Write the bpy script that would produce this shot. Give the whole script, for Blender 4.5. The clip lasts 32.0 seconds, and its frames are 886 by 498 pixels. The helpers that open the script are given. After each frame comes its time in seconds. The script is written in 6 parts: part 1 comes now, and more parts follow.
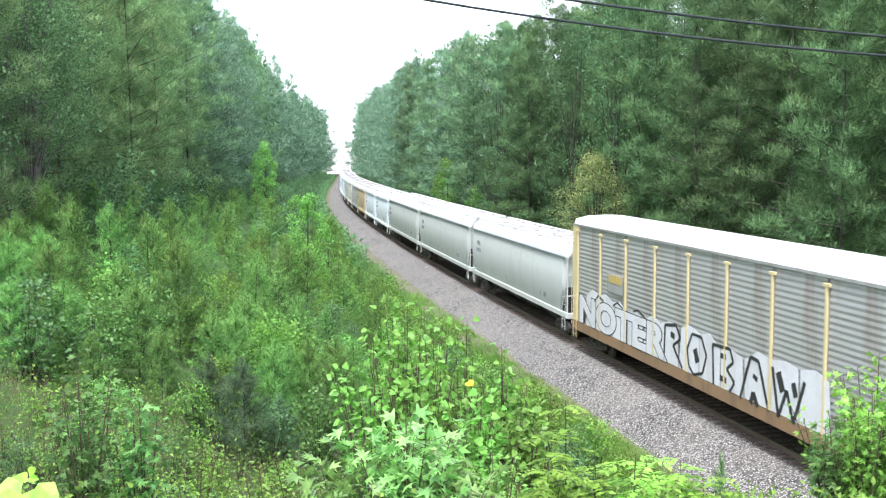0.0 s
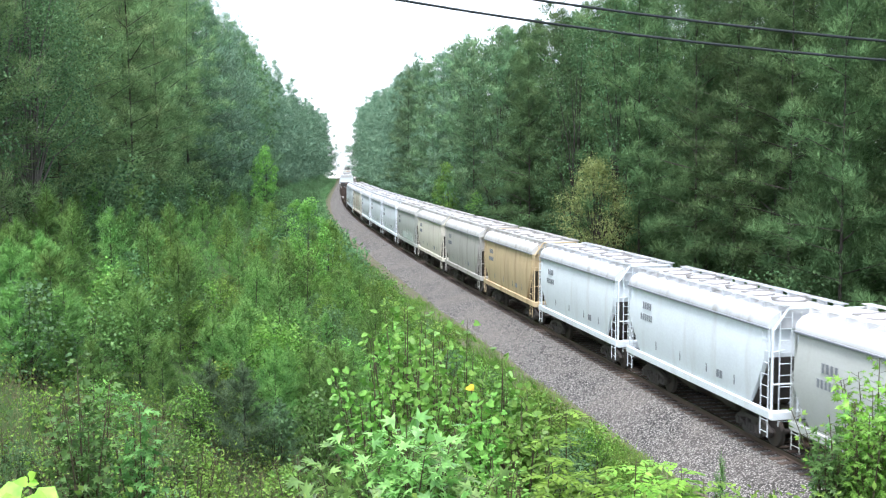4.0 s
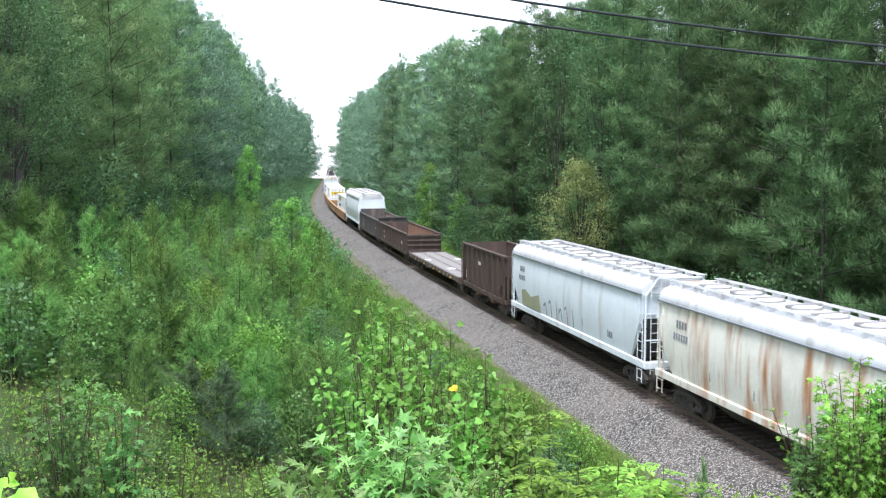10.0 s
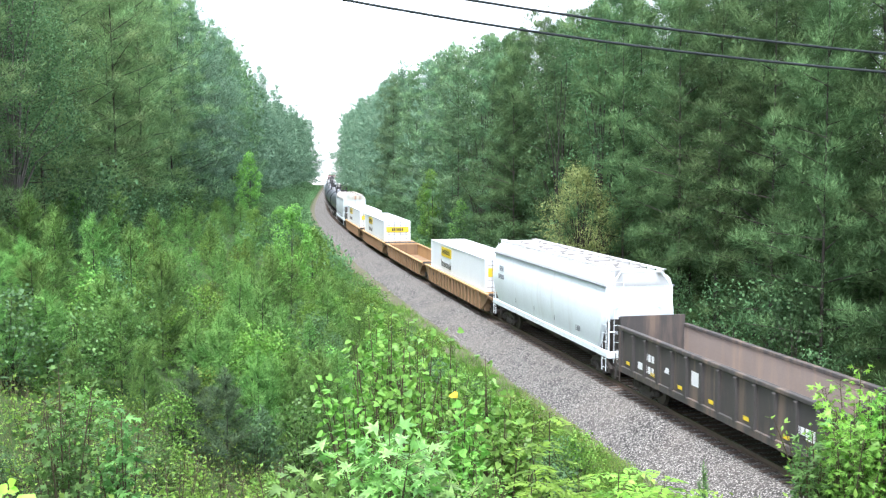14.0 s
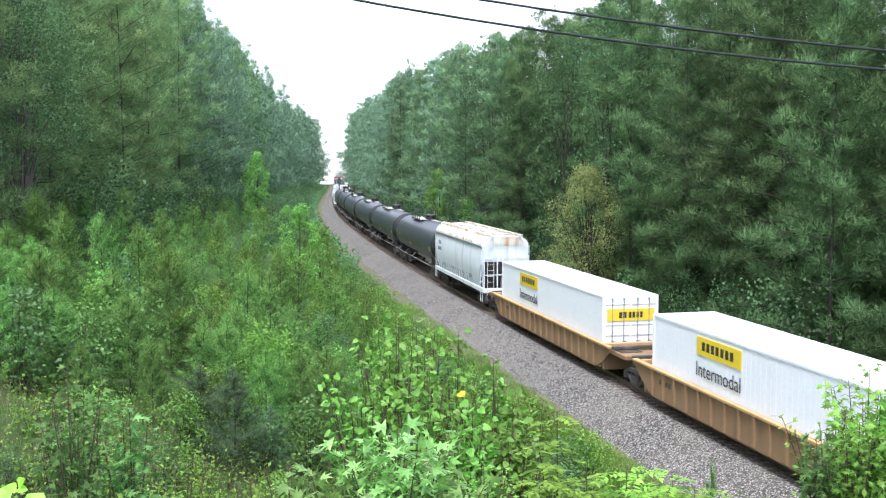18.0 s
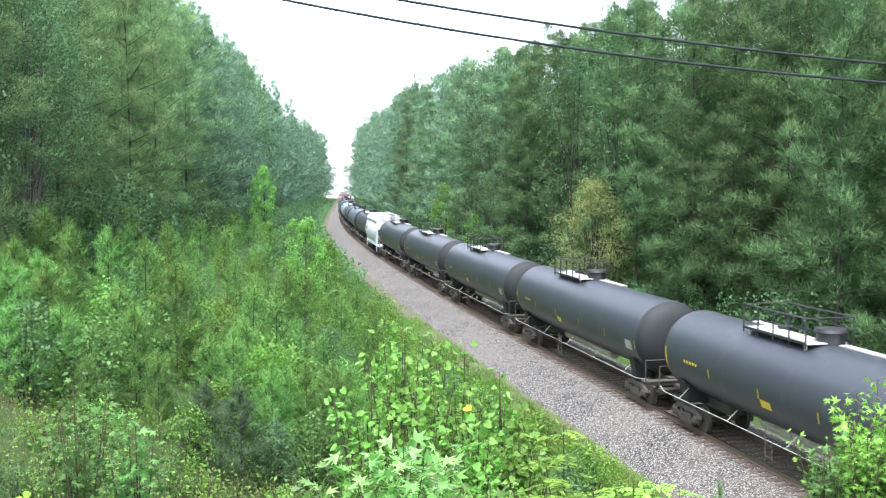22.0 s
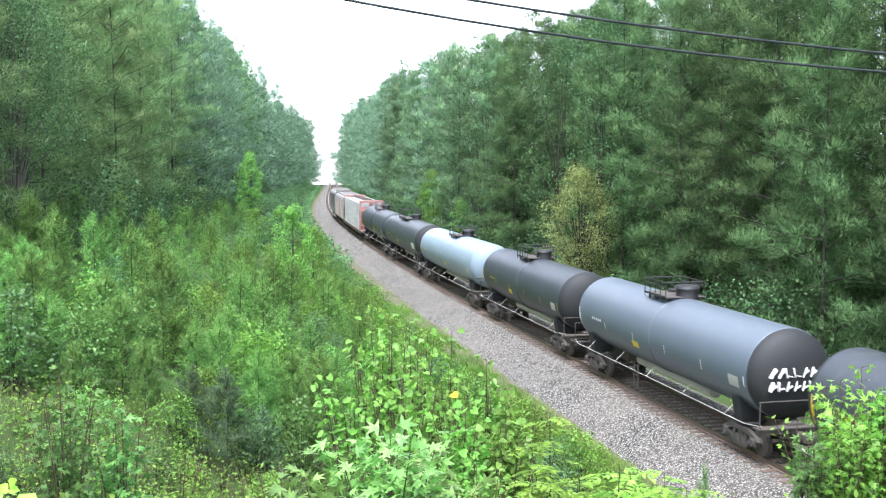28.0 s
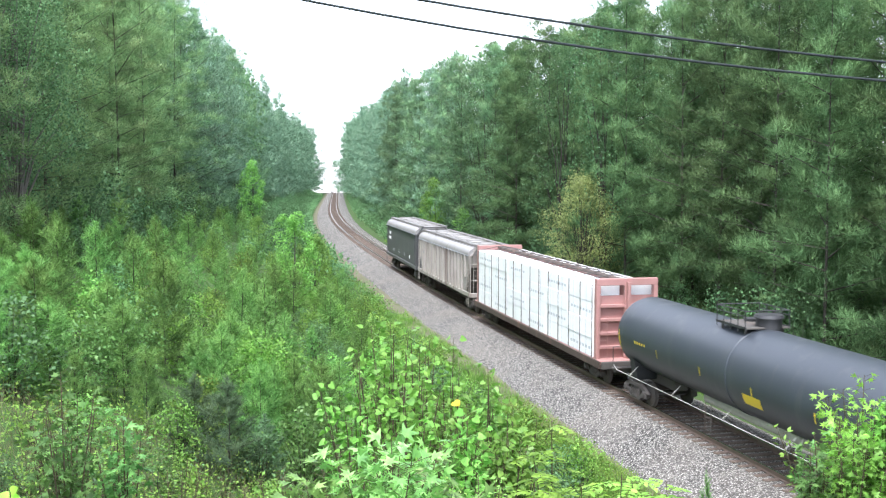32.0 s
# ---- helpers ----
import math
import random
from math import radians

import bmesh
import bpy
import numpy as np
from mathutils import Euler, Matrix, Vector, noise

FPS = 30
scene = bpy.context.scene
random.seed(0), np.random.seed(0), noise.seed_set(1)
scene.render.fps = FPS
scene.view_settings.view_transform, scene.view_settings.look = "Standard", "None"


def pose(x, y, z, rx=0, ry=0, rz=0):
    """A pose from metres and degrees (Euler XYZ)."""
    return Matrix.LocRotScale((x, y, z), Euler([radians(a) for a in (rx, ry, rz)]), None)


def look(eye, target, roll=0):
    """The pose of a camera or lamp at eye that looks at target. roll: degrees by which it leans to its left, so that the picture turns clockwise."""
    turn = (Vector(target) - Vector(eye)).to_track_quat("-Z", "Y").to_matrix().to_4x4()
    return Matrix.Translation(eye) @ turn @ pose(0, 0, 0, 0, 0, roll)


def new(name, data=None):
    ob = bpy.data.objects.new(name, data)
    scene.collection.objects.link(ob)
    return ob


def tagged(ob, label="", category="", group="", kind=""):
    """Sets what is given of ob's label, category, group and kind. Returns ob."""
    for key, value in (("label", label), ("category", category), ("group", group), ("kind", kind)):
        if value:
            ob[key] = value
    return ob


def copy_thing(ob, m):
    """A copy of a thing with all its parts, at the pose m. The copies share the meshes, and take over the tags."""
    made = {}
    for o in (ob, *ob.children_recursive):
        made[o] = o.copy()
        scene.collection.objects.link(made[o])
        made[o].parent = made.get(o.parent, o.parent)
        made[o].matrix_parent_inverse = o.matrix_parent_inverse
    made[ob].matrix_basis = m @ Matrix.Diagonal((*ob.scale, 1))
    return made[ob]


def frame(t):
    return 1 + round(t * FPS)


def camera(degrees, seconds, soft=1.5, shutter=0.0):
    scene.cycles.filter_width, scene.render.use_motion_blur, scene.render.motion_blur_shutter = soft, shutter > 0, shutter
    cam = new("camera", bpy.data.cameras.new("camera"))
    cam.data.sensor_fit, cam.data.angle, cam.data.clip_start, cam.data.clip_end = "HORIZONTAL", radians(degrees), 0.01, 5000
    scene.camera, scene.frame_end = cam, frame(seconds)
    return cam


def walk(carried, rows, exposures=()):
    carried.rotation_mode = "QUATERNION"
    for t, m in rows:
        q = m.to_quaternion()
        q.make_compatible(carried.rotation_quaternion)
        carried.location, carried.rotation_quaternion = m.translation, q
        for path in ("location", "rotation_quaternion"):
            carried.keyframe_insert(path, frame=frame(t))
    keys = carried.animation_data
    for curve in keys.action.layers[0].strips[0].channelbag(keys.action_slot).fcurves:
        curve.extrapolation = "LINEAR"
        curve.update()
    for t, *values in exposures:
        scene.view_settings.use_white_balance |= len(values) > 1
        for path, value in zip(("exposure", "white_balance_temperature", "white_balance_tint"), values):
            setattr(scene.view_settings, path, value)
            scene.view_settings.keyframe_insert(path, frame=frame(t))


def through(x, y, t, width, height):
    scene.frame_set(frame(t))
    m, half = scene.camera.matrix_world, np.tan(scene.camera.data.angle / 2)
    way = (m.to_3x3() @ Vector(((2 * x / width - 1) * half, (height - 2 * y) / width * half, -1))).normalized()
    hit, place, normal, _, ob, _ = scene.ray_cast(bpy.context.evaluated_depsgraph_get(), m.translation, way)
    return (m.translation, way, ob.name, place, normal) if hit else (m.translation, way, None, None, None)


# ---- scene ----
cam = camera(45.86, 32.0, soft=1.2, shutter=0.12)

EYE = 9.30
# seconds, turn to the left, tilt, roll, in degrees
VIEWS = [
    (0, 0.713, -5.202, -0.347), (0.5, 0.782, -5.211, -0.309), (1, 0.942, -5.184, -0.270), (1.5, 1.118, -5.115, -0.326),
    (2, 1.101, -5.067, -0.346), (2.5, 0.968, -5.058, -0.395), (3, 0.888, -5.060, -0.332), (3.5, 0.803, -5.013, -0.344),
    (5.5, 0.605, -4.920, -0.268), (6, 0.596, -4.916, -0.272), (6.5, 0.621, -4.923, -0.277), (7, 0.621, -4.920, -0.259),
    (7.5, 0.666, -4.915, -0.263), (8, 0.625, -4.945, -0.287), (8.5, 0.449, -4.983, -0.165), (9, 0.220, -4.997, -0.125),
    (9.5, -0.010, -4.951, -0.072), (10, -0.163, -4.938, -0.085), (10.5, -0.244, -4.913, -0.035), (11, -0.248, -4.879, -0.019),
    (11.5, -0.200, -4.839, -0.013), (12, -0.153, -4.771, -0.057), (12.5, -0.146, -4.743, -0.011), (13, -0.143, -4.694, 0.004),
    (13.5, -0.152, -4.629, -0.057), (14, -0.138, -4.573, -0.019), (14.5, -0.135, -4.553, -0.037), (16.5, 0.174, -4.573, -0.172),
    (17, 0.222, -4.585, -0.157), (17.5, 0.256, -4.623, -0.149), (18, 0.267, -4.620, -0.133), (18.5, 0.286, -4.597, -0.103),
    (19, 0.297, -4.548, -0.079), (19.5, 0.323, -4.458, -0.062), (20, 0.440, -4.283, -0.131), (20.5, 0.506, -4.074, -0.198),
    (21, 0.565, -3.935, -0.229), (21.5, 0.603, -3.886, -0.207), (22, 0.606, -3.866, -0.154), (22.5, 0.494, -3.865, -0.137),
    (23, 0.350, -4.003, -0.185), (23.5, 0.249, -4.313, -0.089), (24, 0.128, -4.507, 0.054), (24.5, 0.074, -4.647, 0.106),
    (25, -0.015, -4.694, 0.073), (25.5, -0.053, -4.717, 0.033), (27.5, -0.119, -4.607, 0.005), (28, -0.104, -4.579, 0.006),
    (28.5, -0.120, -4.541, 0.083), (29, -0.115, -4.481, 0.170), (29.5, -0.101, -4.418, 0.091), (30, -0.054, -4.355, 0.058),
    (30.5, -0.054, -4.313, 0.067), (31, -0.043, -4.238, 0.100), (31.5, -0.002, -4.176, 0.124), (32, 0.000, -4.131, 0.052)]
# the camera's own brightness and white balance on the way
BRIGHT = [(0, 2.1), (1, 1.87), (2, 1.77), (6, 1.7), (10, 1.64), (12, 2.0), (14, 2.05), (17, 1.82), (19, 1.68), (20, 1.75), (21, 2.08), (23, 2.15), (28, 2.18), (30, 2.19), (32, 2.14)]
walk(cam, [(t, pose(0, 0, EYE, 90 + tilt, 0, turn) @ pose(0, 0, 0, 0, 0, roll)) for t, turn, tilt, roll in VIEWS],
     [(t, stops, 5880 if stops < 1.9 else 5900, 14 if stops < 1.9 else 13) for t, stops in BRIGHT])

# ---- light: a bright hazy overcast sky with a soft sun ----
SUN_UP, SUN_FROM = 66, 195
world = bpy.data.worlds.new("overcast_sky")
scene.world = world
world.use_nodes = True
wn = world.node_tree.nodes
wn.clear()
sky = wn.new("ShaderNodeTexSky")
sky.sky_type = 'NISHITA'
sky.sun_disc = False
sky.sun_elevation, sky.sun_rotation = radians(SUN_UP), radians(SUN_FROM)
sky.air_density, sky.dust_density, sky.ozone_density = 1.0, 1.0, 1.0
pale = wn.new("ShaderNodeHueSaturation")
pale.inputs["Saturation"].default_value = 0.22
back = wn.new("ShaderNodeBackground")
back.inputs["Strength"].default_value = 0.15
wout = wn.new("ShaderNodeOutputWorld")
world.node_tree.links.new(sky.outputs[0], pale.inputs["Color"])
world.node_tree.links.new(pale.outputs[0], back.inputs[0])
world.node_tree.links.new(back.outputs[0], wout.inputs[0])
sun_data = bpy.data.lights.new("sun", "SUN")
sun_data.energy, sun_data.angle, sun_data.color = 1.75, radians(14), (1.0, 0.96, 0.9)
sun = new("sun", sun_data)
a = radians(SUN_FROM)
sun.matrix_world = look((0, 0, 60), (-60 * math.sin(a) / math.tan(radians(SUN_UP)), -60 * math.cos(a) / math.tan(radians(SUN_UP)), 0))


# ---- materials ----
class Graph:
    """Short hand for a node material."""

    def __init__(self, name):
        self.mat = bpy.data.materials.new(name)
        self.mat.use_nodes = True
        self.t = self.mat.node_tree
        self.b = self.t.nodes["Principled BSDF"]
        self.out = self.t.nodes["Material Output"]

    def n(self, kind, **values):
        node = self.t.nodes.new("ShaderNode" + kind)
        for k, v in values.items():
            node.inputs[k.replace("_", " ")].default_value = v
        return node

    def l(self, a, b):
        self.t.links.new(a, b)

    def coords(self, scale, kind="Object"):
        tc, mp = self.n("TexCoord"), self.n("Mapping")
        self.l(tc.outputs[kind], mp.inputs["Vector"])
        mp.inputs["Scale"].default_value = scale
        return mp.outputs[0]

    def noise(self, vec, scale, detail=4.0, rough=0.6):
        node = self.n("TexNoise", Scale=scale, Detail=detail, Roughness=rough)
        self.l(vec, node.inputs["Vector"])
        return node.outputs["Fac"]

    def ramp(self, fac, lo, hi, c0=(0, 0, 0, 1), c1=(1, 1, 1, 1)):
        node = self.n("ValToRGB")
        e = node.color_ramp.elements
        e[0].position, e[1].position, e[0].color, e[1].color = lo, hi, c0, c1
        self.l(fac, node.inputs[0])
        return node.outputs[0]

    def mix(self, fac, a, b, how="MIX"):
        node = self.t.nodes.new("ShaderNodeMix")
        node.data_type, node.blend_type = "RGBA", how
        for sock, v in ((node.inputs[0], fac), (node.inputs[6], a), (node.inputs[7], b)):
            if isinstance(v, (int, float)):
                sock.default_value = v
            elif isinstance(v, tuple):
                sock.default_value = (*v[:3], 1)
            else:
                self.l(v, sock)
        return node.outputs[2]

    def bump(self, height, strength, distance):
        node = self.n("Bump", Strength=strength, Distance=distance)
        self.l(height, node.inputs["Height"])
        self.l(node.outputs[0], self.b.inputs["Normal"])

    def done(self, colour, rough=0.6, metal=0.0):
        if isinstance(colour, tuple):
            self.b.inputs["Base Color"].default_value = (*colour[:3], 1)
        else:
            self.l(colour, self.b.inputs["Base Color"])
        if isinstance(rough, float):
            self.b.inputs["Roughness"].default_value = rough
        else:
            self.l(rough, self.b.inputs["Roughness"])
        self.b.inputs["Metallic"].default_value = metal
        return self.mat


def paint(name, base, streak, amount=0.5, rough=0.5, metal=0.0, grime=(0.12, 0.1, 0.08)):
    """Weathered car paint: run-down streaks, blotches of grime and fine mottling."""
    g = Graph(name)
    runs = g.ramp(g.noise(g.coords((1.0, 1.0, 0.1)), 1.5, 6, 0.62), 0.58 - 0.1 * amount, 0.74 - 0.08 * amount)
    blot = g.ramp(g.noise(g.coords((1, 1, 1)), 0.55, 5, 0.6), 0.46, 0.78)
    fine = g.noise(g.coords((1, 1, 1)), 14, 4, 0.7)
    c = g.mix(g.ramp(fine, 0.3, 0.7), tuple(x * 0.88 for x in base), base)
    k = g.n("Math")
    k.operation = "MULTIPLY"
    g.l(runs, k.inputs[0])
    k.inputs[1].default_value = min(1.0, amount)
    c = g.mix(k.outputs[0], c, streak)
    k2 = g.n("Math")
    k2.operation = "MULTIPLY"
    g.l(blot, k2.inputs[0])
    k2.inputs[1].default_value = 0.3 * amount
    c = g.mix(k2.outputs[0], c, grime)
    g.bump(fine, 0.05, 0.02)
    return g.done(c, rough, metal)


def leafy(name, dark, light, through=0.3, rough=0.55, clump=0.8, own=0.35, gloss=0.12, fine=9.0):
    """Leaves: tufts and single leaves of their own shade, each plant its own hue, some light coming through."""
    g = Graph(name)
    geo, info = g.n("NewGeometry"), g.n("ObjectInfo")
    tuft = g.ramp(g.noise(g.coords((1, 1, 1)), clump, 3, 0.6), 0.34, 0.66)
    c = g.mix(g.mix(own, tuft, geo.outputs["Random Per Island"]), dark, light)
    small = g.ramp(g.noise(g.coords((1, 1, 0.6)), fine, 3, 0.7), 0.3, 0.7, (0.5, 0.54, 0.54, 1), (1.45, 1.42, 1.38, 1))
    c = g.mix(1.0, c, small, "MULTIPLY")
    hs = g.n("HueSaturation")
    m1 = g.n("MapRange")
    g.l(info.outputs["Random"], m1.inputs[0])
    m1.inputs[3].default_value, m1.inputs[4].default_value = 0.486, 0.512
    m2 = g.n("MapRange")
    g.l(info.outputs["Random"], m2.inputs[0])
    m2.inputs[3].default_value, m2.inputs[4].default_value = 0.7, 1.28
    g.l(m1.outputs[0], hs.inputs["Hue"])
    g.l(m2.outputs[0], hs.inputs["Value"])
    g.l(c, hs.inputs["Color"])
    g.done(hs.outputs[0], rough)
    g.b.inputs["Specular IOR Level"].default_value = gloss
    tr = g.n("BsdfTranslucent")
    g.l(hs.outputs[0], tr.inputs[0])
    mx = g.n("MixShader")
    mx.inputs[0].default_value = through
    g.l(g.b.outputs[0], mx.inputs[1])
    g.l(tr.outputs[0], mx.inputs[2])
    g.l(mx.outputs[0], g.out.inputs[0])
    return g.mat


def earthy(name, a, b, c, scale, stretch=(1, 1, 1), bump=0.5, dist=0.03, rough=0.95):
    g = Graph(name)
    v = g.coords(stretch)
    n1, n2 = g.noise(v, scale, 6, 0.65), g.noise(v, scale * 9, 4, 0.7)
    col = g.mix(g.ramp(n1, 0.38, 0.66), a, b)
    col = g.mix(g.ramp(n2, 0.45, 0.75), col, c)
    g.bump(n2, bump, dist)
    g.b.inputs["Specular IOR Level"].default_value = 0.15
    return g.done(col, rough)


def stony(name):
    """Crushed granite ballast: each stone its own grey."""
    g = Graph(name)
    v = g.coords((1, 1, 1))
    vo = g.n("TexVoronoi", Scale=17.0)
    g.l(v, vo.inputs["Vector"])
    sep = g.n("SeparateColor")
    g.l(vo.outputs["Color"], sep.inputs[0])
    col = g.ramp(sep.outputs[0], 0.0, 1.0, (0.03, 0.029, 0.026, 1), (0.5, 0.475, 0.43, 1))
    # Gaps between stones are darkened in the colour, where shade would fall.
    gap = g.ramp(vo.outputs["Distance"], 0.28, 0.62, (1, 1, 1, 1), (0.15, 0.145, 0.14, 1))
    col = g.mix(1.0, col, gap, "MULTIPLY")
    stain = g.ramp(g.noise(v, 0.35, 5), 0.42, 0.72)
    col = g.mix(stain, col, g.mix(0.45, col, (0.2, 0.175, 0.15)))
    inv = g.n("Math")
    inv.operation = "SUBTRACT"
    inv.inputs[0].default_value = 1.0
    g.l(vo.outputs["Distance"], inv.inputs[1])
    g.bump(inv.outputs[0], 0.9, 0.05)
    return g.done(col, 0.9)


M = {
    "ballast": stony("ballast_stone"),
    "soil": earthy("soil_and_grass", (0.045, 0.075, 0.024), (0.04, 0.09, 0.022), (0.06, 0.075, 0.03), 0.4, dist=0.06),
    "dirt": earthy("ditch_dirt", (0.13, 0.11, 0.08), (0.08, 0.1, 0.045), (0.17, 0.145, 0.11), 0.6, dist=0.05),
    "bark": earthy("bark", (0.045, 0.04, 0.034), (0.075, 0.066, 0.056), (0.03, 0.026, 0.022), 2.0, (3, 3, 0.5), 0.8, 0.04),
    "grey_bark": earthy("grey_bark", (0.12, 0.11, 0.1), (0.18, 0.165, 0.15), (0.07, 0.06, 0.055), 2.0, (3, 3, 0.5), 0.8, 0.04),
    "twig": earthy("twig_bark", (0.07, 0.06, 0.035), (0.12, 0.1, 0.06), (0.05, 0.04, 0.03), 6.0),
    "tie": earthy("tie_wood", (0.1, 0.075, 0.06), (0.16, 0.125, 0.1), (0.05, 0.04, 0.035), 1.6, (4, 0.6, 2), 0.6, 0.02),
    "rail": paint("rail_steel", (0.2, 0.15, 0.12), (0.16, 0.08, 0.04), 0.6, 0.5, 0.5),
    "railhead": paint("polished_rail_head", (0.62, 0.62, 0.62), (0.5, 0.48, 0.45), 0.2, 0.25, 1.0),
    "road": earthy("glare_pale_concrete", (0.75, 0.73, 0.68), (0.62, 0.6, 0.56), (0.8, 0.79, 0.75), 0.4),
    "cable": earthy("cable_sheath", (0.02, 0.026, 0.026), (0.03, 0.036, 0.036), (0.016, 0.02, 0.02), 3.0, rough=0.6),
    "pine": leafy("pine_needles", (0.085, 0.185, 0.095), (0.24, 0.37, 0.18), 0.3, 0.6, 0.8, 0.22, 0.06),
    # Darkened copy of the pine needles: shade of the east wood in the colour.
    "pine_shaded": leafy("shaded_pine_needles", (0.045, 0.098, 0.042), (0.165, 0.26, 0.105), 0.3, 0.6, 0.8, 0.22, 0.05),
    # Yellower west-wood needles, also brightened in colour to look lit.
    "pine_lit": leafy("lit_yellowish_pine_needles", (0.11, 0.225, 0.092), (0.3, 0.45, 0.185), 0.3, 0.6, 0.8, 0.22, 0.05),
    # Paler and bluer than the near pines: distance haze put into the needle colour.
    "pine_haze": leafy("haze_blue_pine_needles", (0.11, 0.215, 0.14), (0.25, 0.375, 0.24), 0.3, 0.6, 0.5, 0.2, 0.06, 4.0),
    "young": leafy("young_pine_needles", (0.085, 0.205, 0.055), (0.225, 0.4, 0.11), 0.28, 0.6, 1.3, 0.12, 0.05, 12.0),
    "grey_needles": leafy("grey_pine_needles", (0.085, 0.15, 0.085), (0.16, 0.24, 0.125), 0.35, 0.6, 1.6, 0.12, 0.05, 12.0),
    "oak": leafy("oak_leaves", (0.075, 0.17, 0.072), (0.2, 0.34, 0.15), 0.32, 0.55, 0.55, 0.35, 0.12),
    # Oak green taken darker, so the colour carries the deep shade below the woods.
    "shade": leafy("shaded_woodland_leaves", (0.05, 0.115, 0.052), (0.135, 0.235, 0.105), 0.3, 0.6, 0.9, 0.25, 0.08),
    "lime": leafy("bright_leaves", (0.16, 0.34, 0.07), (0.27, 0.5, 0.12), 0.4, 0.55, 0.8, 0.15, 0.08),
    "gum": leafy("sweetgum_leaves", (0.06, 0.155, 0.04), (0.19, 0.36, 0.1), 0.35, 0.45, 3.0, 0.7, 0.25),
    "gum_pale": leafy("pale_sweetgum_leaves", (0.105, 0.24, 0.05), (0.3, 0.5, 0.14), 0.35, 0.4, 3.0, 0.7, 0.6),
    "vine": leafy("vine_leaves", (0.1, 0.25, 0.035), (0.23, 0.42, 0.08), 0.4, 0.45, 2.0, 0.6, 0.3),
    "sumac": leafy("sumac_leaves", (0.15, 0.32, 0.04), (0.31, 0.52, 0.085), 0.42, 0.5, 3.0, 0.6, 0.25),
    "olive": leafy("olive_leaves", (0.21, 0.25, 0.085), (0.32, 0.36, 0.145), 0.35, 0.6, 0.7, 0.1, 0.05),
    # Leaf colour raised far up to stand for sunlight on it.
    "sunlit": leafy("sunlit_lime_leaf", (0.3, 0.62, 0.07), (0.4, 0.74, 0.1), 0.45, 0.5, 3.0, 0.2, 0.3),
    "grass": leafy("grass_blades", (0.09, 0.2, 0.035), (0.23, 0.37, 0.08), 0.35),
    "straw": leafy("dry_weeds", (0.16, 0.16, 0.075), (0.3, 0.28, 0.16), 0.3),
    "brown_weed": leafy("brown_dry_weeds", (0.12, 0.1, 0.06), (0.24, 0.2, 0.13), 0.3),
    "weed": leafy("weed_leaves", (0.11, 0.23, 0.035), (0.3, 0.44, 0.1), 0.35),
    "yellow_leaf": leafy("yellow_leaf", (0.6, 0.5, 0.03), (0.75, 0.62, 0.06), 0.3),
    # rolling stock
    "grey": paint("light_grey_car_paint", (0.49, 0.51, 0.475), (0.34, 0.32, 0.28), 0.4),
    "dirty": paint("dirty_grey_car_paint", (0.46, 0.45, 0.41), (0.2, 0.17, 0.13), 0.6),
    "cream": paint("cream_car_paint", (0.74, 0.71, 0.6), (0.38, 0.31, 0.22), 0.45),
    "rusty": paint("rust_streaked_cream_paint", (0.78, 0.77, 0.68), (0.4, 0.18, 0.07), 1.0),
    "tan": paint("tan_car_paint", (0.62, 0.49, 0.29), (0.36, 0.22, 0.11), 0.7),
    "ice": paint("pale_blue_car_paint", (0.8, 0.86, 0.9), (0.5, 0.52, 0.52), 0.3),
    "white": paint("white_car_paint", (0.78, 0.84, 0.86), (0.48, 0.46, 0.42), 0.35),
    "roof": paint("weathered_roof_paint", (0.52, 0.52, 0.495), (0.26, 0.235, 0.2), 0.75),
    "roof_white": paint("white_roof_paint", (0.64, 0.645, 0.635), (0.5, 0.48, 0.44), 0.4),
    "roof_grimy": paint("grimy_pale_roof_paint", (0.56, 0.58, 0.59), (0.3, 0.285, 0.26), 0.8),
    "under": paint("underframe_grime", (0.075, 0.068, 0.06), (0.1, 0.07, 0.05), 0.6, 0.8),
    "steel": paint("truck_steel", (0.06, 0.053, 0.048), (0.1, 0.072, 0.05), 0.6, 0.75),
    "tread": paint("wheel_tread", (0.32, 0.31, 0.3), (0.12, 0.1, 0.09), 0.5, 0.4, 0.8),
    "black": paint("black_tank_paint", (0.04, 0.047, 0.057), (0.1, 0.1, 0.1), 0.4, 0.42, 0.0, (0.075, 0.08, 0.085)),
    "slate": paint("slate_blue_tank_paint", (0.1, 0.125, 0.155), (0.16, 0.16, 0.16), 0.4, 0.42),
    "skyblue": paint("pale_blue_tank_paint", (0.23, 0.295, 0.355), (0.2, 0.23, 0.26), 0.4, 0.4),
    # Near-black: the shade on the tank ends is put into this colour.
    "head": paint("shaded_tank_head_paint", (0.016, 0.018, 0.02), (0.035, 0.034, 0.033), 0.3, 0.7),
    "mud": paint("mineral_brown_paint", (0.062, 0.043, 0.034), (0.14, 0.085, 0.06), 0.7, 0.7),
    "coal": paint("faded_black_paint", (0.06, 0.055, 0.052), (0.17, 0.125, 0.095), 0.9, 0.7),
    "rust": paint("bare_rusty_steel", (0.24, 0.145, 0.095), (0.34, 0.2, 0.125), 0.8, 0.85),
    "ochre": paint("yellow_brown_car_paint", (0.25, 0.155, 0.08), (0.12, 0.075, 0.05), 0.7, 0.65),
    "ochre_light": paint("worn_well_floor_paint", (0.48, 0.3, 0.13), (0.3, 0.17, 0.08), 0.6, 0.65),
    "box": paint("white_container_paint", (0.8, 0.83, 0.86), (0.55, 0.55, 0.55), 0.22, 0.4),
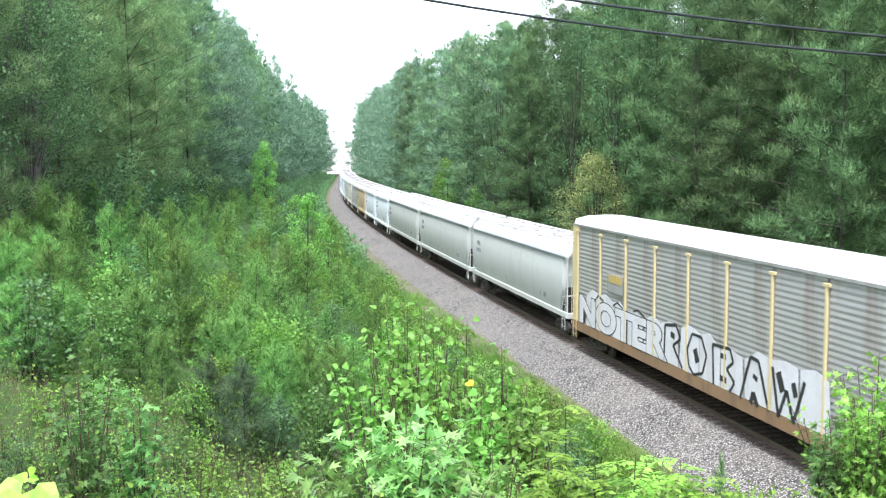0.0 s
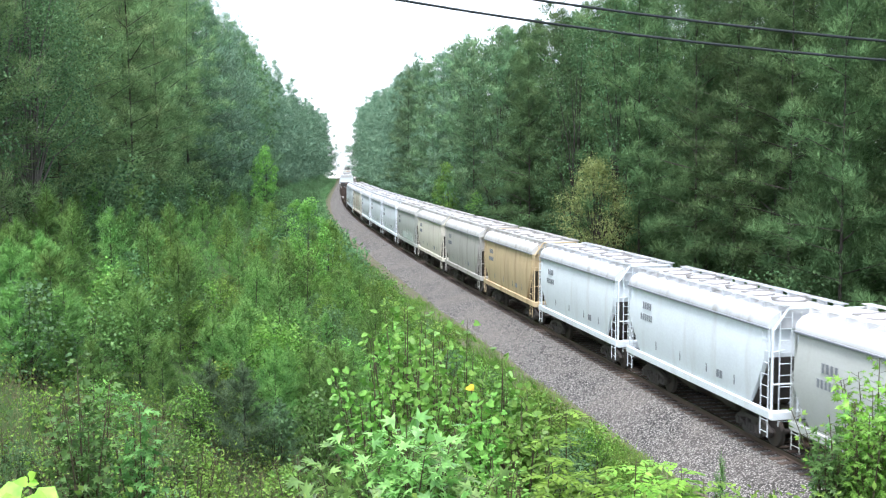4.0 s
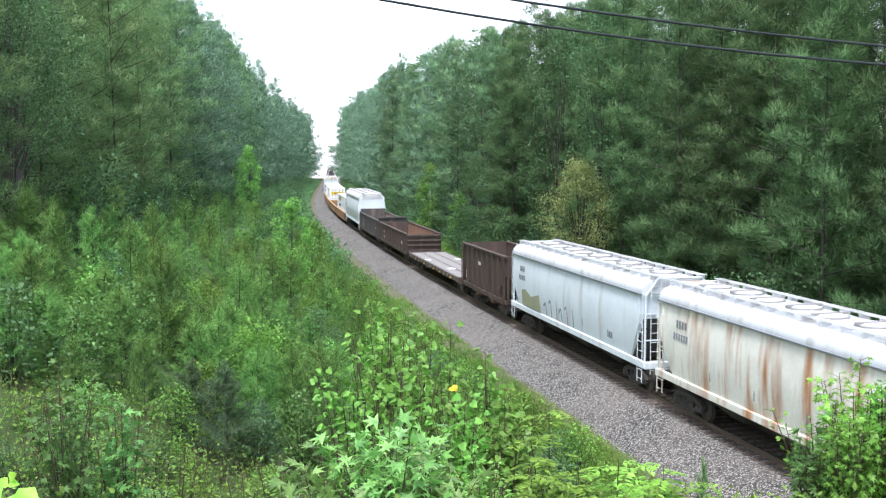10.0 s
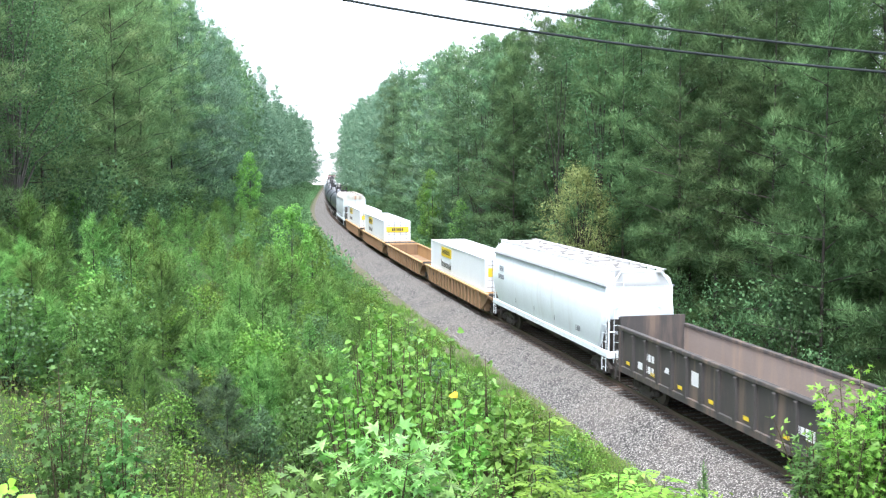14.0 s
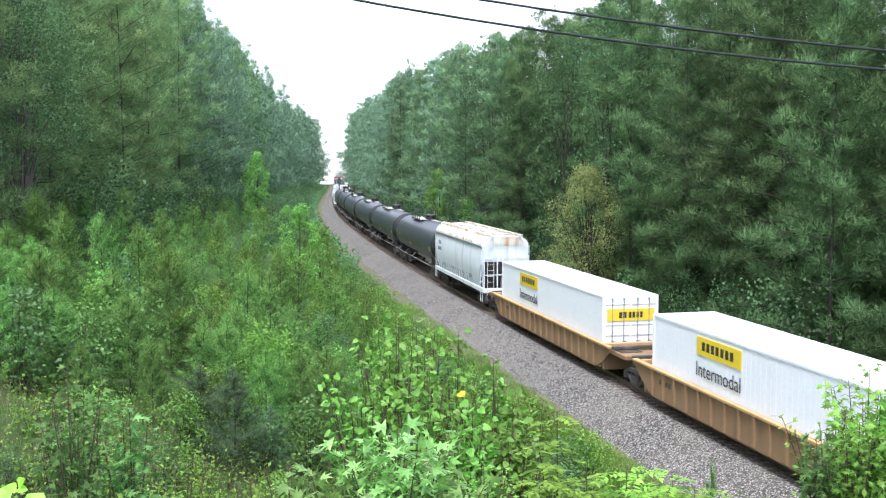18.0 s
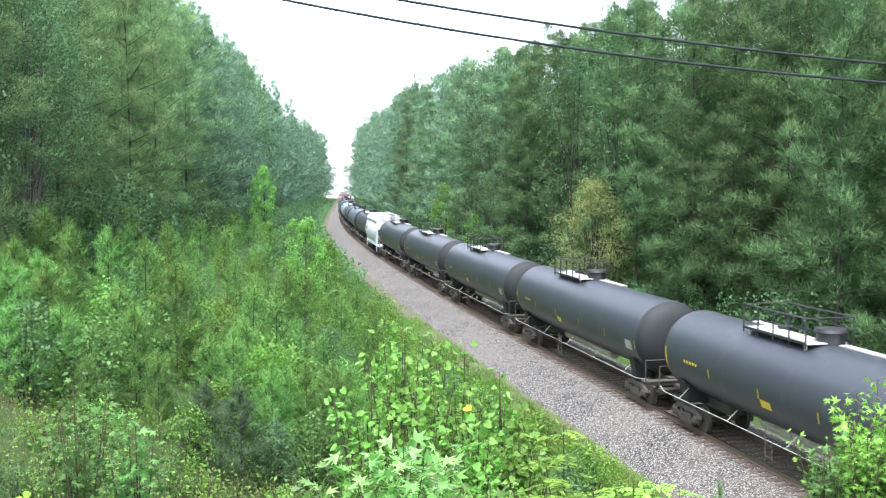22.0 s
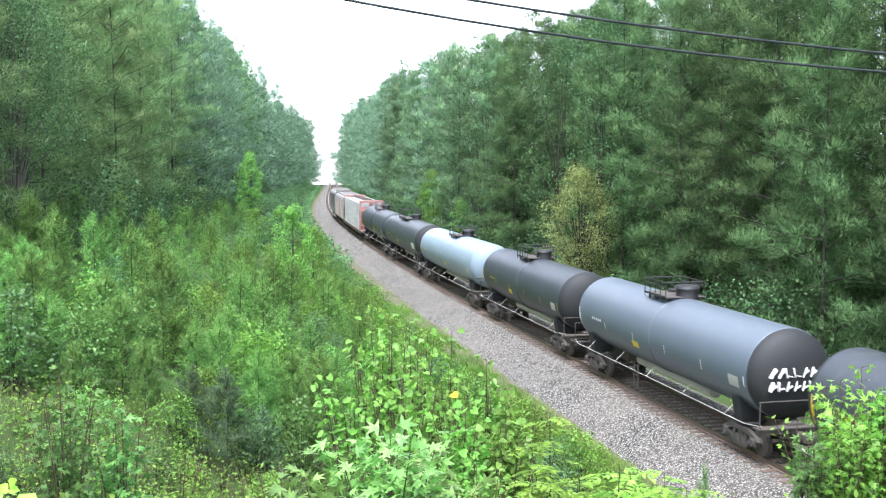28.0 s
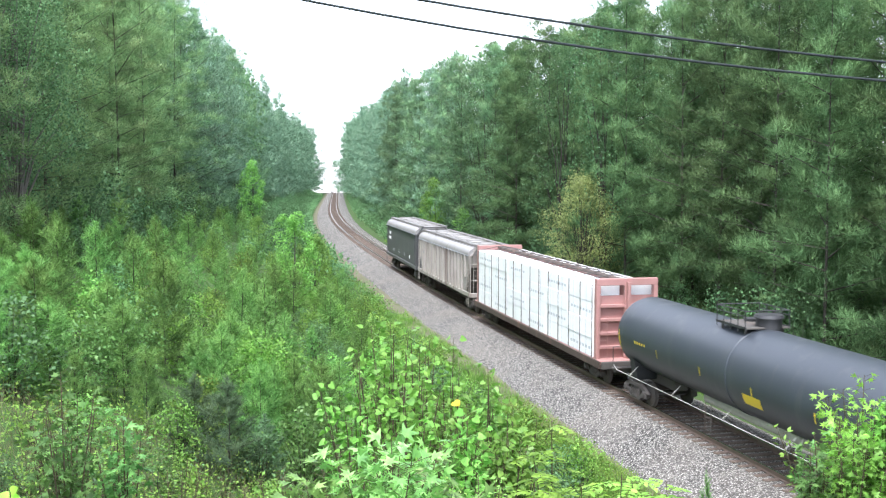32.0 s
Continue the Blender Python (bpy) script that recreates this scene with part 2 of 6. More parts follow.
    "yellow": paint("yellow_placard", (0.75, 0.55, 0.03), (0.5, 0.36, 0.04), 0.3),
    "ink": paint("black_marking", (0.03, 0.03, 0.032), (0.08, 0.08, 0.08), 0.3),
    "chalk": paint("white_marking", (0.8, 0.8, 0.8), (0.55, 0.55, 0.55), 0.3),
    "silver": paint("galvanised_panel", (0.37, 0.37, 0.35), (0.24, 0.205, 0.165), 0.7, 0.45, 0.25),
    "buff": paint("buff_post_paint", (0.58, 0.48, 0.25), (0.38, 0.26, 0.12), 0.6),
    "emblem": paint("faded_yellow_emblem", (0.5, 0.36, 0.1), (0.4, 0.34, 0.2), 0.6),
    "pink": paint("faded_red_car_paint", (0.36, 0.19, 0.17), (0.28, 0.14, 0.12), 0.5),
    "wrap": paint("white_lumber_wrap", (0.9, 0.9, 0.9), (0.62, 0.62, 0.63), 0.35, 0.35),
    "pale_print": paint("faint_grey_print", (0.5, 0.52, 0.55), (0.65, 0.65, 0.66), 0.5),
    "roof_dark": paint("sooty_grey_roof_paint", (0.26, 0.25, 0.24), (0.14, 0.12, 0.1), 0.7),
    "dirty_sill": paint("grimy_sill_paint", (0.13, 0.115, 0.1), (0.06, 0.05, 0.045), 0.8, 0.7),
    "deckwood": earthy("worn_deck_planks", (0.2, 0.187, 0.178), (0.34, 0.325, 0.31), (0.13, 0.12, 0.112), 0.7, (3, 0.6, 1), 0.5, 0.02),
    "charcoal": paint("charcoal_car_paint", (0.085, 0.085, 0.088), (0.16, 0.14, 0.12), 0.4, 0.5),
    "faded": paint("faded_lettering", (0.2, 0.215, 0.235), (0.25, 0.25, 0.25), 0.4),
    "dusty": paint("dusty_rusted_inner_steel", (0.26, 0.215, 0.185), (0.33, 0.245, 0.185), 0.8, 0.85),
    "spray": paint("white_spray_paint", (0.62, 0.62, 0.625), (0.5, 0.49, 0.47), 0.8),
    "grimy": paint("grimy_white_car_paint", (0.7, 0.76, 0.79), (0.36, 0.32, 0.27), 0.55),
    "olive_paint": paint("olive_spray_paint", (0.3, 0.31, 0.2), (0.4, 0.4, 0.33), 0.6),
    "grating": paint("dull_walkway_grating", (0.27, 0.26, 0.245), (0.16, 0.14, 0.12), 0.6, 0.7),
    "scrawl": paint("faded_scrawl_paint", (0.3, 0.36, 0.31), (0.4, 0.42, 0.38), 0.5),
    "ribs": paint("pale_ribbed_car_paint", (0.36, 0.33, 0.295), (0.13, 0.1, 0.08), 0.9),
}


# ---- mesh helpers ----
class Shape:
    """Collects faces of simple solids into one mesh."""

    def __init__(self):
        self.v, self.f = [], []

    def add(self, verts, faces):
        k = len(self.v)
        self.v += [tuple(p) for p in verts]
        self.f += [tuple(i + k for i in q) for q in faces]
        return self

    def box(self, x0, x1, y0, y1, z0, z1, bev=0.0):
        if bev <= 0:
            return self.add([(x, y, z) for z in (z0, z1) for y in (y0, y1) for x in (x0, x1)],
                            [(0, 2, 3, 1), (4, 5, 7, 6), (0, 1, 5, 4), (2, 6, 7, 3), (0, 4, 6, 2), (1, 3, 7, 5)])
        b = bev
        ring = lambda c, z: [(x0 + c, y0 + b, z), (x0 + b, y0 + c, z), (x1 - b, y0 + c, z), (x1 - c, y0 + b, z),
                             (x1 - c, y1 - b, z), (x1 - b, y1 - c, z), (x0 + b, y1 - c, z), (x0 + c, y1 - b, z)]
        v = ring(b, z0) + ring(0, z0 + b) + ring(0, z1 - b) + ring(b, z1)
        f = [tuple(range(7, -1, -1)), tuple(range(24, 32))]
        f += [(r * 8 + i, r * 8 + (i + 1) % 8, r * 8 + 8 + (i + 1) % 8, r * 8 + 8 + i) for r in range(3) for i in range(8)]
        return self.add(v, f)

    def tube(self, p, q, r, n=8, r2=None, caps=True):
        p, q = Vector(p), Vector(q)
        d = (q - p).normalized()
        a = d.orthogonal().normalized()
        b = d.cross(a)
        r2 = r if r2 is None else r2
        ring = lambda c, rr: [c + (a * math.cos(t) + b * math.sin(t)) * rr for t in [2 * math.pi * i / n for i in range(n)]]
        f = [(i, (i + 1) % n, n + (i + 1) % n, n + i) for i in range(n)]
        if caps:
            f += [tuple(range(n - 1, -1, -1)), tuple(range(n, 2 * n))]
        return self.add(ring(p, r) + ring(q, r2), f)

    def bent(self, pts, r, n=6, taper=None, caps=True):
        for i in range(len(pts) - 1):
            r0 = r if taper is None else r + (taper - r) * i / (len(pts) - 1)
            r1 = r if taper is None else r + (taper - r) * (i + 1) / (len(pts) - 1)
            self.tube(pts[i], pts[i + 1], r0, n, r1, caps)
        return self

    def prism(self, outline, y0, y1):
        """An outline of (x, z) points pushed along y."""
        n = len(outline)
        v = [(x, y0, z) for x, z in outline] + [(x, y1, z) for x, z in outline]
        return self.add(v, [tuple(range(n)), tuple(range(2 * n - 1, n - 1, -1))] + [(i, n + i, n + (i + 1) % n, (i + 1) % n) for i in range(n)])

    def slab(self, outline, x0, x1):
        """An outline of (y, z) points pushed along x."""
        n = len(outline)
        v = [(x0, y, z) for y, z in outline] + [(x1, y, z) for y, z in outline]
        return self.add(v, [tuple(range(n)), tuple(range(2 * n - 1, n - 1, -1))] + [(i, n + i, n + (i + 1) % n, (i + 1) % n) for i in range(n)])

    def mesh(self, name, mat, smooth=None):
        me = bpy.data.meshes.new(name)
        me.from_pydata(self.v, [], self.f)
        me.materials.append(mat)
        bm = bmesh.new()
        bm.from_mesh(me)
        bmesh.ops.recalc_face_normals(bm, faces=bm.faces)
        bm.to_mesh(me)
        bm.free()
        if smooth:
            me.polygons.foreach_set("use_smooth", [True] * len(me.polygons))
            me.set_sharp_from_angle(angle=radians(smooth))
        return me


def part(name, shape, mat, parent, label="", smooth=None):
    """One mesh object under a thing or a part."""
    me = shape.mesh(name, M[mat], smooth) if isinstance(shape, Shape) else shape
    ob = new(name, me)
    ob.parent = parent
    if label:
        ob["label"] = label
    return ob


def thing(name, label, category, group="", kind=""):
    return tagged(new(name), label, category, group, kind)


# ---- the line of the track ----
# distance along the track, heading to the left of north, height of the rail
LINE = [(-760, 0.25, -0.35), (-90, 0.25, -0.35), (-30, 0.2354, 0.05), (0, 0.2238, 0.19), (30, 0.2076, 0.31), (60, 0.1915, 0.466),
        (90, 0.174, 0.633), (120, 0.1516, 0.742), (150, 0.1299, 0.824), (200, 0.1078, 0.91), (250, 0.101, 0.932), (300, 0.1, 0.888),
        (400, 0.1, 0.7), (500, 0.1, 0.42), (560, 0.1, -0.9), (760, 0.1, -8.0)]
LS = np.arange(-760, 761, 1.0)
LH = np.interp(LS, [r[0] for r in LINE], [r[1] for r in LINE])
LZ = np.interp(LS, [r[0] for r in LINE], [r[2] for r in LINE])
LZ = np.convolve(np.pad(LZ, 12, "edge"), np.ones(25) / 25, "valid")
LH = np.convolve(np.pad(LH, 12, "edge"), np.ones(25) / 25, "valid")
LX = np.concatenate([[0], np.cumsum(-np.sin((LH[1:] + LH[:-1]) / 2))])
LY = np.concatenate([[0], np.cumsum(np.cos((LH[1:] + LH[:-1]) / 2))])
LX += 7.069 - LX[760]
LY += 49.235 - LY[760]


def on_line(s, lat=0.0):
    """Place on the track at distance s, lat metres to the right of its middle, and the heading."""
    x, y, z, h = (float(np.interp(s, LS, q)) for q in (LX, LY, LZ, LH))
    return x + lat * math.cos(h), y + lat * math.sin(h), z, h


def beside(y):
    """For places at y: the track's x, height, heading and distance."""
    return np.interp(y, LY, LX), np.interp(y, LY, LZ), np.interp(y, LY, LH), np.interp(y, LY, LS)


def step(v, a, b):
    k = np.clip((v - a) / (b - a), 0, 1)
    return k * k * (3 - 2 * k)


def ground(x, y):
    """Height of the ground: the ditch beside the ballast, the bank on the west, the slope of the road on which the camera stands."""
    x, y = np.asarray(x, float), np.asarray(y, float)
    cx, cz, ch, s = beside(y)
    u = (x - cx) * np.cos(ch)
    west = np.interp(-u, [0, 3.9, 5, 6.5, 10, 16, 22, 28, 45, 120, 3000], [-1.1, -1.1, -1.15, -1.4, -0.6, 1.4, 3.9, 6.0, 8.5, 9.0, 9.0])
    low = np.interp(-u, [0, 3.9, 5, 6.5, 10, 16, 22, 45, 3000], [-1.1, -1.1, -1.1, -1.2, -0.3, 0.6, 1.4, 3.0, 3.0])
    k = step(s, 40, 150)
    left = west * (1 - k) + low * k
    right = np.interp(u, [0, 3.9, 5, 9, 14, 40, 3000], [-1.1, -1.1, -1.0, -0.7, 0.3, 2.0, 3.0])
    z = cz + np.where(u < 0, left, right)
    bank = 7.6 - np.clip(np.abs(y + 3) - 6.0, 0, 60) * 0.36
    away = step(np.abs(u), 5.5, 11)
    z = np.where(bank * away > z, z + (bank - z) * away, z)
    z = z + 0.16 * np.sin(x * 0.9 + 1.3 * np.sin(y * 0.37)) * np.sin(y * 0.8) * step(np.abs(u), 5, 8)
    return z - 0.03 * np.clip(y - 800, 0, None)


# ---- ground, ballast, track, crossing ----
def sheet(name, us, ys, height, mat, label, category):
    """A sheet laid along the track: us are distances to its side, ys runs north."""
    cx, cz, ch, s = beside(ys)
    X = cx[:, None] + us[None, :] / np.cos(ch)[:, None]
    Y = np.repeat(ys[:, None], len(us), 1)
    Z = height(X, Y, us, cz)
    n = len(us)
    faces = [(j * n + i, j * n + i + 1, j * n + n + i + 1, j * n + n + i) for j in range(len(ys) - 1) for i in range(n - 1)]
    me = bpy.data.meshes.new(name)
    me.from_pydata(np.stack([X, Y, Z], 2).reshape(-1, 3).tolist(), [], faces)
    me.polygons.foreach_set("use_smooth", [True] * len(me.polygons))
    me.materials.append(M[mat])
    return tagged(new(name, me), label, category, kind="structure")


US = np.concatenate([[-2600, -1200, -500, -250, -140, -90, -65, -52], np.arange(-45, -5.5, 0.75), [-5.2, -4.6, -3.9, 0, 3.9, 4.6], np.arange(5.2, 20, 1.1), [24, 30, 45, 80, 160, 400, 1000, 2600]])
YS = np.concatenate([[-2600, -1000, -400, -150, -80, -40, -20, -12], np.arange(-8, 70, 0.8), np.arange(70, 180, 2.5), np.arange(180, 520, 10), [560, 640, 720, 900, 1300, 2600]])
sheet("ground", US, YS, lambda X, Y, us, cz: ground(X, Y), "soil", "weedy brown soil with sparse green growth beside the railway", "ground")

BU = np.array([-3.9, -3.5, -3.0, -2.5, -1.9, -1.5, 0, 1.5, 1.9, 2.5, 3.0, 3.5, 3.9])
BZ = np.array([-1.16, -0.98, -0.74, -0.5, -0.27, -0.2, -0.2, -0.2, -0.27, -0.5, -0.74, -0.98, -1.16])
BY = np.concatenate([[-700, -300, -100], np.arange(-40, 110, 0.5), np.arange(110, 700, 5)])


def heap(X, Y, us, cz):
    wob = 0.05 * np.sin(X * 3.1 + Y * 2.3) * np.sin(Y * 1.7 - X) * (np.abs(us) > 1.6)
    return cz[:, None] + BZ[None, :] + wob


sheet("ballast_bed", BU, BY, heap, "ballast", "grey crushed granite ballast heaped under the track", "ballast")
DU = np.array([-5.3, -4.9, -4.5, -4.1, -3.7])
sheet("ditch_edge", DU, BY[3:], lambda X, Y, us, cz: cz[:, None] + np.array([-1.4, -1.16, -1.1, -1.04, -1.03])[None, :] + 0.05 * np.sin(X * 2 + Y), "dirt",
      "bare reddish dirt strip beside the ballast", "dirt strip")

# rails: foot, web and head swept along the line
RAIL = [(-0.07, -0.17), (0.07, -0.17), (0.07, -0.155), (0.012, -0.13), (0.012, -0.04), (0.036, -0.03), (0.036, -0.001), (-0.036, -0.001), (-0.036, -0.03),
        (-0.012, -0.04), (-0.012, -0.13), (-0.07, -0.155)]
RS = np.concatenate([np.arange(-700, -60, 40.0), np.arange(-60, 120, 3.0), np.arange(120, 700, 8.0)])


def swept(outline, lat):
    sh, n = Shape(), len(outline)
    v = []
    for s in RS:
        x, y, z, h = on_line(s)
        c, w = math.cos(h), math.sin(h)
        v += [(x + (lat + a) * c, y + (lat + a) * w, z + b) for a, b in outline]
    sh.add(v, [(j * n + i, j * n + (i + 1) % n, j * n + n + (i + 1) % n, j * n + n + i) for j in range(len(RS) - 1) for i in range(n)])
    return sh


track = thing("railway_track", "single railway track with brown rails on weathered wooden ties", "railway track", kind="structure")
for lat in (-0.7525, 0.7525):
    r = part("rail", swept(RAIL, lat), "rail", track, "rust-brown steel rail")
    part("rail_head", swept([(-0.033, -0.003), (0.033, -0.003), (0.03, 0.003), (-0.03, 0.003)], lat), "railhead", r, "polished running surface")
tie_mesh = Shape().box(-1.3, 1.3, -0.11, 0.11, -0.36, -0.17, 0.015).mesh("tie", M["tie"])
plate_mesh = Shape().box(-0.9, -0.6, -0.09, 0.09, -0.172, -0.158).box(0.6, 0.9, -0.09, 0.09, -0.172, -0.158).mesh("tie_plate", M["rail"])
rest = Shape()
rng = random.Random(5)
k = 0
s = -46.0
while s < 430:
    x, y, z, h = on_line(s)
    m = pose(x, y, z + rng.uniform(-0.008, 0.008), 0, 0, math.degrees(h) + rng.uniform(-1.2, 1.2)) @ pose(rng.uniform(-0.04, 0.04), 0, 0)
    if k < 290:
        t = part("tie", tie_mesh, "tie", track)
        t.matrix_basis = m
        if s < 40:
            part("tie_plate", plate_mesh, "rail", t)
    else:
        rest.add([m @ Vector(p) for p in [(-1.3, -0.11, -0.3), (1.3, -0.11, -0.3), (1.3, 0.11, -0.3), (-1.3, 0.11, -0.3), (-1.3, -0.11, -0.17), (1.3, -0.11, -0.17), (1.3, 0.11, -0.17), (-1.3, 0.11, -0.17)]],
                 [(4, 5, 6, 7), (0, 1, 5, 4), (1, 2, 6, 5), (2, 3, 7, 6), (3, 0, 4, 7)])
    k += 1
    s += 0.53
tagged(part("ties_beyond", rest, "tie", track, "weathered wooden ties"), kind="stuff")

# a pale road crosses far up the line; its near-white also stands for glare
x, y, z, h = on_line(455)
road = new("crossing_road", Shape().box(-40, -2.2, -5, 5, -0.5, 0.0, 0.05).box(2.2, 40, -5, 5, -0.5, 0.0, 0.05).box(-0.65, 0.65, -5, 5, -0.3, -0.02, 0.02).mesh("crossing_road", M["road"]))
road.matrix_basis = pose(x, y, z - 0.05, 0, 0, math.degrees(h))
tagged(road, "road crossing the railway far away, near-white for the glare", "road", kind="structure")
# Pale ground added past the road to paint the white glare there.
lot = new("glare_clearing", Shape().prism([(-90, -0.35), (-3.5, -0.35), (-3.5, -0.3), (-90, -0.3)], 0, 280).prism([(3.5, -0.35), (80, -0.35), (80, -0.3), (3.5, -0.3)], 0, 280).mesh("glare_clearing", M["road"]))
lot.matrix_basis = pose(x, y + 8, z, 0, 0, math.degrees(h))
tagged(lot, "added near-white ground standing for glare beyond the distant crossing", "clearing", kind="structure")


# ---- plants ----
def leaf_faces(C, D, N, L, W, kind, T=None):
    """Leaves at C, pointing along D, lying across N: needle (triangle), blade (diamond), star (five lobes), heart.
    T: the way a tuft's leaves are shaded, as one soft mass."""
    D = D / (np.linalg.norm(D, axis=1, keepdims=True) + 1e-9)
    S = np.cross(D, N)
    S /= np.linalg.norm(S, axis=1, keepdims=True) + 1e-9
    U = np.cross(S, D)
    if T is None:
        T = np.where(U[:, 2:] < 0, -U, U)
    turn = np.where((U * T).sum(1, keepdims=True) < 0, -1.0, 1.0)
    S, U = S * turn, U * turn
    L, W = np.reshape(L, (-1, 1)), np.reshape(W, (-1, 1))
    if kind == "needle":
        pts = [C - S * W, C + S * W, C + D * L]
        f = [(0, 1, 2)]
    elif kind == "blade":
        pts = [C, C + D * L * 0.45 + S * W, C + D * L - U * L * 0.12, C + D * L * 0.45 - S * W]
        f = [(0, 1, 2, 3)]
    elif kind == "star":
        out = [(0, 0), (0.05, 0.62), (0.26, 0.2), (0.72, 0.5), (0.5, 0.13), (1.0, 0.0), (0.5, -0.13), (0.72, -0.5), (0.26, -0.2), (0.05, -0.62)]
        pts = [C + D * L * a + S * W * 2 * b - U * L * (0.12 * a * a + 0.2 * b * b) for a, b in out] + [C + D * L * 0.2]
        f = [(10, i, (i + 1) % 10) for i in range(10)]
    else:
        out = [(0.08, 0), (-0.06, 0.3), (0.2, 0.52), (0.55, 0.38), (1.0, 0.0), (0.55, -0.38), (0.2, -0.52), (-0.06, -0.3)]
        pts = [C + D * L * a + S * W * 2 * b - U * L * (0.1 * a * a + 0.15 * abs(b)) for a, b in out]
        f = [(0, 1, 2, 3), (0, 3, 4, 5), (0, 5, 6, 7)]
    n = len(pts)
    V = np.stack(pts, 1).reshape(-1, 3)
    F = (np.arange(len(C))[:, None, None] * n + np.array(f)[None]).reshape(-1, len(f[0]))
    return V, F, np.repeat(T / (np.linalg.norm(T, axis=1, keepdims=True) + 1e-9), n, 0)


LEAVES = {}


def leaf_mesh(name, sets, mat):
    V, F, T, k = [], [], [], 0
    for v, f, t in sets:
        V.append(v)
        T.append(t)
        F += (f + k).tolist()
        k += len(v)
    me = bpy.data.meshes.new(name)
    me.from_pydata(np.concatenate(V).tolist(), [], F)
    me.polygons.foreach_set("use_smooth", [True] * len(me.polygons))
    me.normals_split_custom_set_from_vertices(np.concatenate(T).tolist())
    me.materials.append(M[mat])
    LEAVES[me.name] = sets
    return me


def unit(r, n, up=0.0):
    v = r.normal(size=(n, 3))
    v /= np.linalg.norm(v, axis=1, keepdims=True)
    v[:, 2] += up
    return v / (np.linalg.norm(v, axis=1, keepdims=True) + 1e-9)


ICO = np.array([(0, 0, 1)] + [(0.894 * math.cos(k * 1.2566), 0.894 * math.sin(k * 1.2566), 0.447) for k in range(5)]
               + [(0.894 * math.cos((k + 0.5) * 1.2566), 0.894 * math.sin((k + 0.5) * 1.2566), -0.447) for k in range(5)] + [(0, 0, -1)])
ICO_F = np.array([(0, 1 + k, 1 + (k + 1) % 5) for k in range(5)] + [(1 + k, 6 + k, 1 + (k + 1) % 5) for k in range(5)]
                 + [(1 + (k + 1) % 5, 6 + k, 6 + (k + 1) % 5) for k in range(5)] + [(11, 6 + (k + 1) % 5, 6 + k) for k in range(5)])


def hearts(r, C, K, flat=0.7):
    """The dense, twiggy heart of each tuft: a small uneven lump hidden under its leaves."""
    C = np.asarray(C)
    n = len(C)
    S = np.reshape(K, (-1, 1, 1)) * np.array([1, 1, flat]) * r.uniform(0.7, 1.3, (n, 12, 1))
    V = (C[:, None, :] + ICO[None] * S).reshape(-1, 3)
    F = (np.arange(n)[:, None, None] * 12 + ICO_F[None]).reshape(-1, 3)
    return V, F, np.tile(ICO + [0, 0, 0.25], (n, 1))


def young_pine(seed, H, limbs, needles, L, W, mat):
    """A young pine: a straight leader and limbs that turn up at their ends, each a soft round brush of long needles."""
    r = np.random.RandomState(seed)
    wood = Shape()
    wood.bent([Vector((0, 0, -0.1)), Vector((r.normal(0, 0.03), r.normal(0, 0.03), H * 0.5)), Vector((0, 0, H))], 0.022, 4, 0.006, False)
    Cs, Ds, Ts = [], [], []
    for i in range(limbs + 1):
        q = (i + 0.5 * r.rand()) / limbs
        whorl = round(q * 6) / 6 * 0.6 + q * 0.4
        z = H * (0.06 + 0.8 * whorl)
        az = i * 2.39996 + r.normal(0, 0.3)
        ln = (0.22 + 0.78 * (1 - q) ** 0.75) * H / 3 * r.uniform(0.7, 1.15)
        d = np.array([math.cos(az), math.sin(az), r.uniform(0.1, 0.45) + 0.9 * q * q])
        p0 = np.array([0, 0, z])
        if i == limbs:
            d, ln, p0 = np.array([0.02, 0.02, 1.0]), 0.3 * H / 3, np.array([0, 0, 0.88 * H])
        d /= np.linalg.norm(d)
        tip = p0 + d * ln + [0, 0, 0.3 * ln]
        start = p0 + d * ln * 0.22 + [0, 0, 0.02 * ln]
        ax = tip - start
        long_ = np.linalg.norm(ax)
        ax /= long_
        if i % 2:
            wood.bent([Vector(p0), Vector(start), Vector(tip)], 0.01, 3, 0.003, False)
        n = int(needles * (0.5 + 0.6 * ln))
        f = r.uniform(0.0, 1.0, (n, 1))
        side = unit(r, n)
        Cs.append(start + ax * long_ * f + side * L * r.uniform(0.02, 0.2, (n, 1)))
        Ds.append(ax * (0.35 + 0.7 * f) + side * 1.0 + [0, 0, 0.2])
        Ts.append(side * 0.5 + ax * 0.45 + [0, 0, 0.45])
    C, D, T = np.concatenate(Cs), np.concatenate(Ds), np.concatenate(Ts)
    n = len(C)
    sets = [leaf_faces(C, D, unit(r, n), r.uniform(0.6, 1.15, n) * L, r.uniform(0.7, 1.2, n) * W, "needle", T)]
    return wood.mesh("trunk", M["bark"]), leaf_mesh("crown", sets, mat)


def pine(seed, H, base, R, limbs, puffs, blades, L, W, mat, size, top=0.25, heart=0.22):
    """A pine 1:1 in metres: a tapered trunk with limbs; each limb spreads a bough of needle puffs, with gaps between the boughs."""
    r = np.random.RandomState(seed)
    wood = Shape()
    bend = r.normal(0, 0.012 * H, 2)
    spine = lambda z: Vector((bend[0] * (z / H) ** 2, bend[1] * (z / H) ** 2, z))
    rad = 0.005 * H + 0.004 if H > 8 else 0.006 * H
    wood.bent([spine(H * q) for q in ((-0.03, 0.12, 0.35, 0.6, 0.97) if H > 8 else (-0.03, 0.4, 0.8))], rad, 6 if H > 8 else 4, 0.015 if H > 8 else 0.004, False)
    Cs, Ds, Ts, Hc, Hk = [], [], [], [], []
    for i in range(limbs):
        q = (i + r.rand()) / limbs
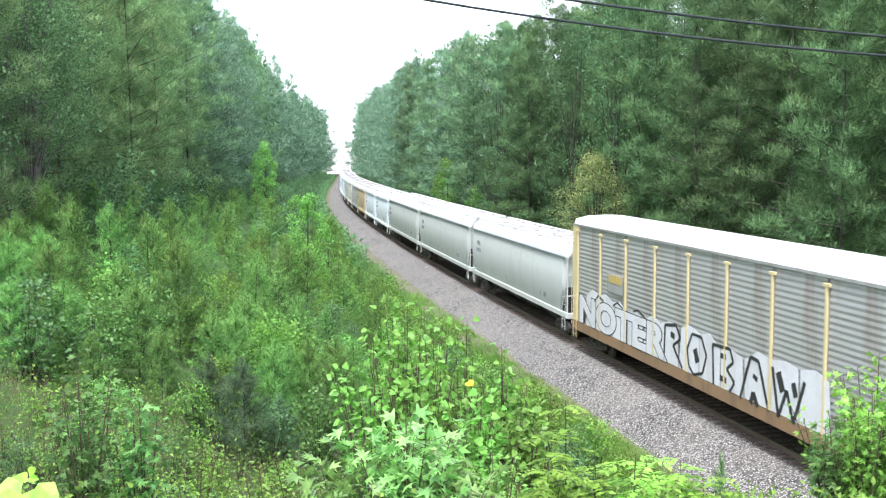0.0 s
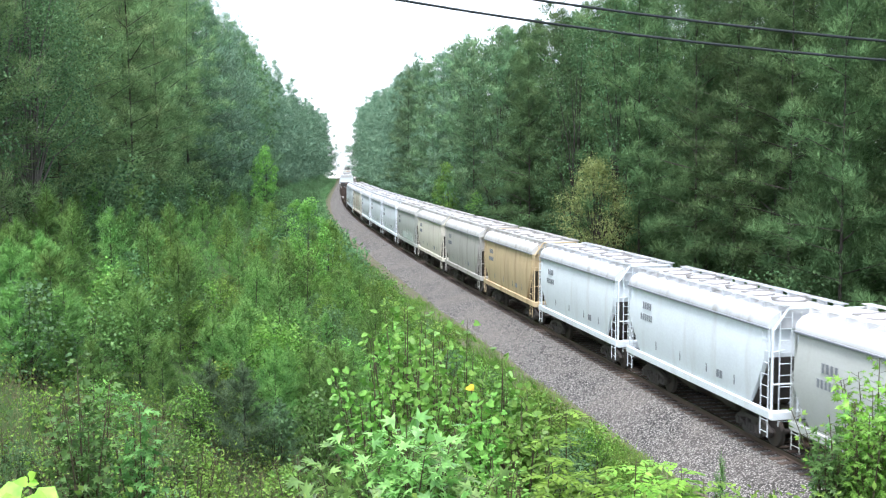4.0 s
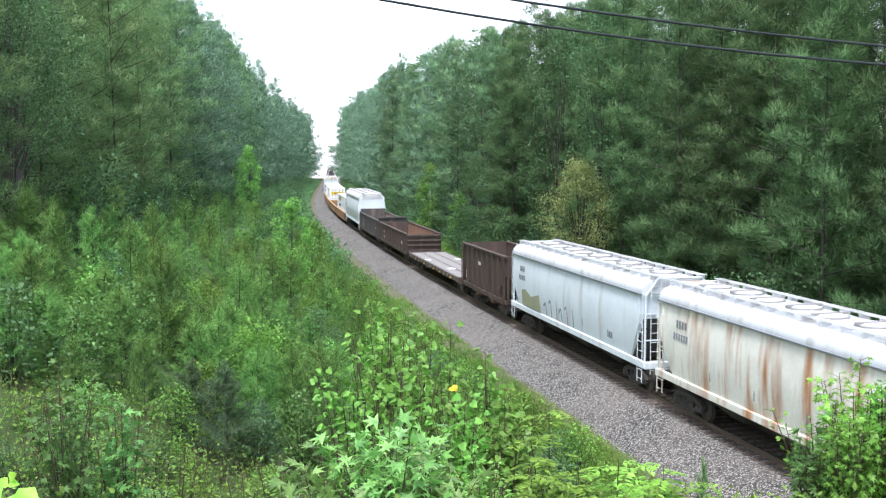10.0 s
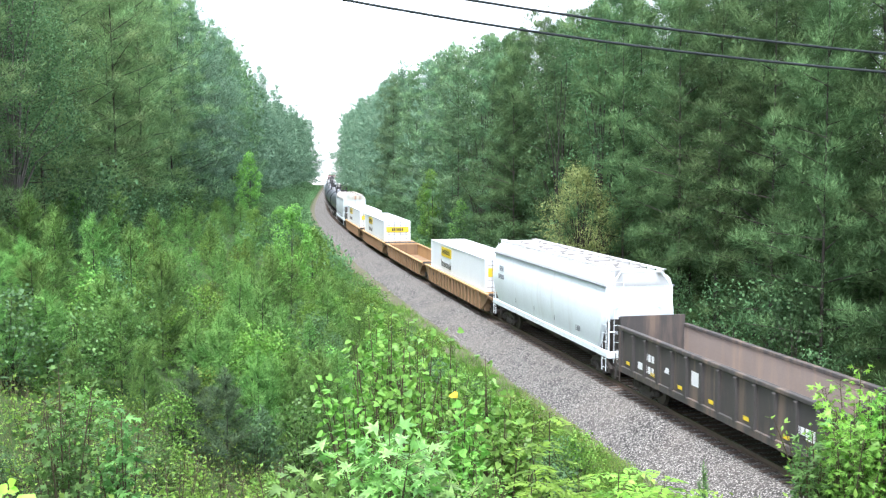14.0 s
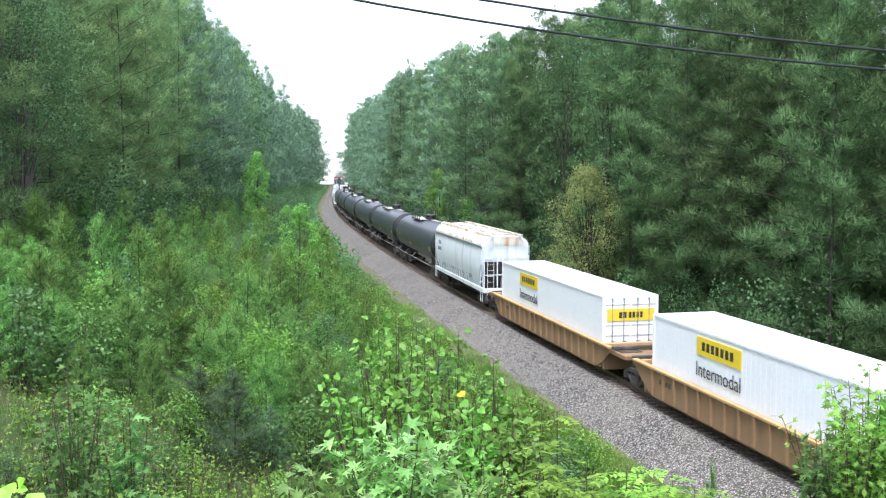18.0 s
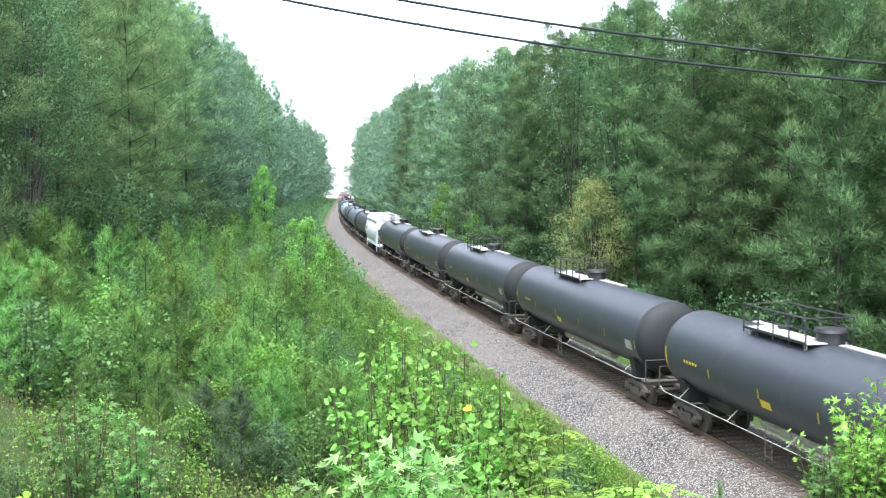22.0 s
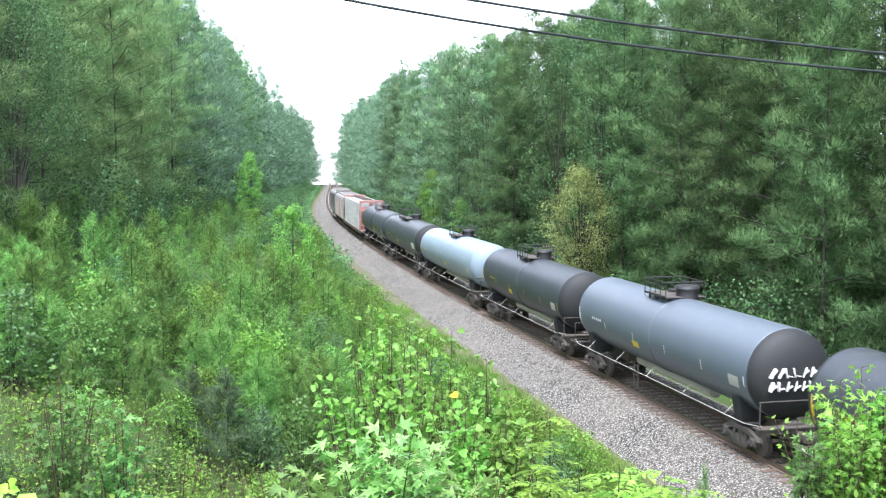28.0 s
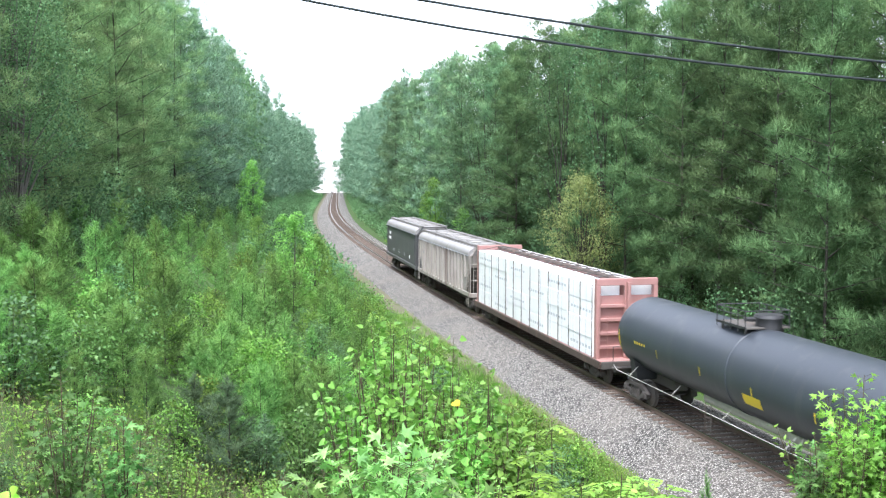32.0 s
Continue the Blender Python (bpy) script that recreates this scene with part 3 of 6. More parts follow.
        z = H * (base + (1 - base) * q) * 0.985
        prof = (1 - q) ** 0.6 * (0.82 + 0.18 * min(1, q * 5)) + top * 0.3
        ln = R * prof * r.uniform(0.55, 1.2)
        az = i * 2.39996 + r.normal(0, 0.5)
        rise = r.uniform(-0.05, 0.45) + 0.65 * q
        d = np.array([math.cos(az), math.sin(az), rise])
        across = np.array([-math.sin(az), math.cos(az), 0.0])
        p0 = np.array(spine(z))
        if ln > 0.45 * R:
            wood.bent([Vector(p0), Vector(p0 + d * ln)], 0.0012 * H + 0.006 * ln * min(1, H / 15), 3, 0.003, False)
        m = max(1, int(round(puffs * (0.4 + ln / R))))
        for f in np.linspace(1.0, 0.14, m) if m > 1 else [0.95]:
            c = p0 + d * ln * f + across * (r.uniform(-1, 1) * 0.34 * ln * (1.25 - f)) + r.normal(0, 0.24 * size, 3)
            c[2] -= 0.1 * ln * f * f
            k = size * r.uniform(0.7, 1.3) * (0.75 + 0.25 * min(1.0, ln / R * 1.5))
            n = int(blades * r.uniform(0.8, 1.2))
            dd = unit(r, n, 0.3)
            Hc.append(c)
            Hk.append(k * heart)
            Cs.append(c + dd * (k * r.uniform(0.12, 0.75, (n, 1))) * [1, 1, 0.9])
            Ds.append(dd * 1.0 + 0.35 * d + unit(r, n) * 0.6 + [0, 0, 0.25])
            Ts.append(dd * 0.72 + d * [0.45, 0.45, 0.1] + [0, 0, 0.38])
    C, D, T = np.concatenate(Cs), np.concatenate(Ds), np.concatenate(Ts)
    n = len(C)
    return wood.mesh("trunk", M["bark"]), leaf_mesh("crown", [leaf_faces(C, D, unit(r, n), r.uniform(0.7, 1.25, n) * L, r.uniform(0.7, 1.2, n) * W, "needle", T)] + ([hearts(r, Hc, Hk, 0.6)] if heart else []), mat)


def broad(seed, H, base, R, lobes, leaves, L, W, mat, kind="blade", stems=1, bark="bark"):
    """A broad-leaved tree or bush: forked limbs that carry uneven lobes of leaves."""
    r = np.random.RandomState(seed)
    wood = Shape()
    sets = []
    per = max(1, leaves // lobes)
    for i in range(lobes):
        q = (i + r.rand() * 0.8) / lobes
        az = i * 2.39996 + r.normal(0, 0.5)
        rr = R * math.sqrt(max(0.05, 1 - (2 * q - 0.85) ** 2)) * r.uniform(0.35, 0.85)
        z = H * (base + (0.94 - base) * q)
        c = np.array([math.cos(az) * rr, math.sin(az) * rr, z])
        size = R * (r.uniform(0.17, 0.32) if lobes > 40 else r.uniform(0.3, 0.55)) * np.array([1, 1, 0.8])
        foot = Vector((math.cos(az) * 0.06 * R * (stems > 1), math.sin(az) * 0.06 * R * (stems > 1), H * base * (0.85 if base > 0.3 else 0.4) if stems == 1 else -0.1))
        if i % 4 == 0 or stems > 1:
            wood.bent([foot, Vector((c[0] * 0.35, c[1] * 0.35, foot.z + (z - foot.z) * 0.6)), Vector(c)], 0.005 * H + 0.003, 3, 0.004, False)
        n = int(per * r.uniform(0.6, 1.4)) + 1
        dirs = unit(r, n, 0.15)
        c = c + dirs * size * r.uniform(0.6, 1.08, (n, 1))
        D = dirs * 0.7 + unit(r, n) * 0.8
        D[:, 2] -= 0.25
        N = unit(r, n, 1.1)
        sets.append(leaf_faces(c, D, N, r.uniform(0.6, 1.25, n) * L, r.uniform(0.7, 1.2, n) * W, kind, dirs + N * 0.25))
    if stems == 1:
        wood.bent([Vector((0, 0, -0.3)), Vector((0.02 * H, 0, H * base)), Vector((0, 0.02 * H, H * (base + 0.3))), Vector((0, 0, H * 0.85))], 0.009 * H + 0.01, 7, 0.01)
    return wood.mesh("trunk", M[bark]), leaf_mesh("crown", sets, mat)


def sapling(seed, H, stems, nodes, spread, L, W, mat, kind, droop=0.3, leaflets=0, low=0.4):
    """A leggy sapling or vine: thin stems with leaves set along them; leaflets make feather leaves."""
    r = np.random.RandomState(seed)
    wood, sets = Shape(), []
    for i in range(stems):
        az, lean = r.uniform(0, 6.283), r.uniform(0.1, 1.0) * spread
        h = H * (1.0 if i == 0 else r.uniform(0.55, 0.97))
        tip = np.array([math.cos(az) * lean, math.sin(az) * lean, h])
        if i == 0:
            tip[:2] *= 0.3
        foot = np.array([r.normal(0, 0.06 * spread), r.normal(0, 0.06 * spread), -0.2])
        mid = foot * 0.55 + tip * 0.45 + np.array([0, 0, 0.12 * h])
        curve = lambda q: (foot * (1 - q) ** 2 + 2 * mid * q * (1 - q) + tip * q * q)
        wood.bent([Vector(curve(q)) for q in (0, 0.3, 0.6, 0.85, 1)], 0.006 * H + 0.003, 5, 0.003)
        for j in range(nodes):
            q = low + (1 - low) * (j + r.rand()) / nodes
            p = curve(q)
            a2 = j * 2.4 + r.normal(0, 0.3)
            d = np.array([math.cos(a2), math.sin(a2), 0.45 - droop * (1 - q)])
            if leaflets:
                ln = L * leaflets * 0.36 * r.uniform(0.7, 1.15)
                qs = np.linspace(0.15, 1, leaflets)
                arc = p + d * (ln * qs)[:, None] + np.array([0, 0, -0.55 * ln])[None] * (qs ** 2)[:, None]
                side = np.cross(d, [0, 0, 1.0])
                for sgn in (-1, 1):
                    D = np.tile(side * sgn + d * 0.45 + [0, 0, -0.25], (leaflets, 1)) + r.normal(0, 0.12, (leaflets, 3))
                    sets.append(leaf_faces(arc, D, np.tile([0, 0, 1.0], (leaflets, 1)) + r.normal(0, 0.2, (leaflets, 3)), np.full(leaflets, L) * r.uniform(0.8, 1.1), np.full(leaflets, W), "blade"))
                wood.bent([Vector(p), Vector(arc[len(arc) // 2]), Vector(arc[-1])], 0.003, 3, 0.0015)
            else:
                stalk = p + d * L * r.uniform(0.5, 1.1)
                wood.tube(Vector(p), Vector(stalk), 0.0025, 3)
                n = 1 + (r.rand() < 0.4)
                D = np.tile(d, (n, 1)) + r.normal(0, 0.35, (n, 3))
                D[:, 2] -= droop * r.uniform(0.4, 1.5)
                sets.append(leaf_faces(np.tile(stalk, (n, 1)), D, unit(r, n, 0.9), r.uniform(0.65, 1.15, n) * L, r.uniform(0.65, 1.1, n) * W, kind))
    quads = {}
    for q in sets:
        quads.setdefault(q[1].shape[1], []).append(q)
    return wood.mesh("stem", M["twig"]), leaf_mesh("leaves", [q for g in quads.values() for q in g], mat)


KINDS = {}


def plant(key, make, m, name, label, category, group, trunk="trunk", crown="crown"):
    """Sets a plant at m; the first of its key is built, the others share its meshes."""
    if key in KINDS:
        k = KINDS[key].scale
        return copy_thing(KINDS[key], m @ Matrix.Diagonal((1 / k.x, 1 / k.y, 1 / k.z, 1)))
    wood, leaf = make()
    ob = thing(name, label, category, group)
    part(trunk, wood, "bark", ob)
    part(crown, leaf, "oak", ob)
    ob.matrix_basis = m
    KINDS[key] = ob
    return ob


def stand(x, y, size=1.0, turn=0.0, wide=1.0, sink=0.1):
    return pose(x, y, float(ground(x, y)) - sink, 0, 0, turn) @ Matrix.Diagonal((size * wide, size * wide, size, 1))


R_ = random.Random(11)

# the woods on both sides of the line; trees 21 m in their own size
# East needles are coloured as shaded, west needles as lit.
NEAR_PINES = [lambda i=i: pine(40 + i, 21, 0.03 + 0.03 * (i % 3), 4.0, 46, 5.6, 124, 0.36, 0.013, "pine" if i < 1 else "pine_shaded", 0.78, heart=0) for i in range(6)]
WEST_PINES = [lambda i=i: pine(46 + i, 21, 0.03 + 0.03 * (i % 3), 4.0, 44, 5.2, 124, 0.36, 0.013, "pine_lit", 0.78, heart=0) for i in range(4)]
FAR_PINES = [lambda i=i: pine(60 + i, 21, 0.03, 3.9, 36, 3.8, 74, 0.5, 0.026, "pine_haze" if i % 2 else "pine", 0.8, heart=0) for i in range(4)]
BACK_PINES = [lambda i=i: pine(70 + i, 21, 0.06, 4.2, 28, 2.6, 52, 0.7, 0.05, "pine_haze" if i % 2 else "pine", 1.1) for i in range(3)]
SCREEN_PINES = [lambda i=i: pine(64 + i, 21, 0.03, 3.9, 36, 3.8, 74, 0.5, 0.022, "pine_shaded" if i else "pine", 0.8, heart=0) for i in range(3)]
NEAR_OAKS = [lambda i=i: broad(80 + i, 17, 0.06, 4.0, 100, 8600, 0.135, 0.052, "oak" if i % 2 else "shade") for i in range(4)]
FAR_OAKS = [lambda i=i: broad(90 + i, 17, 0.1, 4.4, 48, 2200, 0.36, 0.14, "oak") for i in range(3)]
SETS = {"near": (NEAR_PINES, NEAR_OAKS), "near_west": (WEST_PINES, NEAR_OAKS), "far": (FAR_PINES, FAR_OAKS), "back": (BACK_PINES, FAR_OAKS), "screen": (SCREEN_PINES, FAR_OAKS)}


FAR_WOODS = []


def far_tree(m, i):
    """A tree of the distant woods, joined into one mass."""
    key = ("far_leaf", i)
    if key not in KINDS:
        KINDS[key] = LEAVES[BACK_PINES[i]()[1].name]
    A = np.array(m.to_3x3())
    at = np.array(m.translation)
    for v, f, t in KINDS[key]:
        FAR_WOODS.append((v @ A.T + at, f, t @ A.T))


def wood_tree(s, lat, tall, row, oak):
    x, y, z, h = on_line(s, lat)
    gz = float(ground(x, y))
    if s > 165:
        return far_tree(stand(x, y, (tall - gz) / 21, R_.uniform(0, 360), R_.uniform(0.95, 1.2)), R_.randrange(3))
    row = "screen" if row == "back" and s < 75 else row
    pines, oaks = SETS[row]
    if oak:
        i = R_.randrange(len(oaks))
        size = (tall - gz) / 17
        return plant(("oak", "far" if row in ("back", "screen") else "near" if row == "near_west" else row, i), oaks[i], stand(x, y, size, R_.uniform(0, 360), R_.uniform(0.8, 1.0)),
                     "oak_tree", "tall broad-leaved tree with a dense dark green crown", "tree", "trees of the roadside woods")
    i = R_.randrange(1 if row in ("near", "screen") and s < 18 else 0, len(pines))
    size = (tall - gz) / 21
    return plant(("pine", row, i), pines[i], stand(x, y, size, R_.uniform(0, 360), R_.uniform(0.9, 1.15) / max(0.8, size) ** 0.3),
                 "pine_tree", "tall loblolly pine with tufted dark green needles in the woods", "tree", "trees of the roadside woods")


def east_edge(s):
    return 10.6 + 0.8 * math.sin(s * 0.21) + 0.5 * math.sin(s * 0.077) - 3.4 * float(step(s, 200, 420))


def west_edge(s):
    return float(np.interp(s, [-60, 0, 40, 100, 200, 300, 460], [-30, -27.5, -24, -20.5, -17, -12.5, -9.0]))


def east_top(s):
    return float(np.interp(s, [0, 60, 110, 200, 360], [22.2, 23.0, 25.0, 27.8, 30.0])) + R_.uniform(-1.6, 0.7)


def west_top(s):
    return float(np.interp(s, [0, 40, 80, 140, 175, 220, 400], [24.5, 28.0, 31.6, 33.2, 32.6, 30.0, 27.5])) + R_.uniform(-1.8, 0.8)


s = -30.0
while s < 440:
    wood_tree(s, east_edge(s) + R_.uniform(-1.2, 1.6), east_top(s) - R_.choice((0, 0, 3.0)), "near" if s < 65 else "far", R_.random() < (0.3 if s < 12 else 0.12))
    s += (4.0 if s < 60 else 5.0 if s < 160 else 9.5) * R_.uniform(0.75, 1.25)
s = -26.0
while s < 440:
    wood_tree(s, east_edge(s) + R_.uniform(3.0, 4.5), east_top(s) + 1.0, "back", R_.random() < 0.12)
    s += (4.2 if s < 120 else 10.0) * R_.uniform(0.75, 1.25)
s = -14.0
while s < 440:
    wood_tree(s, west_edge(s) + R_.uniform(-1.5, 0.8), west_top(s) - R_.choice((0, 0, 3.0)), "near_west" if s < 70 else "far", R_.random() < (0.35 if s < 12 else 0.1))
    s += (4.0 if s < 60 else 5.5 if s < 160 else 9.5) * R_.uniform(0.75, 1.25)
s = -12.0
while s < 440:
    wood_tree(s, west_edge(s) - R_.uniform(4.5, 7.0), west_top(s) + 1.0, "back", R_.random() < 0.12)
    s += (4.2 if s < 120 else 10.0) * R_.uniform(0.75, 1.25)
for edge, sign, tops in ((east_edge, 1, east_top), (west_edge, -1, west_top)):
    s = -34.0
    while s < 100:
        wood_tree(s, edge(s) + sign * R_.uniform(7.5, 10.0), tops(s) + 1.0, "back", False)
        s += 4.6 * R_.uniform(0.75, 1.25)
s = -42.0
while s < 55:
    wood_tree(s, east_edge(s) + R_.uniform(5.0, 6.5), east_top(s) + 0.5, "back", False)
    s += 2.7 * R_.uniform(0.75, 1.25)
s = -55.0
while s < 60:
    wood_tree(s, east_edge(s) + R_.uniform(11, 15), east_top(s) + 1.5, "back", False)
    s += 3.6 * R_.uniform(0.75, 1.25)
# woods that close the line beyond the crossing
for i in range(34):
    x, y, z, h = on_line(R_.uniform(520, 700), R_.choice((-1, 1)) * R_.uniform(16, 90))
    far_tree(stand(x, y, R_.uniform(0.75, 1.0), R_.uniform(0, 360), 1.5), R_.randrange(3))
tagged(new("far_woods", leaf_mesh("far_woods", FAR_WOODS, "pine_haze")), "distant pine woods lining the track up to the crossing", "woods", kind="stuff")

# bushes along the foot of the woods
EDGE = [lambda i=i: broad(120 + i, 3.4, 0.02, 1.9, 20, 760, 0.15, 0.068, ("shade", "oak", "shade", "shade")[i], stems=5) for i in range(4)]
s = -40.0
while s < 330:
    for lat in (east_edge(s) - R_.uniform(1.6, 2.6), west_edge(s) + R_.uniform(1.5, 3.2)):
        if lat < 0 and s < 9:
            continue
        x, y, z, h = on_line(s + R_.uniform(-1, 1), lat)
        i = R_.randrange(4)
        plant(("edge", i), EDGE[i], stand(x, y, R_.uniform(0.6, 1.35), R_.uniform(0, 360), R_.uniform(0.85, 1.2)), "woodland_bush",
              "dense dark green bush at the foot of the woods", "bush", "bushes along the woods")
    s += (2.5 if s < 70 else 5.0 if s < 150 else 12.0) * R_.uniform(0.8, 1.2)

# bushes that climb the verge beyond the young pines
s = 52.0
while s < 330:
    for k in range(2):
        lat = float(np.interp(s, [50, 150, 330], [-10.0, -8.2, -6.6])) - R_.uniform(-1.2, 3.4)
        x, y, z, h = on_line(s + R_.uniform(-2, 2), lat)
        i = R_.randrange(4)
        plant(("edge", i), EDGE[i], stand(x, y, R_.uniform(0.55, 1.2), R_.uniform(0, 360), R_.uniform(0.9, 1.25)), "woodland_bush",
              "dense dark green bush at the foot of the woods", "bush", "bushes along the woods")
    s += (3.4 if s < 120 else 7.0) * R_.uniform(0.8, 1.2)

# two old trees with bare grey trunks at the western edge
OLD = lambda: broad(161, 15, 0.3, 4.2, 80, 7600, 0.125, 0.05, "oak", bark="grey_bark")
for s, lat, turn in ((4.0, -26.1, 0), (2.2, -27.0, 140), (6.0, -27.4, 250)):
    x, y, z, h = on_line(s, lat)
    plant("old", OLD, stand(x, y, 1.0, turn, 1.05), "old_tree", "old broad-leaved tree with a thick bare grey trunk", "tree", "old trees at the wood's edge")

# single trees and bushes that stand out
LIME = [lambda i=i: broad(140 + i, 6, 0.06, 1.7, 44, 4600, 0.13, 0.05, "lime") for i in range(2)]
OLIVE = lambda: broad(150, 9, 0.04, 2.7, 120, 22000, 0.14, 0.02, "olive", stems=7)
x, y, z, h = on_line(20.5, 7.0)
plant("olive", OLIVE, stand(x, y, 1.14, 0, 1.12), "willow_tree", "pale olive small tree with feathery leaves before the dark wood", "tree", "")
for s, lat, size, wide in ((77, 7.6, 1.55, 0.8), (62, 8.0, 1.0, 1.0), (84, 8.2, 1.1, 0.9), (64, -11.4, 0.75, 1.0), (72, -10.6, 0.8, 1.0), (58, -13.6, 0.7, 1.2), (104, -14.2, 1.7, 0.85), (20, -12.4, 1.1, 0.9), (23, -10.8, 0.9, 0.9)):
    x, y, z, h = on_line(s, lat)
    i = R_.randrange(2)
    plant(("lime", i), LIME[i], stand(x, y, size, R_.uniform(0, 360), wide), "young_poplar", "yellow-green young broad-leaved tree", "tree", "yellow-green young trees")

# the young pines on the western bank
YOUNG = [lambda i=i: young_pine(200 + i, 3.0, 34, 84, 0.25, 0.0085, "young") for i in range(6)]
YOUNG_NEAR = [lambda i=i: young_pine(210 + i, 3.0, 44, 230, 0.2, 0.0045, "young") for i in range(4)]
SHRUB = [lambda i=i: broad(220 + i, 2.2, 0.05, 1.05, 26, 1350, 0.095, 0.04, ("weed", "gum", "lime", "oak", "vine")[i], stems=4) for i in range(5)]
cell = 1.95
count = 0
gy = 15.0
while gy < 150:
    gu = -7.0
    while gu > -26:
        u, y = gu + R_.uniform(-0.9, 0.9), gy + R_.uniform(-0.9, 0.9)
        cx, cz, ch, s = (float(q) for q in beside(y))
        x = cx + u / math.cos(ch)
        inside = u > west_edge(s) + 2.2 and x > -y * 0.46 - 2.5
        if y < 24 and (-u < 9.5 or x > -1.5):
            inside = False
        low = 0.5 if y < 24 else 1.0
        if inside and count < 470:
            count += 1
            if R_.random() < (0.66 if u < -13 else 0.28) and not (y < 36 and u > -12) and y > 23:
                i = R_.randrange(6 if y > 34 else 4)
                plant(("young", y > 34, i), (YOUNG if y > 34 else YOUNG_NEAR)[i], stand(x, y, R_.choice((0.5, 0.7, 0.85, 1.0, 1.15)) * R_.uniform(0.85, 1.15) * (0.7 if u > -9 else 1.0), R_.uniform(0, 360), R_.uniform(0.9, 1.2)), "young_pine",
                      "bright green young pine with long soft needles on the bank", "young pine", "young pines on the bank")
            else:
                i = R_.randrange(5)
                plant(("shrub", i), SHRUB[i], stand(x, y, low * R_.uniform(0.6, 1.15), R_.uniform(0, 360), R_.uniform(0.9, 1.25)), "shrub",
                      "leafy green shrub among the young pines", "shrub", "shrubs on the bank")
        gu -= cell * (1.0 if gy < 60 else 1.35)
    gy += cell * (1.0 if gy < 60 else 1.5)


# weeds along the verge
VERGE = [lambda i=i: sapling(420 + i, 0.9, 8, 10, 0.35, 0.1, 0.024, ("weed", "gum", "weed", "oak")[i], "blade", 0.2) for i in range(4)]
for n in range(260):
    y, u = R_.uniform(30, 30 + 50 * R_.random() ** 0.7), -R_.uniform(4.7, 10.5)
    cx, cz, ch, s = (float(q) for q in beside(y))
    i = R_.randrange(4)
    plant(("verge", i), VERGE[i], stand(cx + u / math.cos(ch), y, R_.uniform(0.5, 1.5) * (0.55 if u > -5.8 else 1), R_.uniform(0, 360), R_.uniform(0.9, 1.3)), "verge_weed",
          "leafy knee-high weed beside the ballast", "weed", "weeds along the verge", "stem", "leaves")


# rough weeds in the hollow below the camera
for n in range(70):
    x, y = R_.uniform(-8.5, -0.5), R_.uniform(12.5, 23.0)
    if x < -y * 0.46:
        continue
    i = R_.randrange(4)
    plant(("verge", i), VERGE[i], stand(x, y, R_.uniform(0.6, 1.3), R_.uniform(0, 360), R_.uniform(0.9, 1.4)), "verge_weed",
          "leafy knee-high weed in the hollow of the bank", "weed", "weeds along the verge", "stem", "leaves")


# grass and weeds
def scatter(name, seed, n, zone, L, W, mat, label, kind="needle", lift=0.0, up=1.6, ragged=False):
    r = np.random.RandomState(seed)
    y = r.uniform(zone[0], zone[1], n)
    u = r.uniform(zone[2], zone[3], n)
    cx, cz, ch, s = beside(y)
    x = cx + u / np.cos(ch)
    clump = np.sin(x * 1.7 + 2 * np.sin(y * 0.9)) * np.sin(y * 1.3 + x * 0.4)
    keep = r.rand(n) < (0.55 + 0.45 * clump if not ragged else np.clip(1.6 * clump - 0.2, 0, 1) * (zone[3] - u) / (zone[3] - zone[2]))
    x, y = x[keep], y[keep]
    n = len(x)
    C = np.stack([x, y, ground(x, y) - 0.03 + lift * r.rand(n)], 1)
    me = leaf_mesh(name, [leaf_faces(C, unit(r, n, up), unit(r, n), L * r.uniform(0.5, 1.3, n), W * r.uniform(0.7, 1.3, n), kind)], mat)
    return tagged(new(name, me), label, "grass", kind="stuff")


scatter("verge_grass", 1, 46000, (18, 75, -10.5, -4.0), 0.5, 0.013, "grass", "fresh green grass and weeds along the ballast")
scatter("ballast_edge_grass", 9, 26000, (18, 62, -6.8, -3.9), 0.3, 0.011, "grass", "short green grass creeping over the ballast edge")
scatter("bank_grass", 2, 11000, (7, 60, -26, -9), 0.4, 0.016, "grass", "green grass between the young pines")
scatter("far_verge_grass", 3, 34000, (36, 150, 4.3, 9.5), 0.5, 0.03, "grass", "green grass strip between the track and the woods")
scatter("far_west_grass", 4, 22000, (70, 200, -12, -4.6), 0.5, 0.03, "grass", "green grass and weeds along the far ballast")
scatter("dry_weeds", 5, 26000, (9, 26, -24, -8), 0.7, 0.006, "straw", "dry straw-coloured weed stalks on the slope")
scatter("verge_weeds", 16, 90000, (15, 45, -9.5, -4.3), 0.08, 0.018, "weed", "fine leafy weeds between grass and ballast", "blade", 0.7, 0.7)
scatter("verge_stalks", 17, 20000, (15, 40, -9.5, -4.4), 0.75, 0.006, "grass", "tall thin grass stalks beside the ballast")
scatter("edge_straw", 21, 34000, (24, 110, -5.8, -3.0), 0.24, 0.01, "brown_weed", "thin brown dry weeds creeping over the ballast foot", up=1.1, ragged=True)
scatter("edge_tufts", 22, 16000, (26, 90, -4.6, -3.1), 0.3, 0.011, "grass", "green tufts straggling onto the ballast", up=0.9, ragged=True)
scatter("low_weeds", 6, 60000, (7, 27, -23, -5.0), 0.08, 0.018, "weed", "low leafy weeds on the slope", "blade", 0.9, 0.5)


scatter("far_undergrowth", 7, 60000, (95, 430, -15, -4.8), 0.42, 0.13, "oak", "green undergrowth along the far track", "blade", 1.6, 0.6)
scatter("far_east_undergrowth", 8, 26000, (120, 430, 4.8, 10), 0.42, 0.13, "oak", "green undergrowth at the foot of the far woods", "blade", 1.2, 0.6)


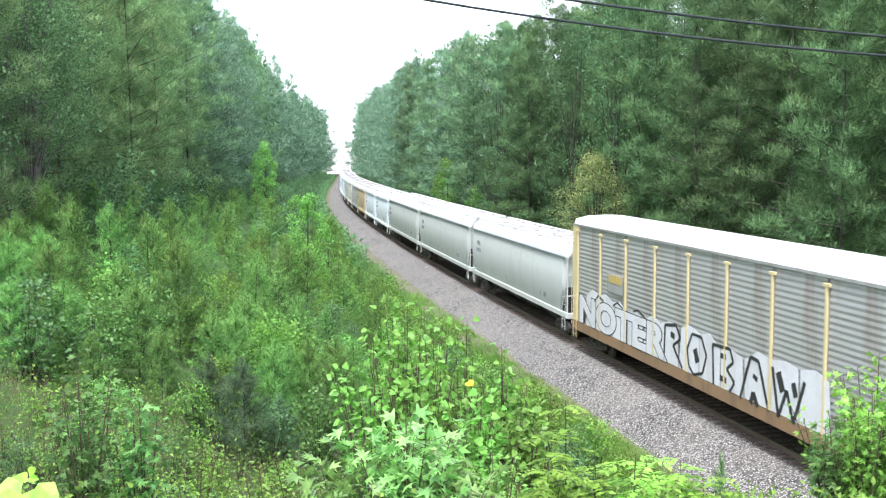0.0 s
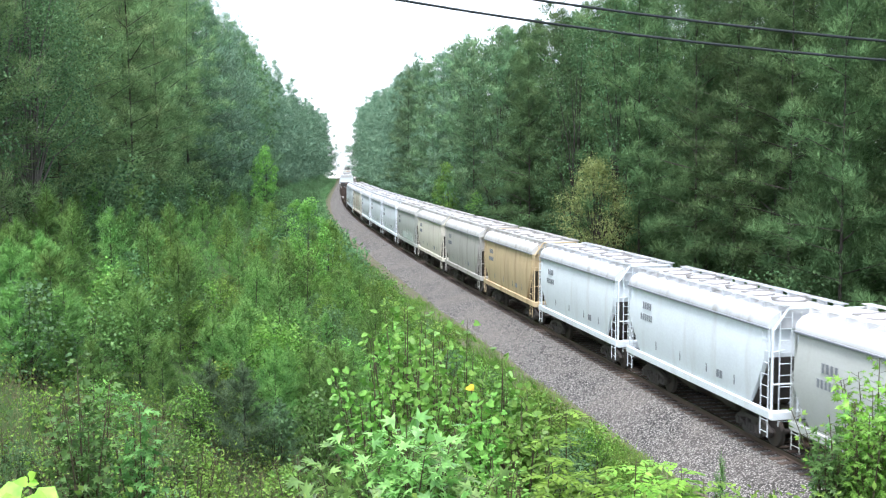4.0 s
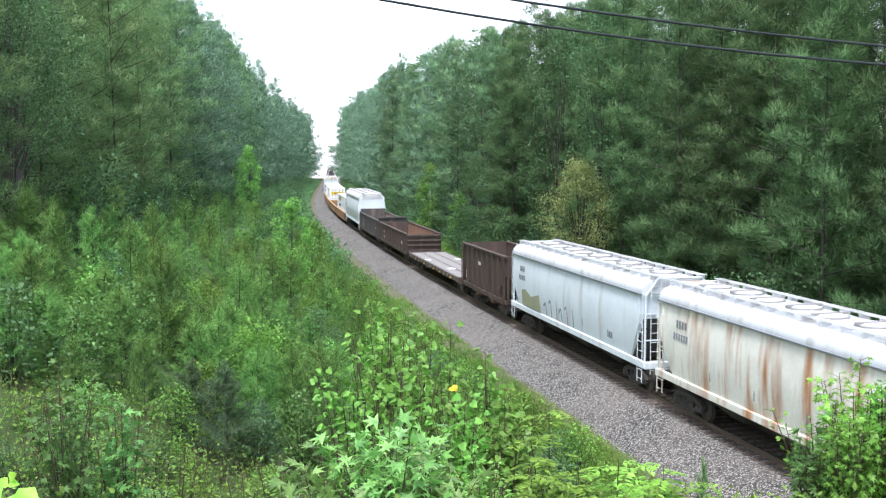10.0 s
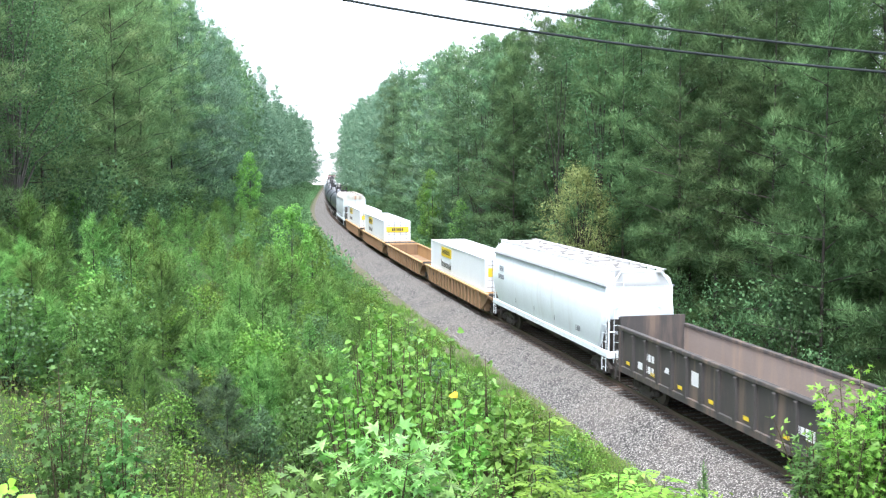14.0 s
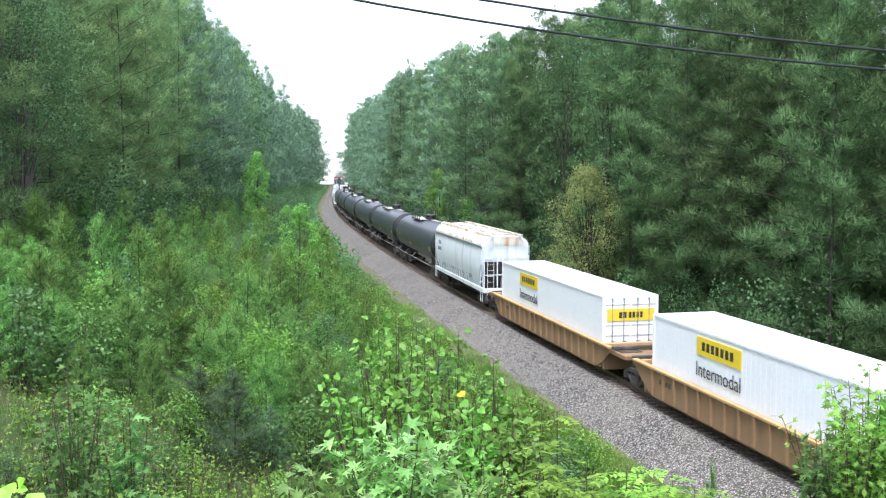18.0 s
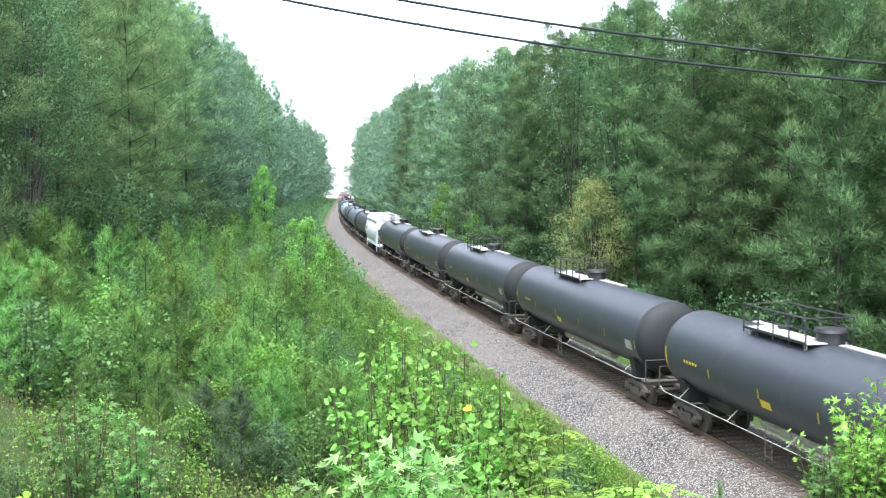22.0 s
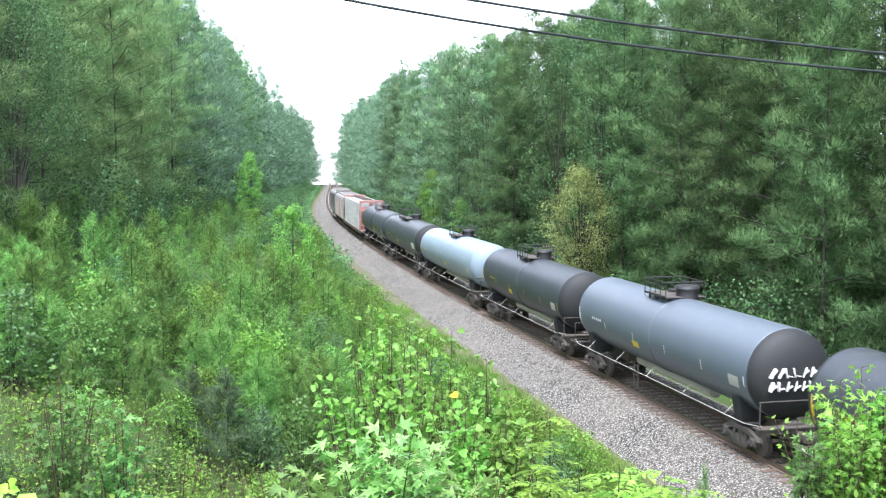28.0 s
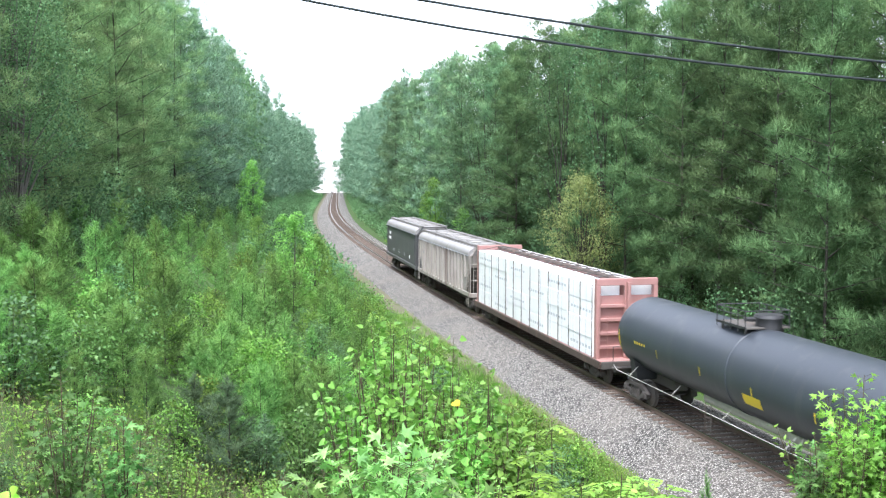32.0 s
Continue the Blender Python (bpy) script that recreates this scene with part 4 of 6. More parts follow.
def top_at(x, y, top):
    return top - float(ground(x, y))


# the plants close to the camera, on the slope below it: place and height of the tip
def close_plant(key, maker, x, y, top, name, label, category, group=""):
    H = top_at(x, y, top)
    wood, leaf = maker(H)
    ob = thing(name, label, category, group)
    part("stem", wood, "twig", ob)
    part("leaves", leaf, "gum", ob)
    ob.matrix_basis = stand(x, y, 1.0, R_.uniform(0, 360), sink=0.05)
    return ob


for i, (x, y, top) in enumerate(((-0.45, 8.24, 7.26), (-0.15, 8.6, 6.95), (-0.8, 8.3, 6.95))):
    close_plant(i, lambda H, i=i: sapling(300 + i, H, 12, 26, 0.7, 0.142, 0.072, "gum_pale", "star", 0.3, 0, 0.55), x, y, top, "sweetgum_sapling",
                "young sweetgum with glossy pale green star-shaped leaves", "sapling", "sweetgum saplings on the slope")
for i, (x, y, top) in enumerate(((-3.74, 10.2, 7.39), (-3.3, 10.6, 6.9), (-4.0, 11.2, 6.9), (3.95, 10.9, 6.45), (4.3, 11.3, 6.6))):
    close_plant(i, lambda H, i=i: sapling(310 + i, H, 8, 42, 0.36, 0.11, 0.055, "gum", "star", 0.4, 0, 0.3), x, y, top, "sweetgum_sapling",
                "leggy young sweetgum with star-shaped leaves", "sapling", "sweetgum saplings on the slope")
for i, (x, y, top) in enumerate(((1.04, 9.69, 7.04), (1.55, 9.0, 6.72), (2.1, 9.4, 6.55), (0.75, 9.1, 6.65), (1.8, 9.8, 6.4), (1.25, 9.3, 6.55), (2.3, 9.3, 6.45))):
    close_plant(i, lambda H, i=i: sapling(330 + i, H, 4, 11, 0.3, 0.105, 0.022, "sumac", "blade", 0.3, 7, 0.5), x, y, top, "sumac_sapling",
                "young sumac with drooping feathery yellow-green leaves", "sapling", "sumac saplings on the slope")
for i, (x, y, top) in enumerate(((4.75, 10.9, 7.3), (5.1, 10.9, 7.45), (4.45, 10.75, 6.95), (4.95, 10.5, 7.2), (5.3, 11.3, 7.5), (4.6, 11.3, 7.15), (4.2, 10.6, 6.7), (5.45, 10.9, 7.5))):
    close_plant(i, lambda H, i=i: sapling(450 + i, H, 13, 56, 0.42, 0.095, 0.045, "sumac" if i % 3 else "vine", "star", 0.5, 0, 0.3), x, y, top, "maple_sapling",
                "leafy young maple crowding the edge of the slope", "sapling", "maple saplings on the slope")
for i, (x, y, top) in enumerate(((-0.96, 19.8, 6.6), (-1.5, 18.7, 6.1), (-0.2, 19.7, 6.0), (0.4, 17.6, 5.4), (-0.6, 18.4, 5.8), (-1.2, 20.4, 6.2), (0.3, 19.0, 5.5), (1.2, 19.0, 5.1), (0.9, 20.5, 5.6), (0.2, 22.0, 6.0), (1.5, 20.2, 4.9), (-0.5, 21.5, 6.2))):
    ob = close_plant(i, lambda H, i=i: sapling(350 + i, H, 11, 26, 0.8, 0.15, 0.075, "vine", "heart", 0.7), x, y, top, "redbud_sapling",
                "young redbud hung with broad heart-shaped leaves", "sapling", "redbuds on the slope")
leaf = part("yellowed_leaf", leaf_mesh("yellowed_leaf", [leaf_faces(np.array([[0.2, 18.2, 5.3]]), np.array([[0.5, -0.6, -0.3]]), np.array([[0.1, -0.8, 0.6]]), [0.16], [0.085], "heart")], "yellow_leaf"), "yellow_leaf", ob, "single yellowed leaf")
leaf.matrix_basis = ob.matrix_basis.inverted()
for i, (x, y, top) in enumerate(((-1.7, 11.4, 6.1), (-3.4, 13.1, 5.7), (-4.1, 11.9, 6.1), (0.4, 9.6, 6.5), (-2.4, 13.0, 5.4), (-0.2, 11.5, 5.8), (0.9, 11.8, 5.6), (-4.6, 14.0, 5.9), (1.6, 13.2, 5.2), (2.4, 12.5, 5.3), (4.5, 11.0, 6.9), (4.9, 11.0, 7.0), (5.1, 11.4, 7.1), (4.25, 11.2, 6.7), (0.0, 14.5, 5.2), (-1.0, 14.8, 5.1), (1.0, 15.5, 4.6), (0.4, 13.0, 5.3))):
    close_plant(i, lambda H, i=i: sapling(370 + i, H, 14, 30, 0.8, 0.075, 0.02, "weed" if i % 3 else "lime", "blade", 0.2), x, y, top, "tall_weed",
                "tall weed with many small narrow leaves", "weed", "tall weeds on the slope")
x, y = 3.35, 13.07
H = top_at(x, y, 5.56)
plant("small_pine", lambda: young_pine(390, H, 30, 150, 0.15, 0.003, "young"), stand(x, y, 1.0, 0, 0.42), "young_pine", "slim young pine beside the ballast slope", "young pine", "young pines on the bank")
for x, y, size in ((-9.5, 25.0, 0.9), (-10.6, 27.0, 1.0), (-8.5, 27.6, 0.95), (-7.4, 25.8, 0.75), (-11.8, 29.5, 1.05), (-6.8, 28.8, 0.85), (-9.8, 30.4, 1.0), (-8.6, 24.2, 0.6), (-3.2, 25.6, 0.6), (-10.3, 23.8, 0.8)):
    i = R_.randrange(4)
    plant(("young", False, i), YOUNG_NEAR[i], stand(x, y, size, R_.uniform(0, 360), R_.uniform(1.0, 1.25)), "young_pine", "bright green young pine with long soft needles on the bank", "young pine", "young pines on the bank")
for x, y, size in ((-5.0, 24.0, 0.85), (-5.9, 24.6, 0.7), (-4.3, 24.9, 0.6)):
    plant("grey_pine", lambda: young_pine(398, 3.0, 46, 240, 0.2, 0.0045, "grey_needles"), stand(x, y, size, 50 * x, 1.25), "young_pine", "dense grey-green young pine in a hollow of the bank", "young pine", "young pines on the bank")
plant("round_bush", lambda: broad(395, 3.0, 0.05, 1.35, 34, 3400, 0.1, 0.042, "vine", stems=5), stand(-5.5, 31.3, 0.95), "round_bush", "rounded bright green bush among the young pines", "bush", "")

# broad bright leaves on a stem just below the camera
bright = thing("broad_leaved_shoot", "bright lime-green broad leaves on a thin shoot", "shoot")
foot = Vector((-1.5, 3.55, float(ground(-1.5, 3.55)) - 0.1))
tip = Vector((-1.475, 3.5, 8.215))
part("stem", Shape().bent([foot, foot.lerp(tip, 0.5) + Vector((0.05, 0.0, 0.0)), tip], 0.006, 6, 0.003), "twig", bright)
LEAF_AT = (((-1.48, 3.5, 8.14), (0.8, -0.45, -0.4), (0.1, -0.75, 0.65), 0.15, 0.085), ((-1.49, 3.5, 8.15), (-0.8, -0.35, -0.35), (-0.1, -0.75, 0.65), 0.17, 0.09),
           ((-1.485, 3.47, 8.165), (0.05, -0.5, -0.85), (0.0, -0.85, 0.5), 0.2, 0.1),
           ((-1.475, 3.5, 8.215), (0.5, -0.3, 0.35), (0.0, -0.9, 0.4), 0.045, 0.018), ((-1.475, 3.5, 8.2), (-0.7, -0.3, 0.1), (0.0, -0.9, 0.4), 0.05, 0.018), ((-1.475, 3.5, 8.2), (0.9, -0.2, -0.1), (0.0, -0.9, 0.4), 0.04, 0.016))
for c, d, n, ln, wd in LEAF_AT:
    part("leaf", leaf_mesh("leaf", [leaf_faces(np.array([c]), np.array([d]), np.array([n]), [ln], [wd], "heart")], "sunlit"), "sunlit", bright)

# two cables over the slope, hung from poles beyond the view
CABLE_ENDS = []
def cable(pts, r, n=8):
    sh = Shape()
    v = [(p.x, p.y + r * math.cos(2 * math.pi * i / n), p.z + r * math.sin(2 * math.pi * i / n)) for p in pts for i in range(n)]
    return sh.add(v, [(j * n + i, j * n + (i + 1) % n, j * n + n + (i + 1) % n, j * n + n + i) for j in range(len(pts) - 1) for i in range(n)])


for i, (c0, c1, c2) in enumerate(((11.37, -0.163, 0.0062), (11.11, -0.165, 0.0077))):
    pts = [Vector((x, 13.0, c0 + c1 * x + c2 * x * x)) for x in np.linspace(-30, 24, 60)]
    ob = new("overhead_cable", cable(pts, 0.0165).mesh("overhead_cable", M["cable"]))
    CABLE_ENDS.append((pts[0], pts[-1]))
    tagged(ob, "thick black overhead cable hung across the view", "cable", "overhead cables")

for k in (0, 1):
    p = CABLE_ENDS[0][k]
    gz = float(ground(p.x, p.y))
    pole = thing("utility_pole", "weathered wooden utility pole carrying two cables", "utility pole", "utility poles")
    part("pole", Shape().tube((p.x, p.y + 0.16, gz - 1.0), (p.x, p.y + 0.16, max(CABLE_ENDS[0][k].z, CABLE_ENDS[1][k].z) + 1.2), 0.16, 10, 0.11), "bark", pole)
    for q in CABLE_ENDS:
        part("insulator", Shape().tube((q[k].x, q[k].y - 0.02, q[k].z), (q[k].x, q[k].y + 0.1, q[k].z), 0.05, 8), "ink", pole)


# ---- the freight train: y runs to the rear of each car, z is height over the rail ----
TRAIN = "cars of the freight train"
MOVERS = []
RATE = 19.93


def couple(ob, front, rear, reach=None):
    """Notes where a car stands on the line at the start: from front to rear, in metres."""
    MOVERS.append((ob, (front + rear) / 2, reach or max(2.0, (rear - front) / 2 - 2.3)))
    return ob


WHEEL = Shape()
WHEEL.tube((-0.065, 0, 0), (0.03, 0, 0), 0.455, 20).tube((0.03, 0, 0), (0.065, 0, 0), 0.485, 20).tube((-0.11, 0, 0), (-0.065, 0, 0), 0.13, 10)
WHEEL_MESH = WHEEL.mesh("wheel", M["steel"], 40)
HUB_MESH = Shape().tube((-0.072, 0, 0), (-0.066, 0, 0), 0.40, 18).mesh("wheel_face", M["tread"], 40)
SIDE = Shape().slab([(-1.12, 0.52), (-0.95, 0.66), (-0.5, 0.8), (0.5, 0.8), (0.95, 0.66), (1.12, 0.52), (0.9, 0.52), (0.45, 0.66), (-0.45, 0.66), (-0.9, 0.52)], -0.07, 0.07)
SIDE.slab([(-0.72, 0.5), (-0.6, 0.5), (-0.34, 0.27), (0.34, 0.27), (0.6, 0.5), (0.72, 0.5), (0.42, 0.16), (-0.42, 0.16)], -0.06, 0.06)
for y in (-0.86, 0.86):
    SIDE.box(-0.1, 0.1, y - 0.17, y + 0.17, 0.32, 0.6, 0.03).tube((-0.14, y, 0.457), (-0.1, y, 0.457), 0.12, 10)
for y in (-0.36, 0.36):
    SIDE.box(-0.06, 0.06, y - 0.05, y + 0.05, 0.24, 0.7)
for y in (-0.2, 0.0, 0.2):
    SIDE.tube((0, y, 0.25), (0, y, 0.52), 0.085, 8)
SIDE_MESH = SIDE.mesh("side_frame", M["steel"])
BOLSTER_MESH = Shape().box(-1.05, 1.05, -0.2, 0.2, 0.45, 0.78, 0.04).tube((-0.7, -0.86, 0.457), (0.7, -0.86, 0.457), 0.08, 8).tube((-0.7, 0.86, 0.457), (0.7, 0.86, 0.457), 0.08, 8).mesh("truck", M["steel"])


def truck(car, y):
    t = part("truck", BOLSTER_MESH, "steel", car, "grimy steel truck")
    t.matrix_basis = pose(0, y, 0)
    for side in (-1, 1):
        f = part("side_frame", SIDE_MESH, "steel", t)
        f.matrix_basis = pose(side * 1.02, 0, 0)
        for dy in (-0.86, 0.86):
            w = part("wheel", WHEEL_MESH, "steel", t)
            w.matrix_basis = pose(side * 0.7525, dy, 0.457, 0, 0, 0 if side < 0 else 180)


COUPLER_MESH = Shape().box(-0.11, 0.11, -0.75, -0.05, 0.78, 0.98, 0.03).box(-0.18, 0.18, -0.2, 0.0, 0.72, 1.02, 0.05).box(-0.25, 0.25, -1.3, -0.75, 0.7, 1.05, 0.03).mesh("coupler", M["steel"])
HOSE_MESH = Shape().bent([Vector((0.3, -0.3, 0.8)), Vector((0.34, -0.1, 0.45)), Vector((0.2, 0.05, 0.4))], 0.03, 6).mesh("air_hose", M["ink"])


def running_gear(car, L, inset=2.3):
    h = L / 2
    for y in (-h + inset, h - inset):
        truck(car, y)
    for turn in (0, 180):
        c = part("coupler", COUPLER_MESH, "steel", car)
        c.matrix_basis = pose(0, h if turn == 0 else -h, 0, 0, 0, turn)
        c = part("air_hose", HOSE_MESH, "ink", car)
        c.matrix_basis = pose(0, h if turn == 0 else -h, 0, 0, 0, turn)


def ladder(x, y, z0, z1, w=0.42, axis="y"):
    sh = Shape()
    for k in (-w / 2, w / 2):
        a, b = ((x, y + k, z0), (x, y + k, z1)) if axis == "y" else ((x + k, y, z0), (x + k, y, z1))
        sh.tube(a, b, 0.017, 5)
    z = z0 + 0.15
    while z < z1:
        a, b = ((x, y - w / 2, z), (x, y + w / 2, z)) if axis == "y" else ((x - w / 2, y, z), (x + w / 2, y, z))
        sh.tube(a, b, 0.012, 5)
        z += 0.36
    return sh


def bars(sh, x, y, z, rows, n, w, hgt, gap, lean=0.0):
    """Rows of short plain bars that stand for writing on a car's side."""
    for r in range(rows):
        for i in range(n):
            y0 = y + i * (w + gap)
            z0 = z - r * (hgt + gap * 2)
            sh.slab([(y0, z0), (y0 + w, z0), (y0 + w + lean, z0 + hgt), (y0 + lean, z0 + hgt)], x - 0.006, x + 0.004)
    return sh


BARS = {}


def letter_bars(owner, x, y, z, n, w, hgt, gap, mat):
    """Single plain bars that stand for letters."""
    key = (w, hgt, mat)
    if key not in BARS:
        BARS[key] = Shape().box(-0.008, 0.008, 0, w, 0, hgt).mesh("letter_bar", M[mat])
    for i in range(n):
        part("letter_bar", BARS[key], mat, owner).matrix_basis = pose(x, y + i * (w + gap), z)


def covered_hopper(L, H, col, roof, label, bays=2, bulge=0.1, ribs=0, mark="faded", slope=3.0, seams=4, boards="grating", sill=None, hood=False, gutter=False):
    car = thing("covered_hopper", label, "rail car", TRAIN)
    h = L / 2
    ze = H - 0.6
    zs = [1.34, 1.55, 1.8, 2.1, 2.4, 2.7, 3.0, 3.3, ze]
    right = [(1.44 + bulge * math.sin(math.pi * (z - 1.34) / (ze - 1.34)), z) for z in zs]
    ring = right + [(-x, z) for x, z in reversed(right)]
    inset = lambda z: 0.72 * max(0.0, slope - z) ** 2 / (max(0.0, slope - z) + 0.35)
    end = lambda z: h - 0.85 - inset(z)
    n, st = len(ring), 7
    v = [(x, end(z) * (2 * j / (st - 1) - 1), z) for j in range(st) for x, z in ring]
    f = [(j * n + i, j * n + i + 1, j * n + n + i + 1, j * n + n + i) for j in range(st - 1) for i in range(n - 1) if i != len(zs) - 1]
    for j in (0, st - 1):
        f += [(j * n + i, j * n + i + 1, j * n + n - 2 - i, j * n + n - 1 - i) for i in range(len(zs) - 1)]
    f += [(j * n, j * n + n, j * n + 2 * n - 1, j * n + n - 1) for j in range(st - 1)]
    body = part("body", Shape().add(v, f), col, car, smooth=35)
    # seams of the side sheets
    sh = Shape()
    for i in range(1, seams):
        y = -h + L * i / seams
        for sx in (-1, 1):
            sh = Shape()
            pts = [(sx * (x + 0.006), z) for x, z in right]
            for (xa, za), (xb, zb) in zip(pts[:-1], pts[1:]):
                sh.add([(xa, y - 0.02, za), (xa, y + 0.02, za), (xb, y + 0.02, zb), (xb, y - 0.02, zb)], [(0, 1, 2, 3)])
            part("sheet_seam", sh, col, body)
    half_roof = [(1.5, ze - 0.03), (1.51, ze + 0.05), (1.45, ze + 0.24), (1.29, ze + 0.4), (1.05, H - 0.1), (0.6, H - 0.03)]
    ro = part("roof", Shape().prism(half_roof + [(0, H)] + [(-x, z) for x, z in reversed(half_roof)], -h + (0.84 if hood else 0.7), h - (0.84 if hood else 0.7)), roof, car, smooth=40)
    for sx in (-1, 1):
        # The gutter's shadow line is drawn by this strip's dark colour.
        sh = Shape().box(min(sx * 1.49, sx * 1.55), max(sx * 1.49, sx * 1.55), -h + 0.66, h - 0.66, ze - 0.06, ze + 0.0, 0.008)
        if gutter:
            sh.box(min(sx * 1.49, sx * 1.535), max(sx * 1.49, sx * 1.535), -h + 0.66, h - 0.66, ze + 0.05, ze + 0.075).box(min(sx * 1.48, sx * 1.525), max(sx * 1.48, sx * 1.525), -h + 0.66, h - 0.66, ze + 0.12, ze + 0.145)
        part("shaded_eave_gutter", sh, "faded", ro, "dark gutter strip painted as shadow under the roof's edge")
    k = max(4, int(L / 1.9))
    lid = Shape().tube((0, 0, H - 0.05), (0, 0, H + 0.05), 0.5, 14).tube((0, 0, H + 0.05), (0, 0, H + 0.09), 0.44, 14, 0.36)
    lid = lid.mesh("hatch", M[roof], 40)
    ring_ = Shape().tube((0, 0, H - 0.04), (0, 0, H + 0.035), 0.56, 14).mesh("hatch_rim", M[boards])
    clamp = Shape().box(-0.62, 0.62, -0.04, 0.04, H + 0.06, H + 0.12).mesh("clamp_bar", M[boards])
    for i in range(k):
        at = pose(0.12 * (-1) ** i, -h + 1.5 + (L - 3.0) * (i + 0.5) / k, 0)
        q = part("hatch", lid, roof, ro, "low round roof hatch")
        q.matrix_basis = at
        part("hatch_rim", ring_, boards, q, "dark rim round the hatch")
        part("clamp_bar", clamp, boards, q)
    for sx in (-1, 1):
        sh = Shape()
        for j in range(4):
            x = sx * (0.82 + 0.085 * j)
            sh.box(x - 0.022, x + 0.022, -h + 0.5, h - 0.5, H + 0.06, H + 0.085)
        for i in range(2 * k + 1):
            y = -h + 0.8 + (L - 1.6) * i / (2 * k)
            sh.box(min(sx * 0.78, sx * 1.12), max(sx * 0.78, sx * 1.12), y - 0.025, y + 0.025, H - 0.12, H + 0.06)
        part("running_board", sh, roof, ro, "grated roof walkway")
    for sx in (-1, 1):
        part("side_sill", Shape().box(min(sx * 1.38, sx * 1.52), max(sx * 1.38, sx * 1.52), -h + 0.5, h - 0.5, 1.13, 1.4, 0.025), sill or col, car)
    for i in range(bays):
        y = (L - 6.4) * ((i + 0.5) / bays - 0.5)
        w = (L - 6.4) / bays * 0.48
        v = [(-1.35, y - w, 1.22), (1.35, y - w, 1.22), (1.35, y + w, 1.22), (-1.35, y + w, 1.22), (-0.5, y - 0.35, 0.42), (0.5, y - 0.35, 0.42), (0.5, y + 0.35, 0.42), (-0.5, y + 0.35, 0.42)]
        part("hopper_bay", Shape().add(v, [(0, 1, 2, 3), (4, 5, 6, 7), (0, 1, 5, 4), (1, 2, 6, 5), (2, 3, 7, 6), (3, 0, 4, 7)]), "under", car, "grimy discharge hopper")
    part("center_sill", Shape().box(-0.25, 0.25, -h + 0.7, h - 0.7, 0.8, 1.2), "under", car)
    for e in (-1, 1):
        y = e * (h - 0.6)
        sh = Shape().box(-1.45, 1.45, y - 0.14, y + 0.14, 1.1, 1.36, 0.02)
        for x in (-1.4, -0.55, 0.55, 1.4):
            sh.box(x - 0.032, x + 0.032, y - 0.032, y + 0.032, 1.2, ze if abs(x) > 1 else 3.4)
        sh.tube((-1.4, y, ze - 0.1), (-0.9, y, H - 0.02), 0.04, 6).tube((1.4, y, ze - 0.1), (0.9, y, H - 0.02), 0.04, 6).tube((-0.9, y, H - 0.02), (0.9, y, H - 0.02), 0.04, 6)
        sh.tube((-1.4, y, 2.2), (1.4, y, 2.2), 0.03, 6).tube((-1.4, y, 3.2), (-0.55, e * (h - 1.0), 3.2), 0.03, 6).tube((1.4, y, 3.2), (0.55, e * (h - 1.0), 3.2), 0.03, 6)
        part("end_frame", sh, col, car, "open end frame of posts and bars")
        if slope > 2:
            # Dark sheet laid over the slope: soot, and the end's shade painted in.
            sh = Shape()
            levels = [1.25 + (slope - 1.25) * j / 5 for j in range(6)]
            v = [(x, e * (end(z) + d), z) for z in levels for d in (0.02, 0.035) for x in (-1.38, 1.38)]
            sh.add(v, [(4 * j + a, 4 * j + b, 4 * j + 4 + b, 4 * j + 4 + a) for j in range(5) for a, b in ((0, 1), (2, 3), (0, 2), (1, 3))] + [(0, 1, 3, 2), (20, 21, 23, 22)])
            part("slope_sheet", sh, "under", car, "slope sheet under the end, dark with soot and painted shade", smooth=40)
        if hood:
            part("end_panel", Shape().prism([(-1.4, 2.9), (1.4, 2.9), (1.4, ze), (1.2, H - 0.12), (0.8, H - 0.03), (-0.8, H - 0.03), (-1.2, H - 0.12), (-1.4, ze)], e * (h - 0.95) - 0.03, e * (h - 0.95) + 0.03), col, car, "arched upper end panel")
        part("bolster_web", Shape().slab([(e * (h - 3.0), 1.22), (e * (h - 1.2), 1.22), (e * (h - 1.2), 2.9)], -0.06, 0.06), col, car)
        for sx in (-1, 1):
            part("ladder", ladder(sx * 1.5, e * (h - 0.85), 0.55, ze if bulge < 0.15 else 2.9, 0.44), col, car)
        part("end_ladder", ladder(-1.0, e * (h - 0.52), 0.9, H - 0.1, 0.4, "x"), col, car)
    part("brake_wheel", Shape().tube((0.75, -h + 0.42, 2.4), (0.75, -h + 0.46, 2.4), 0.28, 14), "under", car)
    if ribs:
        sh = Shape()
        for i in range(ribs):
            y = (L - 2.2) * ((i + 0.5) / ribs - 0.5)
            z0 = 1.25 + max(0.0, abs(y) - (h - 2.7)) * 1.0
            for sx in (-1, 1):
                sh.box(min(sx * 1.42, sx * 1.6), max(sx * 1.42, sx * 1.6), y - 0.06, y + 0.06, z0, ze - 0.02)
        part("side_ribs", sh, col, body, "upright ribs along both sides")
    for side in (-1, 1):
        x = side * (1.452 + bulge * 0.98)
        letter_bars(body, x, h - 3.0, 3.2, 4, 0.11, 0.27, 0.1, mark)
        letter_bars(body, x, h - 3.1, 2.75, 6, 0.1, 0.25, 0.09, mark)
        x = side * (1.448 + bulge * math.sin(math.pi * 0.55 / (ze - 1.34)))
        letter_bars(body, x, -h + 3.6, 1.76, 2, 0.17, 0.26, 0.05, mark)
        for y in (-0.28 * L, -0.12 * L, 0.05 * L, 0.22 * L):
            letter_bars(body, x, y, 1.76, 1, 0.05, 0.32, 0.05, mark)
    running_gear(car, L)
    return car


